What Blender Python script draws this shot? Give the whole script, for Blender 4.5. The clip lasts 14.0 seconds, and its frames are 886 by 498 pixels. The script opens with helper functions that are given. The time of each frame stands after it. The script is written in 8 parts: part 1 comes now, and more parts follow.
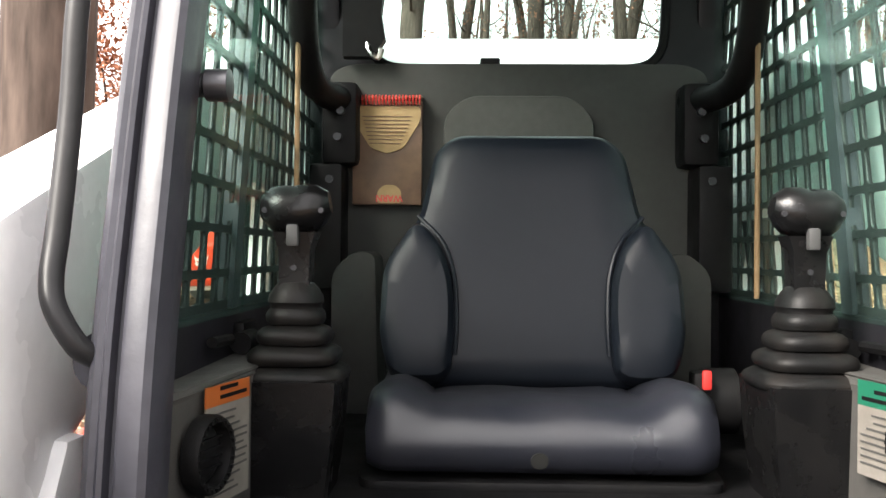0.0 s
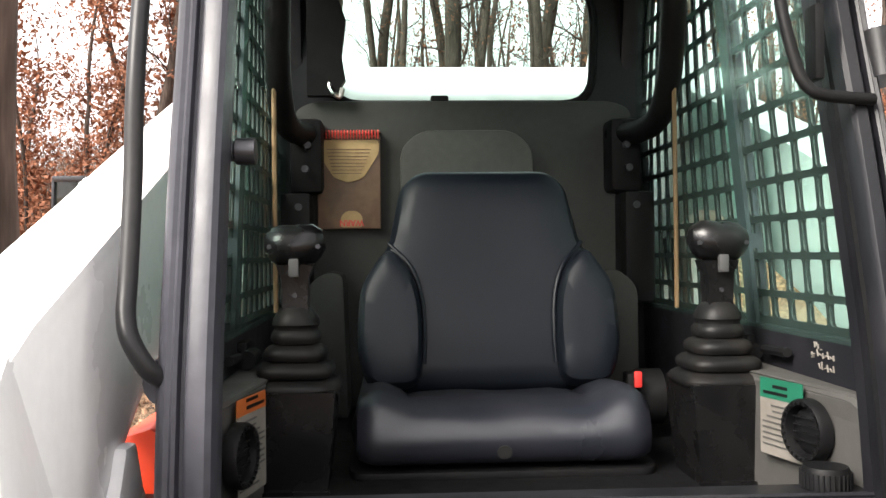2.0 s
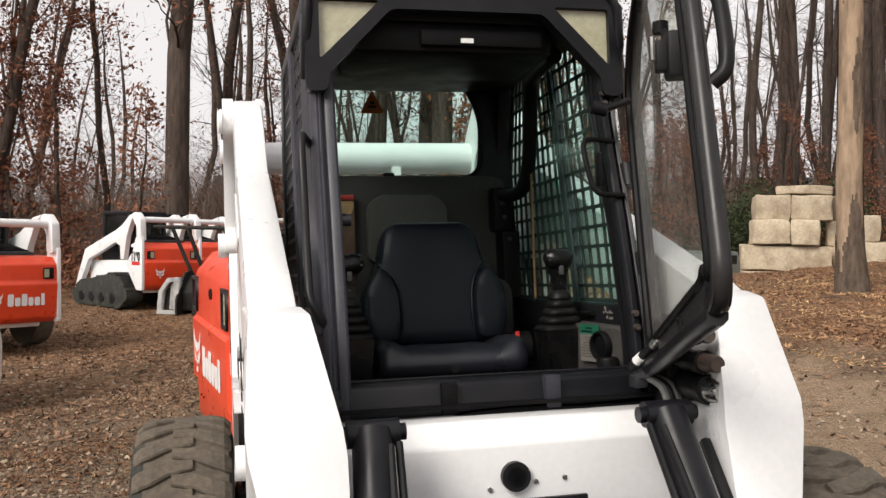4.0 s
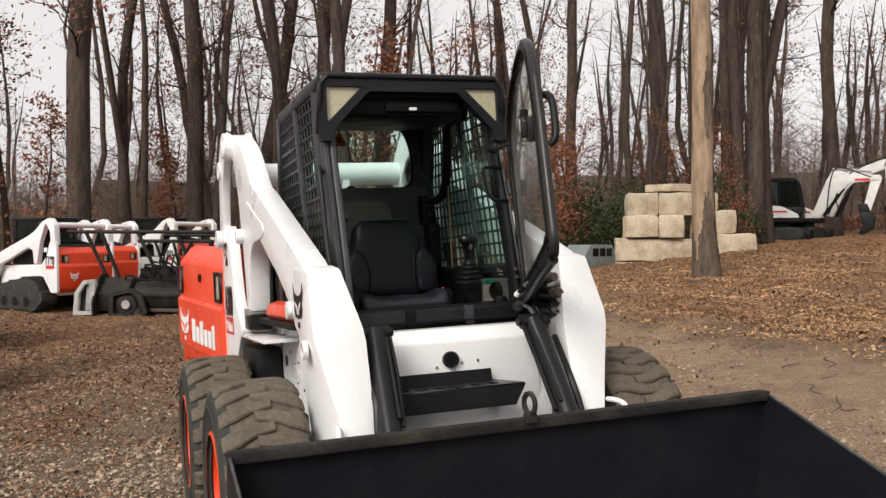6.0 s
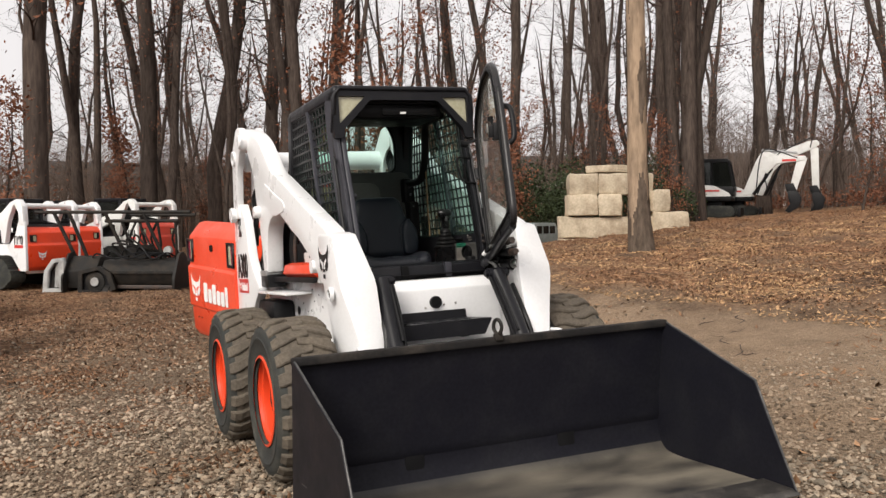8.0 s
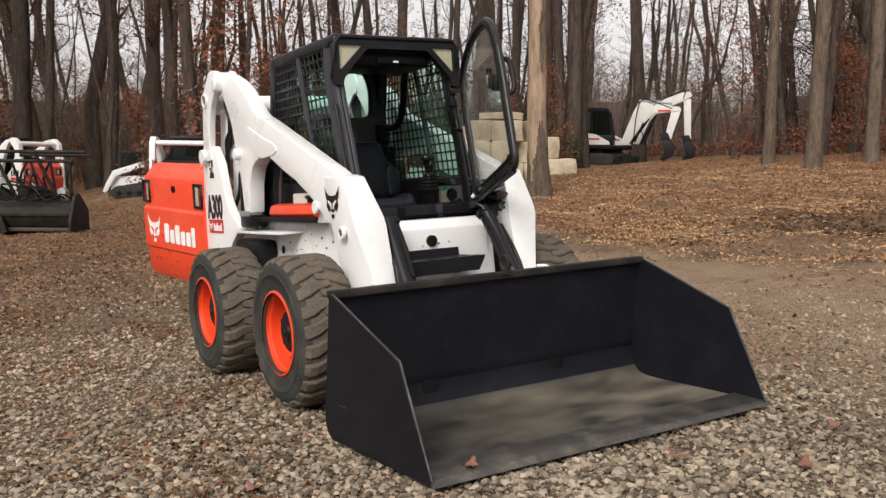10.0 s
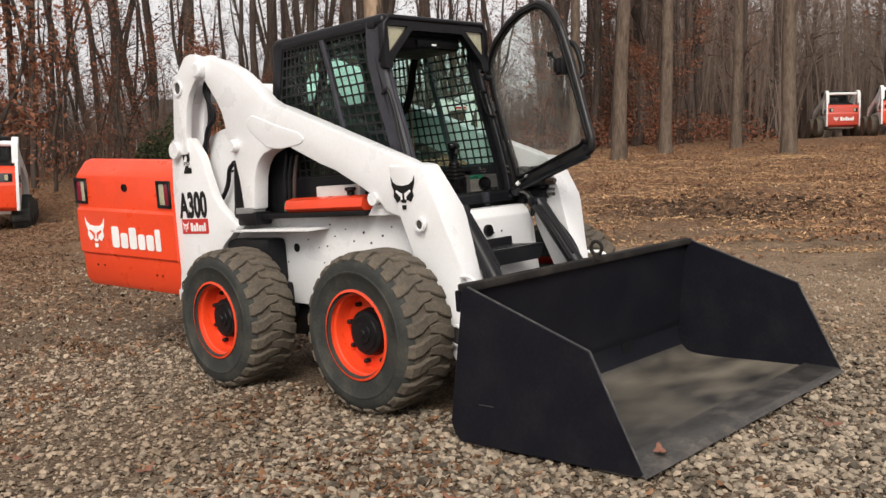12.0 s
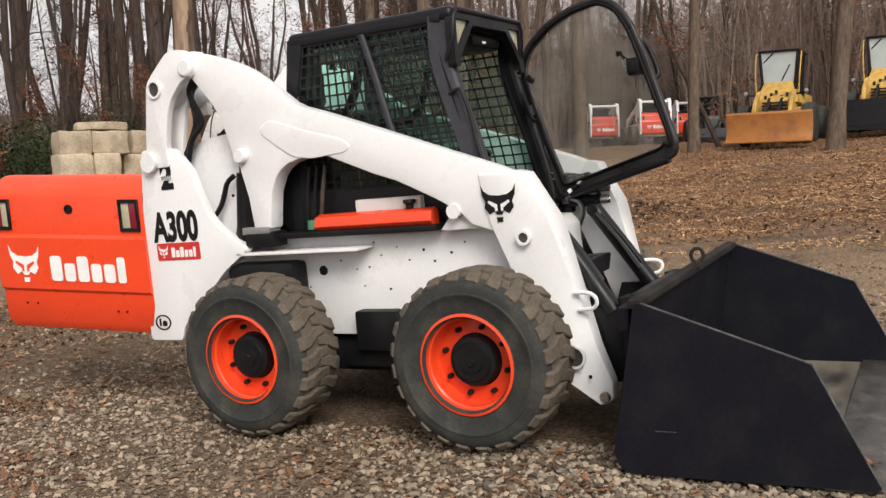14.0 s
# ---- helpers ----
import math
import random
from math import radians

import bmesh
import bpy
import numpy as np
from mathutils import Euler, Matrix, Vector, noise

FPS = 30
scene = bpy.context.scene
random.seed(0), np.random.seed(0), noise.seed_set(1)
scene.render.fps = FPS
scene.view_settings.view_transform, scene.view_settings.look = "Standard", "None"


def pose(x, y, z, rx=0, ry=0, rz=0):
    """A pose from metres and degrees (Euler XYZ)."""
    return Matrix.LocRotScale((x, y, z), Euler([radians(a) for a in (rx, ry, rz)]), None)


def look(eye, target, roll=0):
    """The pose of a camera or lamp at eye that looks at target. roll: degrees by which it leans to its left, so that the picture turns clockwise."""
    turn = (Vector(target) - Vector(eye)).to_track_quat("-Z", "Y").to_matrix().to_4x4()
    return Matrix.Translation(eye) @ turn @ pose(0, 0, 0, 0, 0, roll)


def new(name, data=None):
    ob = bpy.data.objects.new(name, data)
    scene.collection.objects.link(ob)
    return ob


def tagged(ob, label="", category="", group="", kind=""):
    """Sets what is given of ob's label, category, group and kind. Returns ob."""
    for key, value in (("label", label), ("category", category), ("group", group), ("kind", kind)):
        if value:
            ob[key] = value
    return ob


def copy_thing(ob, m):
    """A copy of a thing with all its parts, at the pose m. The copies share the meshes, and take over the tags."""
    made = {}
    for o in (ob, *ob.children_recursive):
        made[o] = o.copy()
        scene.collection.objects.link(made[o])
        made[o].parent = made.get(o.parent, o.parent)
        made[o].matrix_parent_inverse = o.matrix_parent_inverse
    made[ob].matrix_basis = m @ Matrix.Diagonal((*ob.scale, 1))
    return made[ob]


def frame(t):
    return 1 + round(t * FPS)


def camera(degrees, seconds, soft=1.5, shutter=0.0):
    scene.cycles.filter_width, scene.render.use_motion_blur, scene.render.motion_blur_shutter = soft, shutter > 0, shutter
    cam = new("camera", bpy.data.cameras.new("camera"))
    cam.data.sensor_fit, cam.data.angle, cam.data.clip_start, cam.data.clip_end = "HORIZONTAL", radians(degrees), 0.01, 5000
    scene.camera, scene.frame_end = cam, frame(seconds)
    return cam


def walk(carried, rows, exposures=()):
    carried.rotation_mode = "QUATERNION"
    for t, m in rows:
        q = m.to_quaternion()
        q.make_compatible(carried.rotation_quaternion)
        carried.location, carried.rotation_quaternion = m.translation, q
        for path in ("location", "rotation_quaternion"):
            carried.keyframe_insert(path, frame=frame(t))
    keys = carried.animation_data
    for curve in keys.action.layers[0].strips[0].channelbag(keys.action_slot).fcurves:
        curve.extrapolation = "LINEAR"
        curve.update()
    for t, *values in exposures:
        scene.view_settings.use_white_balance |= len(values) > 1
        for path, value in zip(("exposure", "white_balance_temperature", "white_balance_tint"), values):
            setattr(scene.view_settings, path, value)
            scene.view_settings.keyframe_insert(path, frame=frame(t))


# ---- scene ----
cam = camera(51.4, 14.0, soft=1.45)
# the loader stands on a slope: UP is the true vertical in its own axes
UP = Vector((0.0414, -0.0527, 1.0)).normalized()
STAND = UP.rotation_difference(Vector((0, 0, 1))).to_matrix().to_4x4()
PATH = [
    (0, (-0.09, -0.695, 1.331), (-0.151, 1.304, 1.34), 0.5),
    (0.5, (-0.079, -0.71, 1.337), (-0.159, 1.288, 1.342), 0.0),
    (1, (-0.083, -0.716, 1.339), (-0.114, 1.284, 1.342), -0.1),
    (1.5, (-0.093, -0.75, 1.344), (-0.052, 1.25, 1.35), -0.3),
    (2, (-0.167, -0.905, 1.369), (-0.054, 1.092, 1.379), -0.6),
    (2.5, (-0.248, -1.149, 1.392), (-0.044, 0.84, 1.421), -1.0),
    (3, (-0.331, -1.466, 1.374), (-0.014, 0.51, 1.412), -1.5),
    (3.2, (-0.380, -1.591, 1.378), (-0.032, 0.38, 1.424), -1.5),
    (5.3, (-1.052, -3.132, 1.272), (-0.442, -1.228, 1.328), -3.0),
    (5.5, (-1.105, -3.3, 1.265), (-0.476, -1.402, 1.318), -3.2),
    (6, (-1.299, -3.616, 1.239), (-0.611, -1.739, 1.289), -3.1),
    (6.5, (-1.454, -3.906, 1.217), (-0.719, -2.047, 1.262), -3.4),
    (7, (-1.622, -4.213, 1.196), (-0.865, -2.363, 1.238), -3.4),
    (7.5, (-1.802, -4.51, 1.192), (-1.023, -2.669, 1.228), -3.6),
    (8, (-1.951, -4.718, 1.169), (-1.153, -2.885, 1.169), -3.5),
    (8.5, (-2.083, -4.823, 1.184), (-1.263, -3.0, 1.11), -3.7),
    (8.7, (-2.112, -4.864, 1.179), (-1.279, -3.048, 1.089), -3.8),
    (10.8, (-3.254, -4.453, 1.216), (-2.091, -2.832, 1.071), -3.4),
    (11, (-3.362, -4.348, 1.218), (-2.174, -2.746, 1.071), -3.8),
    (11.5, (-3.662, -3.98, 1.223), (-2.36, -2.471, 1.064), -4.0),
    (12, (-3.91, -3.54, 1.238), (-2.484, -2.148, 1.069), -4.3),
    (12.5, (-4.12, -3.113, 1.269), (-2.58, -1.85, 1.088), -4.6),
    (13, (-4.261, -2.676, 1.301), (-2.63, -1.534, 1.113), -5.0),
    (13.5, (-4.408, -2.248, 1.333), (-2.711, -1.206, 1.142), -5.3),
    (14, (-4.528, -1.887, 1.351), (-2.782, -0.93, 1.166), -5.4),
]
walk(cam, [(t, STAND @ look(eye, target, roll)) for t, eye, target, roll in PATH],
     exposures=[(0.0, 2.45), (1.5, 2.45), (2.0, 2.1), (2.5, 1.40), (3.0, 0.75), (5.5, 0.31), (8.5, 0.39), (11.0, 0.24), (12.5, 0.26), (14.0, 0.29)])

# ---- light ----
world = bpy.data.worlds.new("sky")
scene.world = world
world.use_nodes = True
wt = world.node_tree
sky = wt.nodes.new("ShaderNodeTexSky")
sky.sky_type, sky.sun_disc = "NISHITA", False
sky.sun_elevation, sky.sun_rotation = radians(38), radians(230)
sky.air_density, sky.dust_density, sky.ozone_density = 1.0, 3.0, 1.0
pale = wt.nodes.new("ShaderNodeHueSaturation")
pale.inputs["Saturation"].default_value = 0.06
wt.links.new(sky.outputs[0], pale.inputs["Color"])
cloud = wt.nodes.new("ShaderNodeMix")
cloud.data_type = "RGBA"
cloud.inputs[0].default_value = 0.55
cloud.inputs[7].default_value = (8.35, 7.85, 7.8, 1)
wt.links.new(pale.outputs[0], cloud.inputs[6])
wt.links.new(cloud.outputs[2], wt.nodes["Background"].inputs[0])
wt.nodes["Background"].inputs[1].default_value = 0.108

sun = new("sun", bpy.data.lights.new("sun", "SUN"))
sun.data.energy, sun.data.angle, sun.data.color = 2.4, radians(28), (1.0, 0.93, 0.84)
sun.matrix_world = look((0, 0, 0), (0.60, 0.50, -0.62))


# ---- materials ----
def shader(name, color, rough=0.5, metal=0.0, spot=None, spot_scale=6.0, spot_amount=0.5, grain=0.12, grain_scale=60.0, bump=0.0, bump_scale=80.0, coat=0.0, rough_var=0.1, spec=0.5, random_tint=0.0, stretch=None, loose=False):
    """A principled material: base colour with fine grain, larger stains of a second colour, and fine relief."""
    m = bpy.data.materials.new(name)
    m.use_nodes = True
    n, l = m.node_tree.nodes, m.node_tree.links
    b = n["Principled BSDF"]
    tc = n.new("ShaderNodeTexCoord")
    place_ = tc.outputs["Object"]
    if stretch:
        pull = n.new("ShaderNodeVectorMath")
        pull.operation = "MULTIPLY"
        pull.inputs[1].default_value = stretch
        l.new(place_, pull.inputs[0])
        place_ = pull.outputs[0]
    fine = n.new("ShaderNodeTexNoise")
    fine.inputs["Scale"].default_value, fine.inputs["Detail"].default_value = grain_scale, 6
    l.new(place_, fine.inputs["Vector"])
    big = n.new("ShaderNodeTexNoise")
    big.inputs["Scale"].default_value, big.inputs["Detail"].default_value, big.inputs["Roughness"].default_value = spot_scale, 5, 0.6
    l.new(place_, big.inputs["Vector"])
    ramp = n.new("ShaderNodeMapRange")
    ramp.inputs[1].default_value, ramp.inputs[2].default_value = 0.45, 0.72
    l.new(big.outputs[0], ramp.inputs[0])
    amount = n.new("ShaderNodeMath")
    amount.operation, amount.inputs[1].default_value = "MULTIPLY", spot_amount
    l.new(ramp.outputs[0], amount.inputs[0])
    mix = n.new("ShaderNodeMix")
    mix.data_type = "RGBA"
    mix.inputs[6].default_value = (*color, 1)
    mix.inputs[7].default_value = (*(spot or [c * 0.75 for c in color]), 1)
    l.new(amount.outputs[0], mix.inputs[0])
    value = n.new("ShaderNodeMapRange")
    value.inputs[1].default_value, value.inputs[2].default_value = 0.25, 0.75
    value.inputs[3].default_value, value.inputs[4].default_value = 1 - grain, 1 + grain
    l.new(fine.outputs[0], value.inputs[0])
    hsv = n.new("ShaderNodeHueSaturation")
    l.new(mix.outputs[2], hsv.inputs["Color"])
    last = value.outputs[0]
    if random_tint:
        info = n.new("ShaderNodeObjectInfo")
        isl = n.new("ShaderNodeNewGeometry")
        add = n.new("ShaderNodeMath")
        add.operation = "ADD"
        l.new(isl.outputs["Random Per Island"], add.inputs[1])
        if loose:  # each loose piece has a tone of its own
            l.new(isl.outputs["Random Per Island"], add.inputs[0])
        else:
            l.new(info.outputs["Random"], add.inputs[0])
        span = n.new("ShaderNodeMapRange")
        span.inputs[1].default_value, span.inputs[2].default_value = 0, 2
        span.inputs[3].default_value, span.inputs[4].default_value = 1 - random_tint, 1 + random_tint
        l.new(add.outputs[0], span.inputs[0])
        mul = n.new("ShaderNodeMath")
        mul.operation = "MULTIPLY"
        l.new(last, mul.inputs[0])
        l.new(span.outputs[0], mul.inputs[1])
        last = mul.outputs[0]
    l.new(last, hsv.inputs["Value"])
    l.new(hsv.outputs[0], b.inputs["Base Color"])
    rv = n.new("ShaderNodeMapRange")
    rv.inputs[1].default_value, rv.inputs[2].default_value = 0.3, 0.7
    rv.inputs[3].default_value, rv.inputs[4].default_value = max(0.02, rough - rough_var), min(1, rough + rough_var)
    l.new(big.outputs[0], rv.inputs[0])
    l.new(rv.outputs[0], b.inputs["Roughness"])
    b.inputs["Metallic"].default_value = metal
    b.inputs["Specular IOR Level"].default_value = spec
    b.inputs["Coat Weight"].default_value, b.inputs["Coat Roughness"].default_value = coat, 0.12
    if bump:
        rel = n.new("ShaderNodeTexNoise")
        rel.inputs["Scale"].default_value, rel.inputs["Detail"].default_value = bump_scale, 4
        l.new(place_, rel.inputs["Vector"])
        bp = n.new("ShaderNodeBump")
        bp.inputs["Strength"].default_value, bp.inputs["Distance"].default_value = bump, 0.01
        l.new(rel.outputs[0], bp.inputs["Height"])
        l.new(bp.outputs[0], b.inputs["Normal"])
    return m


def glass(name, color, rough=0.0, alpha=0.12, haze=(0.5, 0.5, 0.5), sheen=0.45):
    """A thin pane: tinted see-through with a clear reflection, and a little dust that doubles as painted haze."""
    m = bpy.data.materials.new(name)
    m.use_nodes = True
    n, l = m.node_tree.nodes, m.node_tree.links
    n.remove(n["Principled BSDF"])
    clear = n.new("ShaderNodeBsdfTransparent")
    clear.inputs[0].default_value = (*color, 1)
    gloss = n.new("ShaderNodeBsdfGlossy")
    gloss.inputs["Roughness"].default_value = 0.03 + rough
    view = n.new("ShaderNodeLayerWeight")
    view.inputs[0].default_value = 0.5
    power = n.new("ShaderNodeMath")
    power.operation, power.inputs[1].default_value = "POWER", 4.0
    l.new(view.outputs["Facing"], power.inputs[0])
    fres = n.new("ShaderNodeMapRange")
    fres.inputs[3].default_value, fres.inputs[4].default_value = 0.03, sheen
    l.new(power.outputs[0], fres.inputs[0])
    mix = n.new("ShaderNodeMixShader")
    l.new(fres.outputs[0], mix.inputs[0])
    l.new(clear.outputs[0], mix.inputs[1])
    l.new(gloss.outputs[0], mix.inputs[2])
    dust_haze = n.new("ShaderNodeBsdfDiffuse")
    dust_haze.inputs[0].default_value = (*haze, 1)
    tex = n.new("ShaderNodeTexNoise")
    tex.inputs["Scale"].default_value, tex.inputs["Detail"].default_value = 5, 5
    tc = n.new("ShaderNodeTexCoord")
    l.new(tc.outputs["Object"], tex.inputs["Vector"])
    amt = n.new("ShaderNodeMapRange")
    amt.inputs[1].default_value, amt.inputs[2].default_value = 0.35, 0.75
    amt.inputs[3].default_value, amt.inputs[4].default_value = alpha * 0.4, alpha * 1.6
    l.new(tex.outputs[0], amt.inputs[0])
    two = n.new("ShaderNodeMixShader")
    l.new(amt.outputs[0], two.inputs[0])
    l.new(mix.outputs[0], two.inputs[1])
    l.new(dust_haze.outputs[0], two.inputs[2])
    l.new(two.outputs[0], n["Material Output"].inputs[0])
    return m


WHITE = shader("white_paint", (0.80, 0.80, 0.806), 0.32, spot=(0.68, 0.68, 0.67), spot_scale=3.5, spot_amount=0.25, grain=0.03, coat=0.25, bump=0.02, bump_scale=300)
WHITE_OLD = shader("white_paint_old", (0.72, 0.72, 0.70), 0.45, spot=(0.5, 0.48, 0.44), spot_scale=5, spot_amount=0.45, grain=0.05)
RED = shader("orange_red_paint", (0.80, 0.065, 0.018), 0.34, spot=(0.66, 0.05, 0.015), spot_scale=4, spot_amount=0.5, grain=0.04, coat=0.15)
RED_OLD = shader("faded_red_paint", (0.55, 0.06, 0.035), 0.5, spot=(0.42, 0.07, 0.05), spot_scale=4, spot_amount=0.6, grain=0.06)
BLACK = shader("black_paint", (0.009, 0.009, 0.010), 0.42, spot=(0.020, 0.019, 0.019), spot_scale=8, spot_amount=0.5, grain=0.15, bump=0.04, bump_scale=220, spec=0.18)
CAB = shader("cab_black_paint", (0.008, 0.008, 0.010), 0.38, spot=(0.017, 0.016, 0.018), spot_scale=9, spot_amount=0.5, grain=0.12, bump=0.03, bump_scale=240, spec=0.25)
# scuffed black paint, lifted towards grey: reflected sky is put into the colour
POST = shader("worn_grey_black_paint", (0.030, 0.030, 0.038), 0.42, spot=(0.050, 0.049, 0.060), spot_scale=11, spot_amount=0.6, grain=0.15, bump=0.03, bump_scale=200, spec=0.35)
PLASTIC = shader("black_plastic", (0.0055, 0.0055, 0.006), 0.48, spot=(0.011, 0.0105, 0.0095), spot_scale=12, spot_amount=0.5, grain=0.15, bump=0.12, bump_scale=600, spec=0.11)
# cushion copy of the seat vinyl, lighter: skylight sheen put into the base colour
VINYL_SHEEN = shader("worn_shiny_seat_vinyl", (0.012, 0.013, 0.018), 0.36, spot=(0.022, 0.021, 0.025), spot_scale=5, spot_amount=0.6, grain=0.06, bump=0.05, bump_scale=900, spec=0.5)
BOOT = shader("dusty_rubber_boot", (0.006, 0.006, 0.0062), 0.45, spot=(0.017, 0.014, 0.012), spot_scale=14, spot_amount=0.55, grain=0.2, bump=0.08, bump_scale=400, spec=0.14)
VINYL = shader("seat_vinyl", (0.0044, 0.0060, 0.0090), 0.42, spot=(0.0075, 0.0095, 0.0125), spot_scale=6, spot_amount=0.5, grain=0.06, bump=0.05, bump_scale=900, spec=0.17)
LINER = shader("grey_foam_liner", (0.029, 0.030, 0.027), 0.8, spot=(0.038, 0.038, 0.034), spot_scale=6, spot_amount=0.6, grain=0.1, bump=0.1, bump_scale=500)
PAD = shader("grey_foam_pad", (0.055, 0.056, 0.050), 0.8, spot=(0.065, 0.065, 0.057), spot_scale=6, spot_amount=0.6, grain=0.1, bump=0.1, bump_scale=500)
PANEL = shader("grey_moulded_plastic", (0.048, 0.046, 0.043), 0.6, spot=(0.029, 0.027, 0.024), spot_scale=9, spot_amount=0.6, grain=0.08, bump=0.1, bump_scale=500)
DOOR = shader("worn_door_frame_paint", (0.018, 0.017, 0.018), 0.34, spot=(0.040, 0.036, 0.034), spot_scale=7, spot_amount=0.6, grain=0.15, bump=0.03, bump_scale=240, spec=0.3)
SCREEN = shader("dusty_black_screen", (0.010, 0.010, 0.011), 0.42, spot=(0.026, 0.025, 0.025), spot_scale=6, spot_amount=0.5, grain=0.15, spec=0.25)
RUBBER = shader("tyre_rubber", (0.034, 0.036, 0.034), 0.7, spot=(0.080, 0.076, 0.063), spot_scale=7, spot_amount=0.75, grain=0.2, bump=0.12, bump_scale=150, spec=0.15)
TREAD = shader("dusty_tread_rubber", (0.100, 0.084, 0.066), 0.85, spot=(0.150, 0.124, 0.094), spot_scale=9, spot_amount=0.8, grain=0.25, bump=0.2, bump_scale=120, spec=0.2)
BUCKET = shader("bucket_black_paint", (0.0105, 0.0105, 0.0145), 0.42, spot=(0.018, 0.018, 0.021), spot_scale=5, spot_amount=0.6, grain=0.2, bump=0.06, bump_scale=140, spec=0.09)
STEEL_PALE = shader("dull_plated_steel", (0.34, 0.34, 0.34), 0.45, 0.5, spot=(0.18, 0.16, 0.14), spot_scale=14, spot_amount=0.6)
STEEL = shader("bright_steel", (0.55, 0.54, 0.52), 0.3, 1.0, spot=(0.35, 0.3, 0.25), spot_scale=20, spot_amount=0.4)
RUSTY = shader("rusty_iron", (0.045, 0.036, 0.032), 0.6, spot=(0.11, 0.062, 0.042), spot_scale=18, spot_amount=0.8, grain=0.25, bump=0.2)
YELLOW = shader("machine_yellow_paint", (0.56, 0.345, 0.075), 0.55, spot=(0.20, 0.125, 0.055), spot_scale=5, spot_amount=0.9, grain=0.15)
BLADE = shader("rusty_orange_blade", (0.36, 0.14, 0.030), 0.6, spot=(0.17, 0.068, 0.026), spot_scale=2.5, spot_amount=0.8, grain=0.15)
CONCRETE = shader("concrete_block", (0.56, 0.47, 0.345), 0.9, spot=(0.27, 0.20, 0.13), spot_scale=1.9, spot_amount=0.9, grain=0.2, grain_scale=18, bump=0.5, bump_scale=16, random_tint=0.22)
MUDDY = shader("muddy_black_steel", (0.016, 0.015, 0.014), 0.65, spot=(0.048, 0.038, 0.029), spot_scale=4, spot_amount=0.8, grain=0.25, bump=0.2, bump_scale=40, spec=0.2)
INK = shader("black_vinyl_lettering", (0.012, 0.012, 0.012), 0.4, grain=0.02, spec=0.2)
STICKER = shader("white_vinyl_lettering", (0.82, 0.82, 0.81), 0.4, grain=0.02)
STICKER_RED = shader("red_sticker", (0.58, 0.035, 0.03), 0.4, grain=0.03)
STICKER_DUSTY = shader("dusty_white_sticker", (0.155, 0.141, 0.124), 0.6, spot=(0.10, 0.088, 0.073), spot_scale=14, spot_amount=0.7, grain=0.08)
STICKER_GREEN = shader("green_sticker", (0.010, 0.095, 0.055), 0.4, grain=0.03)
STICKER_ORANGE = shader("orange_sticker", (0.33, 0.085, 0.018), 0.4, grain=0.03)
PAPER = shader("aged_paper", (0.36, 0.25, 0.12), 0.85, spot=(0.22, 0.14, 0.06), spot_scale=9, spot_amount=0.5, grain=0.1)
CARD = shader("brown_vinyl_cover", (0.12, 0.068, 0.04), 0.55, spot=(0.18, 0.11, 0.06), spot_scale=12, spot_amount=0.6, grain=0.2)
STRAP = shader("amber_cord", (0.19, 0.12, 0.055), 0.7, grain=0.1)
GLASS_GREEN = glass("green_tinted_glass", (0.82, 0.97, 0.92), alpha=0.02, haze=(0.30, 0.45, 0.40), sheen=0.16)
GLASS_CLEAR = glass("clear_glass", (0.80, 0.93, 0.89), alpha=0.02)
GRIP = shader("polished_black_grip", (0.0042, 0.0042, 0.0045), 0.26, spot=(0.009, 0.0085, 0.008), spot_scale=14, spot_amount=0.5, grain=0.15, bump=0.05, bump_scale=500, spec=0.3)
# the pale diffuse haze stands in for sky reflected in the door glass
GLASS_DOOR = glass("dusty_door_glass", (0.88, 0.90, 0.89), alpha=0.082, haze=(0.62, 0.58, 0.54))
GLASS_DARK = glass("dark_cab_glass", (0.10, 0.13, 0.125), alpha=0.05, haze=(0.2, 0.22, 0.2))
LENS_PALE = shader("pale_lamp_lens", (0.42, 0.40, 0.28), 0.25, spot=(0.3, 0.28, 0.18), spot_scale=30, grain=0.1, coat=0.3)
LENS_RED = shader("dark_red_lens", (0.20, 0.012, 0.03), 0.2, grain=0.1, coat=0.3)
BARK = shader("grey_brown_bark", (0.068, 0.051, 0.042), 0.95, spot=(0.030, 0.022, 0.018), spot_scale=3.5, spot_amount=0.8, grain=0.5, grain_scale=16, bump=1.0, bump_scale=11, random_tint=0.3, spec=0.2, stretch=(1, 1, 0.18))
BARK_GREY = shader("smooth_grey_bark", (0.135, 0.102, 0.077), 0.9, spot=(0.060, 0.043, 0.032), spot_scale=6, spot_amount=0.9, grain=0.35, grain_scale=16, bump=1.0, bump_scale=14, random_tint=0.25, spec=0.2, stretch=(1, 1, 0.25))
BARK_PALE = shader("stripped_pale_bark", (0.33, 0.24, 0.165), 0.9, spot=(0.15, 0.11, 0.08), spot_scale=4.5, spot_amount=0.9, grain=0.3, grain_scale=12, bump=1.0, bump_scale=10, spec=0.2, stretch=(1, 1, 0.22))
TWIG = shader("twig_bark", (0.060, 0.042, 0.034), 0.95, grain=0.3, grain_scale=5, random_tint=0.35, spec=0.2)
LEAF_RUST = shader("rust_brown_leaf", (0.20, 0.082, 0.045), 0.8, spot=(0.115, 0.045, 0.027), spot_scale=0.6, spot_amount=0.7, grain=0.2, random_tint=0.5, spec=0.25)
LEAF_GREEN = shader("dark_evergreen_leaf", (0.026, 0.038, 0.015), 0.7, spot=(0.044, 0.055, 0.018), spot_scale=0.8, spot_amount=0.6, grain=0.2, random_tint=0.5, spec=0.25)
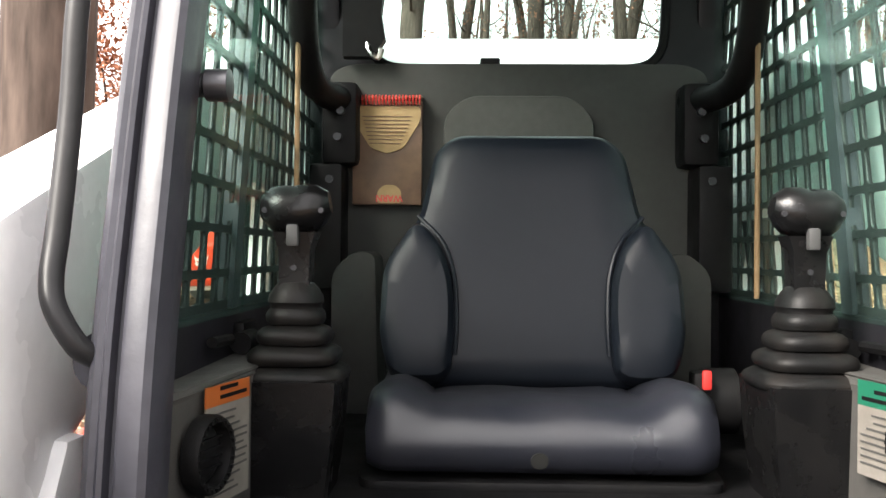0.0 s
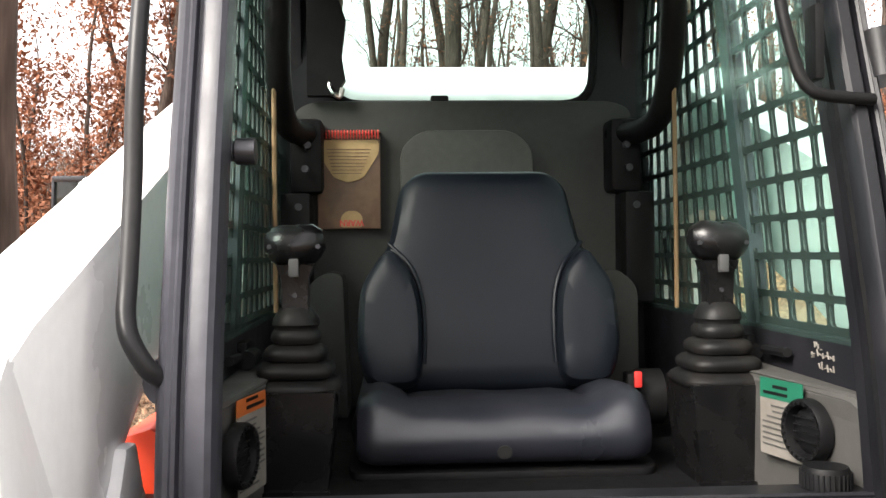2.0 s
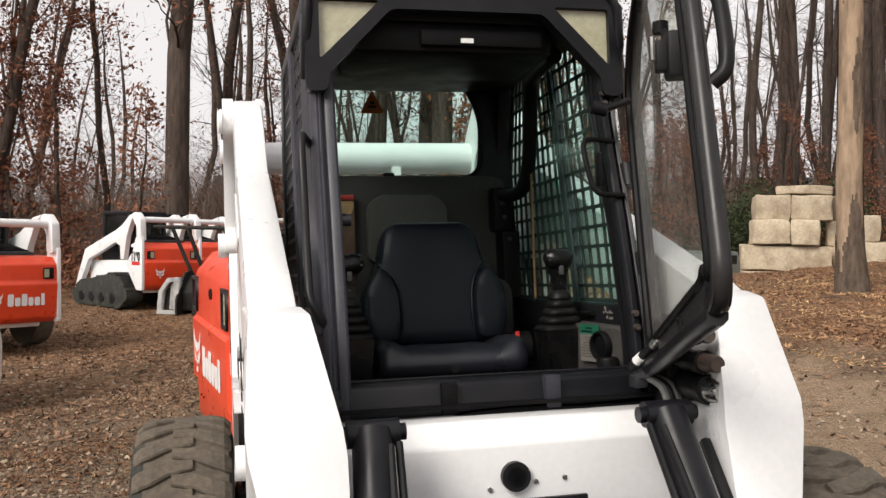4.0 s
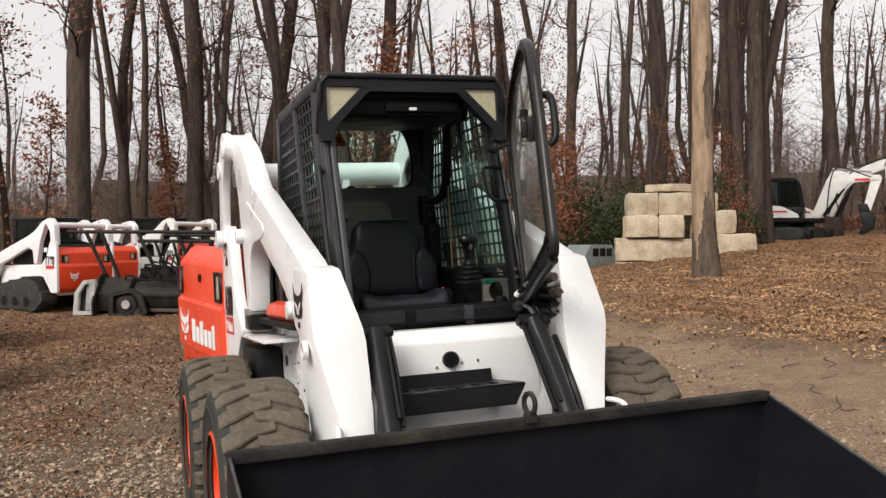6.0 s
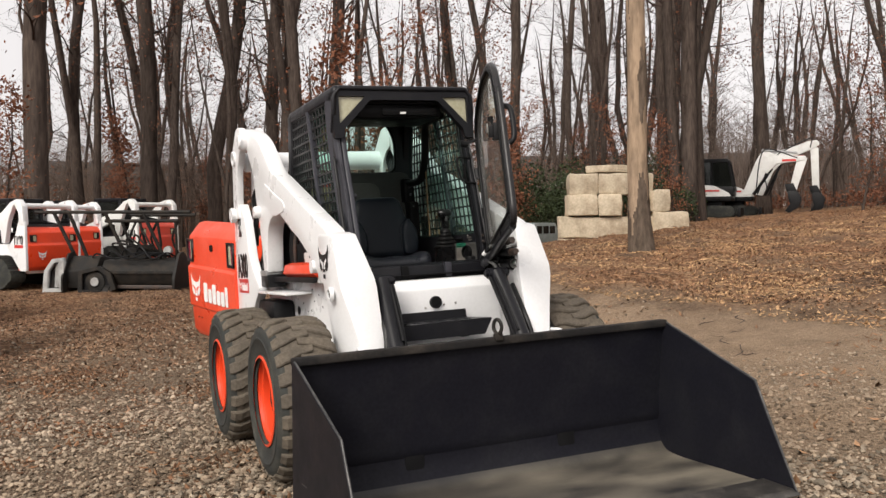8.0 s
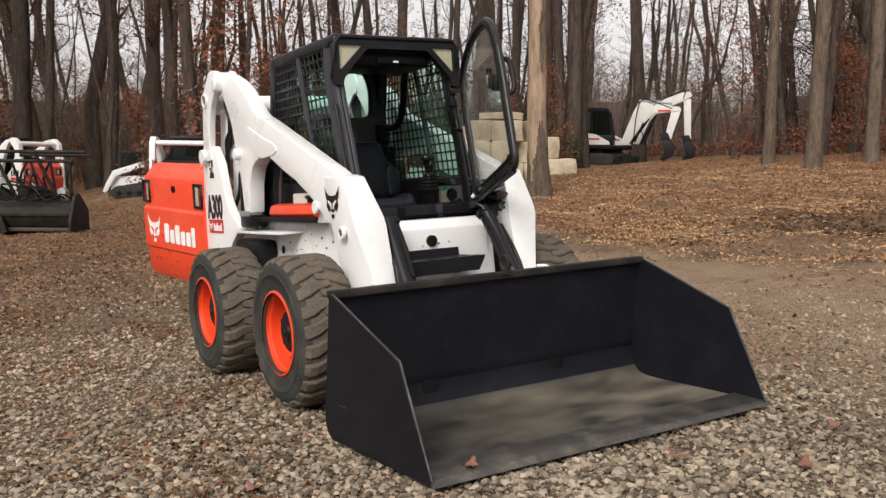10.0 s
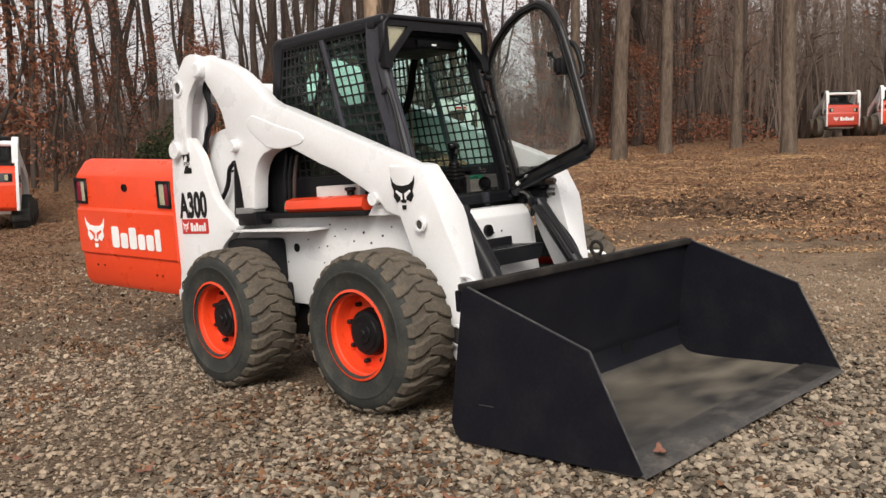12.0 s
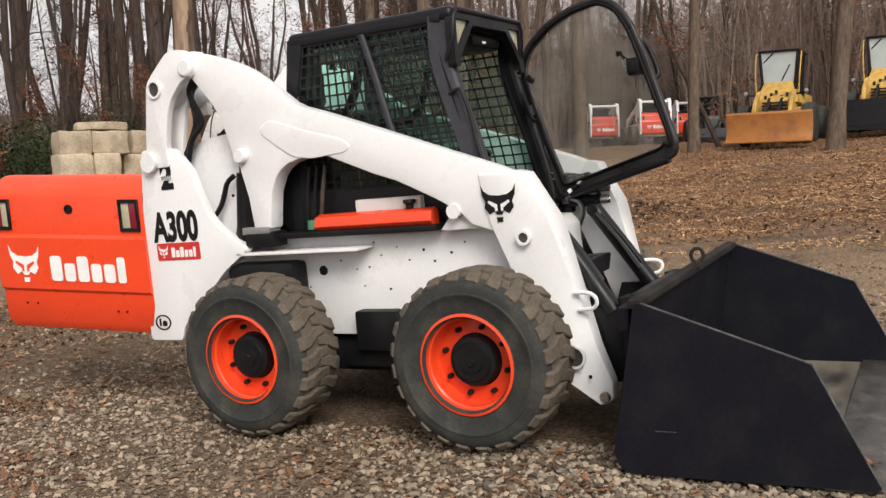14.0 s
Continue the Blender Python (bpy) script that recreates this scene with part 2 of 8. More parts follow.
LITTER = shader("dry_leaf_litter", (0.215, 0.112, 0.060), 0.85, spot=(0.37, 0.235, 0.135), spot_scale=0.9, spot_amount=0.7, grain=0.25, random_tint=0.62, spec=0.2, loose=True)
LITTER_MIX = shader("damp_leaf_litter", (0.15, 0.086, 0.052), 0.85, spot=(0.29, 0.19, 0.12), spot_scale=1.2, spot_amount=0.7, grain=0.25, random_tint=0.8, spec=0.2, loose=True)
LITTER_DARK = shader("trodden_leaf_litter", (0.15, 0.078, 0.042), 0.9, spot=(0.085, 0.048, 0.028), spot_scale=1.5, spot_amount=0.6, grain=0.25, random_tint=0.6, spec=0.2, loose=True)
STRAW = shader("dry_straw", (0.45, 0.285, 0.15), 0.85, spot=(0.31, 0.17, 0.082), spot_scale=1.5, spot_amount=0.7, grain=0.25, random_tint=0.55, spec=0.2, loose=True)
STONE_PALE = shader("pale_crushed_stone", (0.215, 0.178, 0.134), 0.85, spot=(0.125, 0.095, 0.066), spot_scale=1.2, spot_amount=0.7, grain=0.2, random_tint=0.75, spec=0.25, loose=True)
STONE = shader("crushed_stone", (0.272, 0.217, 0.160), 0.85, spot=(0.155, 0.106, 0.067), spot_scale=0.6, spot_amount=0.85, grain=0.15, random_tint=0.65, spec=0.25, loose=True)
# stems of the far wood, paled: distance haze is put into their colour
BRUSH_HAZED = shader("far_brushwood", (0.19, 0.148, 0.125), 0.95, spot=(0.11, 0.066, 0.048), spot_scale=0.15, spot_amount=0.7, grain=0.2, grain_scale=3, random_tint=0.4, spec=0.1)
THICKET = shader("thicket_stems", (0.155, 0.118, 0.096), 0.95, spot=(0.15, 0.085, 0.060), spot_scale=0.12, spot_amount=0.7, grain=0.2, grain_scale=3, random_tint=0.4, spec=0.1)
BAG = shader("white_woven_bag", (0.60, 0.58, 0.54), 0.8, spot=(0.40, 0.37, 0.32), spot_scale=3, spot_amount=0.5, grain=0.06, bump=0.15, bump_scale=40)


# ---- mesh builders ----
def part(name, bm, material, parent=None, label="", smooth=True):
    """Links a bmesh as one mesh object under a thing or part."""
    me = bpy.data.meshes.new(name)
    bmesh.ops.recalc_face_normals(bm, faces=bm.faces)
    bm.to_mesh(me)
    bm.free()
    if smooth:
        me.shade_smooth()
        me.set_sharp_from_angle(angle=radians(38))
    me.materials.append(material)
    ob = new(name, me)
    ob.parent = parent
    if label:
        tagged(ob, label)
    return ob


def thing(name, label, category, m=None, group="", kind=""):
    ob = new(name)
    ob.empty_display_size = 0.1
    ob.matrix_basis = m or Matrix()
    return tagged(ob, label, category, group, kind)


def merge(*many):
    """Joins bmeshes into the first."""
    first = many[0]
    for other in many[1:]:
        me = bpy.data.meshes.new("tmp")
        other.to_mesh(me)
        other.free()
        first.from_mesh(me)
        bpy.data.meshes.remove(me)
    return first


def moved(bm, m):
    bm.transform(m)
    return bm


def bevel(bm, w, seg=2, sharp=30):
    if w > 0:
        edges = [e for e in bm.edges if len(e.link_faces) == 2 and e.calc_face_angle(0) > radians(sharp)]
        bmesh.ops.bevel(bm, geom=edges, offset=w, segments=seg, affect="EDGES", clamp_overlap=True, profile=0.6)
    return bm


def box(lo, hi, w=0.0, seg=2):
    bm = bmesh.new()
    bmesh.ops.create_cube(bm, size=1)
    for v in bm.verts:
        v.co = [lo[i] + (v.co[i] + 0.5) * (hi[i] - lo[i]) for i in range(3)]
    return bevel(bm, w, seg)


AXES = {"x": lambda a, b, h: (h, a, b), "y": lambda a, b, h: (a, h, b), "z": lambda a, b, h: (a, b, h)}


def prism(poly, lo, hi, axis="x", w=0.0, seg=2):
    """A polygon in the two other axes, drawn out along one axis."""
    at = AXES[axis]
    bm = bmesh.new()
    a = [bm.verts.new(at(p, q, lo)) for p, q in poly]
    b = [bm.verts.new(at(p, q, hi)) for p, q in poly]
    bm.faces.new(a)
    bm.faces.new(b[::-1])
    for i in range(len(poly)):
        j = (i + 1) % len(poly)
        bm.faces.new((a[i], b[i], b[j], a[j]))
    bmesh.ops.recalc_face_normals(bm, faces=bm.faces)
    return bevel(bm, w, seg)


def rounded(poly, r, n=4):
    """The polygon with its corners rounded."""
    out, k = [], len(poly)
    for i in range(k):
        p, a, b = Vector(poly[i]), Vector(poly[i - 1]), Vector(poly[(i + 1) % k])
        d = min(r, (a - p).length * 0.45, (b - p).length * 0.45)
        s, e = p + (a - p).normalized() * d, p + (b - p).normalized() * d
        for j in range(n + 1):
            t = j / n
            out.append(tuple(s * (1 - t) ** 2 + p * 2 * t * (1 - t) + e * t * t))
    return out


def plate(outlines, lo, hi, axis="x"):
    """A flat plate with holes: the first outline is the rim, the others are cut out."""
    cu = bpy.data.curves.new("tmp", "CURVE")
    cu.dimensions, cu.fill_mode, cu.extrude = "2D", "BOTH", abs(hi - lo) / 2
    for line in outlines:
        sp = cu.splines.new("POLY")
        sp.points.add(len(line) - 1)
        for p, (a, b) in zip(sp.points, line):
            p.co = (a, b, 0, 1)
        sp.use_cyclic_u = True
    ob = bpy.data.objects.new("tmp", cu)
    me = bpy.data.meshes.new_from_object(ob)
    bm = bmesh.new()
    bm.from_mesh(me)
    bpy.data.objects.remove(ob)
    bpy.data.curves.remove(cu)
    bpy.data.meshes.remove(me)
    at = AXES[axis]
    for v in bm.verts:
        v.co = at(v.co.x, v.co.y, v.co.z + (lo + hi) / 2)
    bmesh.ops.remove_doubles(bm, verts=bm.verts, dist=1e-5)
    return bm


def text_shape(words, size, depth, squeeze=1.0, bold=0.018):
    """Letters standing in the x-z plane, facing -y, from the built-in font."""
    cu = bpy.data.curves.new("tmp", "FONT")
    cu.body, cu.size, cu.extrude, cu.align_x, cu.align_y, cu.offset = words, size, depth / 2, "CENTER", "CENTER", size * bold
    ob = bpy.data.objects.new("tmp", cu)
    me = bpy.data.meshes.new_from_object(ob)
    bm = bmesh.new()
    bm.from_mesh(me)
    bpy.data.objects.remove(ob)
    bpy.data.curves.remove(cu)
    bpy.data.meshes.remove(me)
    for v in bm.verts:
        v.co = (v.co.x * squeeze, -v.co.z, v.co.y)
    return bm


def smooth_line(pts, n=5):
    """A Catmull-Rom line through the points."""
    p = [Vector(q) for q in pts]
    p = [2 * p[0] - p[1]] + p + [2 * p[-1] - p[-2]]
    out = []
    for i in range(1, len(p) - 2):
        for k in range(n):
            t = k / n
            out.append(0.5 * (2 * p[i] + (p[i + 1] - p[i - 1]) * t + (2 * p[i - 1] - 5 * p[i] + 4 * p[i + 1] - p[i + 2]) * t * t
                              + (3 * p[i] - p[i - 1] - 3 * p[i + 1] + p[i + 2]) * t ** 3))
    out.append(p[-2])
    return out


def tube(pts, r, n=10, closed=False, soft=0):
    """A round bar along a line; r is one radius or one for each point."""
    line = smooth_line(pts, soft) if soft else [Vector(p) for p in pts]
    k = len(line)
    rad = [r] * k if isinstance(r, (int, float)) else [r[min(len(r) - 1, int(i * (len(r) - 1) / max(1, k - 1) + 0.5))] for i in range(k)]
    bm = bmesh.new()
    rings, side = [], None
    for i, p in enumerate(line):
        a, b = line[(i - 1) % k if closed else max(0, i - 1)], line[(i + 1) % k if closed else min(k - 1, i + 1)]
        d = (b - a).normalized()
        if side is None:
            side = d.orthogonal().normalized()
        side = (side - d * side.dot(d)).normalized()
        up = d.cross(side)
        rings.append([bm.verts.new(p + (side * math.cos(2 * math.pi * j / n) + up * math.sin(2 * math.pi * j / n)) * rad[i]) for j in range(n)])
    for i in range(k if closed else k - 1):
        a, b = rings[i], rings[(i + 1) % k]
        for j in range(n):
            bm.faces.new((a[j], a[(j + 1) % n], b[(j + 1) % n], b[j]))
    if not closed:
        bm.faces.new(rings[0][::-1])
        bm.faces.new(rings[-1])
    return bm


def lathe(profile, axis="x", centre=(0, 0, 0), n=40, cap=True):
    """A profile of (radius, height) turned about an axis."""
    at = AXES[axis]
    bm = bmesh.new()
    rings = []
    for r, h in profile:
        if r < 1e-6:
            rings.append([bm.verts.new(Vector(at(0, 0, h)) + Vector(centre))])
        else:
            rings.append([bm.verts.new(Vector(at(r * math.cos(2 * math.pi * j / n), r * math.sin(2 * math.pi * j / n), h)) + Vector(centre)) for j in range(n)])
    for a, b in zip(rings, rings[1:]):
        for j in range(n):
            k = (j + 1) % n
            if len(a) == 1 and len(b) > 1:
                bm.faces.new((a[0], b[j], b[k]))
            elif len(b) == 1 and len(a) > 1:
                bm.faces.new((a[j], a[k], b[0]))
            elif len(a) > 1:
                bm.faces.new((a[j], a[k], b[k], b[j]))
    if cap:
        for ring in (rings[0], rings[-1]):
            if len(ring) > 2:
                bm.faces.new(ring)
    bmesh.ops.recalc_face_normals(bm, faces=bm.faces)
    return bm


def rod(a, b, r, n=16, w=0.0):
    bm = tube([a, b], r, n)
    return bevel(bm, w, 1, 60) if w else bm


def loft(sections):
    """A skin through rows of corners, closed at both ends."""
    bm = bmesh.new()
    rows = [[bm.verts.new(p) for p in s] for s in sections]
    k = len(rows[0])
    for a, b in zip(rows, rows[1:]):
        for j in range(k):
            bm.faces.new((a[j], a[(j + 1) % k], b[(j + 1) % k], b[j]))
    bm.faces.new(rows[0][::-1])
    bm.faces.new(rows[-1])
    bmesh.ops.recalc_face_normals(bm, faces=bm.faces)
    return bm


def cushion(outline, depth, puff, levels=3):
    """A padded pad: an outline in x-z, domed towards -y."""
    bm = bmesh.new()
    c = Vector((sum(p[0] for p in outline) / len(outline), sum(p[1] for p in outline) / len(outline)))
    steps = [(1.0, depth), (1.0, 0.012), (0.985, -puff * 0.35), (0.93, -puff * 0.75), (0.8, -puff * 0.95), (0.5, -puff), (0.2, -puff)]
    rows = []
    for s, y in steps:
        rows.append([bm.verts.new((c.x + (p[0] - c.x) * s, y, c.y + (p[1] - c.y) * s)) for p in outline])
    k = len(outline)
    for a, b in zip(rows, rows[1:]):
        for j in range(k):
            bm.faces.new((a[j], a[(j + 1) % k], b[(j + 1) % k], b[j]))
    bm.faces.new(rows[0][::-1])
    bm.faces.new(rows[-1])
    return bm


# ---- ground ----
def ground_z(x, y):
    """Height of the yard: a slope under the loader that runs up to a mound on +x."""
    z = -0.16 * math.tanh(y / 3.0) + min(0.3, (0.004 + 0.022 * max(0.0, min(1.0, (x - 3.0) / 5.0))) * max(0.0, y - 3.0))
    if x < 0:
        z += -0.12 * math.tanh(-x / 3.0)
    elif x < 3:
        z += 0.041 * x
    else:
        s = 0.087 - 0.0011 * max(0.0, min(y, 30.0))
        far = min(x, 34.0)
        z += 0.123 + (far - 3.0) * s
    z -= 0.20 * math.exp(-((x - 4.0) ** 2 + (y - 17.5) ** 2) / 16.0) + 0.14 * math.exp(-((x + 4.3) ** 2 + (y - 12.8) ** 2) / 14.0) + 0.28 * math.exp(-((x - 34.0) ** 2 + (y - 10.0) ** 2) / 40.0) + 0.14 * math.exp(-((x - 26.0) ** 2 + (y - 26.5) ** 2) / 60.0)
    z -= 0.28 * math.exp(-((x - 11.5) ** 2 + (y - 20.5) ** 2) / 9.0)
    torn = math.exp(-((x - 9.6) / 1.3) ** 2 - ((y - 3.5) / 1.6) ** 2)
    if torn > 0.02:
        z += torn * (0.05 + 0.16 * noise.noise((x * 2.1, y * 2.1, 8.3)) + 0.09 * noise.noise((x * 5.3, y * 5.3, 2.9)))
    z += 0.03 * math.exp(-((abs(x) - 0.78) ** 2) / 0.14 - (y - 0.65) ** 2 / 1.2)
    r = math.hypot(x, y)
    if r > 4:
        k = min(1.0, (r - 4) / 6)
        z += k * 0.09 * noise.noise((x * 0.35, y * 0.35, 0.3)) + k * (0.095 if 4 < x < 18 else 0.04) * noise.noise((x * 1.3, y * 1.3, 1.7)) + k * 0.05 * noise.noise((x * 3.1, y * 3.1, 5.1)) + (k * 0.035 * noise.noise((x * 5.6, y * 5.6, 3.3)) if x > 3 else 0.0)
    return z - 0.012


def ground_material():
    m = bpy.data.materials.new("yard_gravel_and_leaf_litter")
    m.use_nodes = True
    n, l = m.node_tree.nodes, m.node_tree.links
    b = n["Principled BSDF"]
    tc = n.new("ShaderNodeTexCoord")

    def noise_at(scale, detail=6, rough=0.6):
        t = n.new("ShaderNodeTexNoise")
        t.inputs["Scale"].default_value, t.inputs["Detail"].default_value, t.inputs["Roughness"].default_value = scale, detail, rough
        l.new(tc.outputs["Object"], t.inputs["Vector"])
        return t.outputs[0]

    def span(sock, a, b_, c=0.0, d=1.0):
        t = n.new("ShaderNodeMapRange")
        for i, v in enumerate((a, b_, c, d)):
            t.inputs[i + 1].default_value = v
        l.new(sock, t.inputs[0])
        return t.outputs[0]

    def mix(f, a, b_):
        t = n.new("ShaderNodeMix")
        t.data_type = "RGBA"
        l.new(f, t.inputs[0])
        for i, v in ((6, a), (7, b_)):
            if isinstance(v, tuple):
                t.inputs[i].default_value = (*v, 1)
            else:
                l.new(v, t.inputs[i])
        return t.outputs[2]

    def warped(amount, scale):
        wn = n.new("ShaderNodeTexNoise")
        wn.inputs["Scale"].default_value = scale
        l.new(tc.outputs["Object"], wn.inputs["Vector"])
        t = n.new("ShaderNodeVectorMath")
        t.operation, t.inputs[1].default_value = "MULTIPLY_ADD", (amount,) * 3
        l.new(wn.outputs["Color"], t.inputs[0])
        l.new(tc.outputs["Object"], t.inputs[2])
        return t.outputs[0]

    def chips(scale, where=None):
        """Cells of one tone each: a random value and the distance from the middle."""
        t = n.new("ShaderNodeTexVoronoi")
        t.inputs["Scale"].default_value = scale
        l.new(where or tc.outputs["Object"], t.inputs["Vector"])
        tone = n.new("ShaderNodeSeparateColor")
        l.new(t.outputs["Color"], tone.inputs[0])
        return tone.outputs[0], t.outputs["Distance"]

    def tones(sock, *stops):
        t = n.new("ShaderNodeValToRGB")
        while len(t.color_ramp.elements) < len(stops):
            t.color_ramp.elements.new(0.5)
        for e, (p, c) in zip(t.color_ramp.elements, stops):
            e.position, e.color = p, (*c, 1)
        l.new(sock, t.inputs[0])
        return t.outputs[0]

    pebble, pebble_d = chips(55)
    grit = chips(130)[0]
    shred, shred_d = chips(34, warped(0.05, 9.0))
    flake = chips(15, warped(0.10, 5.0))[0]
    stones = mix(span(noise_at(9.0, 6, 0.7), 0.35, 0.65), tones(pebble, (0.0, (0.080, 0.056, 0.038)), (0.6, (0.158, 0.113, 0.077)), (1.0, (0.28, 0.212, 0.15))), tones(grit, (0.0, (0.090, 0.062, 0.042)), (0.7, (0.172, 0.122, 0.083)), (1.0, (0.27, 0.198, 0.136))))
    leaves = mix(span(noise_at(6.0, 4), 0.42, 0.58), tones(flake, (0.0, (0.085, 0.044, 0.025)), (0.4, (0.15, 0.076, 0.041)), (0.75, (0.25, 0.132, 0.072)), (1.0, (0.43, 0.27, 0.155))), tones(shred, (0.0, (0.090, 0.048, 0.028)), (0.5, (0.185, 0.099, 0.055)), (0.8, (0.29, 0.170, 0.096)), (1.0, (0.46, 0.315, 0.185))))
    soil = mix(span(noise_at(3.0, 8, 0.7), 0.3, 0.7), tones(shred, (0.0, (0.070, 0.044, 0.028)), (0.6, (0.135, 0.085, 0.054)), (1.0, (0.29, 0.20, 0.125))), tones(grit, (0.0, (0.11, 0.068, 0.042)), (0.6, (0.20, 0.132, 0.083)), (1.0, (0.34, 0.235, 0.15))))
    soil = mix(span(noise_at(0.5, 5, 0.6), 0.40, 0.62, 0.0, 0.45), soil, (0.090, 0.054, 0.035))
    xyz = n.new("ShaderNodeSeparateXYZ")
    l.new(tc.outputs["Object"], xyz.inputs[0])

    def calc(op, a, b_):
        t = n.new("ShaderNodeMath")
        t.operation = op
        for i, v in enumerate((a, b_)):
            if isinstance(v, (int, float)):
                t.inputs[i].default_value = v
            else:
                l.new(v, t.inputs[i])
        return t.outputs[0]
    # gravel round the loader, bare track beyond it, litter on the mound and under the trees
    wobble = calc("MULTIPLY", span(noise_at(0.35, 4), 0.2, 0.8, -1, 1), 3.0)
    away = calc("ADD", calc("POWER", calc("ADD", calc("MULTIPLY", xyz.outputs[0], xyz.outputs[0]), calc("MULTIPLY", xyz.outputs[1], xyz.outputs[1])), 0.5), wobble)
    base = mix(span(away, 4.0, 8.0), stones, soil)
    # the pale trodden track between the gravel and the mound
    bend = calc("ADD", xyz.outputs[0], calc("MULTIPLY", wobble, 0.35))
    track = calc("MULTIPLY", calc("MULTIPLY", span(bend, 1.0, 2.8), span(bend, 5.4, 7.4, 1.0, 0.0)), span(noise_at(2.2, 7, 0.7), 0.32, 0.58, 0.35, 0.95))
    base = mix(track, base, tones(grit, (0.0, (0.19, 0.130, 0.085)), (0.5, (0.29, 0.205, 0.136)), (1.0, (0.44, 0.325, 0.22))))
    trodden = calc("MULTIPLY", calc("MULTIPLY", span(bend, 1.2, 2.6), span(bend, 5.5, 6.5, 1.0, 0.0)), span(xyz.outputs[1], 9.0, 13.0, 1.0, 0.0))
    foot = calc("MULTIPLY", calc("MULTIPLY", span(bend, 5.0, 5.7), span(bend, 6.0, 6.9, 1.0, 0.0)), span(noise_at(1.3, 6, 0.7), 0.36, 0.58, 0.1, 0.85))
    base = mix(foot, base, tones(shred, (0.0, (0.055, 0.036, 0.024)), (0.6, (0.105, 0.069, 0.045)), (1.0, (0.24, 0.165, 0.105))))
    patch = calc("MULTIPLY", calc("MULTIPLY", span(away, 6.0, 10.0), span(noise_at(0.8, 5), 0.30, 0.52)), calc("SUBTRACT", 1.0, trodden))
    colour = mix(patch, base, leaves)
    # dark torn-up earth on the mound
    east = calc("POWER", calc("MULTIPLY", calc("ADD", xyz.outputs[0], -9.6), 0.6), 2.0)
    north = calc("POWER", calc("MULTIPLY", calc("ADD", xyz.outputs[1], -3.5), 0.45), 2.0)
    torn = calc("MULTIPLY", span(calc("ADD", east, north), 0.5, 1.6, 1.0, 0.0), span(noise_at(1.6, 6, 0.7), 0.40, 0.56))
    colour = mix(torn, colour, tones(shred, (0.0, (0.035, 0.022, 0.015)), (0.7, (0.075, 0.047, 0.031)), (1.0, (0.20, 0.13, 0.083))))
    l.new(colour, b.inputs["Base Color"])
    b.inputs["Roughness"].default_value = 0.95
    b.inputs["Specular IOR Level"].default_value = 0.15
    bp = n.new("ShaderNodeBump")
    bp.inputs["Strength"].default_value, bp.inputs["Distance"].default_value = 0.9, 0.025
    l.new(calc("ADD", calc("ADD", calc("MULTIPLY", pebble_d, -0.8), calc("MULTIPLY", shred_d, -0.8)), calc("ADD", calc("MULTIPLY", noise_at(40, 5), 0.8), calc("MULTIPLY", noise_at(7, 4), 2.2))), bp.inputs["Height"])
    l.new(bp.outputs[0], b.inputs["Normal"])
    return m


GROUND = ground_material()


def build_ground():
    steps = []
    v = 0.0
    while v < 420:
        steps.append(v)
        v += 0.13 if v < 16 else 0.5 if v < 36 else 6 if v < 90 else 60
    line = [-s for s in steps[:0:-1]] + steps
    k = len(line)
    verts = [(x, y, ground_z(max(-40, min(60, x)), max(-40, min(60, y)))) for y in line for x in line]
    faces = [(j * k + i, j * k + i + 1, (j + 1) * k + i + 1, (j + 1) * k + i) for j in range(k - 1) for i in range(k - 1)]
    me = bpy.data.meshes.new("ground")
    me.from_pydata(verts, [], faces)
    me.shade_smooth()
    me.materials.append(GROUND)
    return tagged(new("ground", me), "sloping yard of grey-brown gravel, soil and fallen leaves", "ground", kind="structure")


build_ground()

# ---- the loader (its own axes: front towards -y, ground at z = 0) ----
loader = thing("skid_steer_loader", "white and orange-red skid-steer loader with black cab, open door, open tailgate", "loader", STAND)


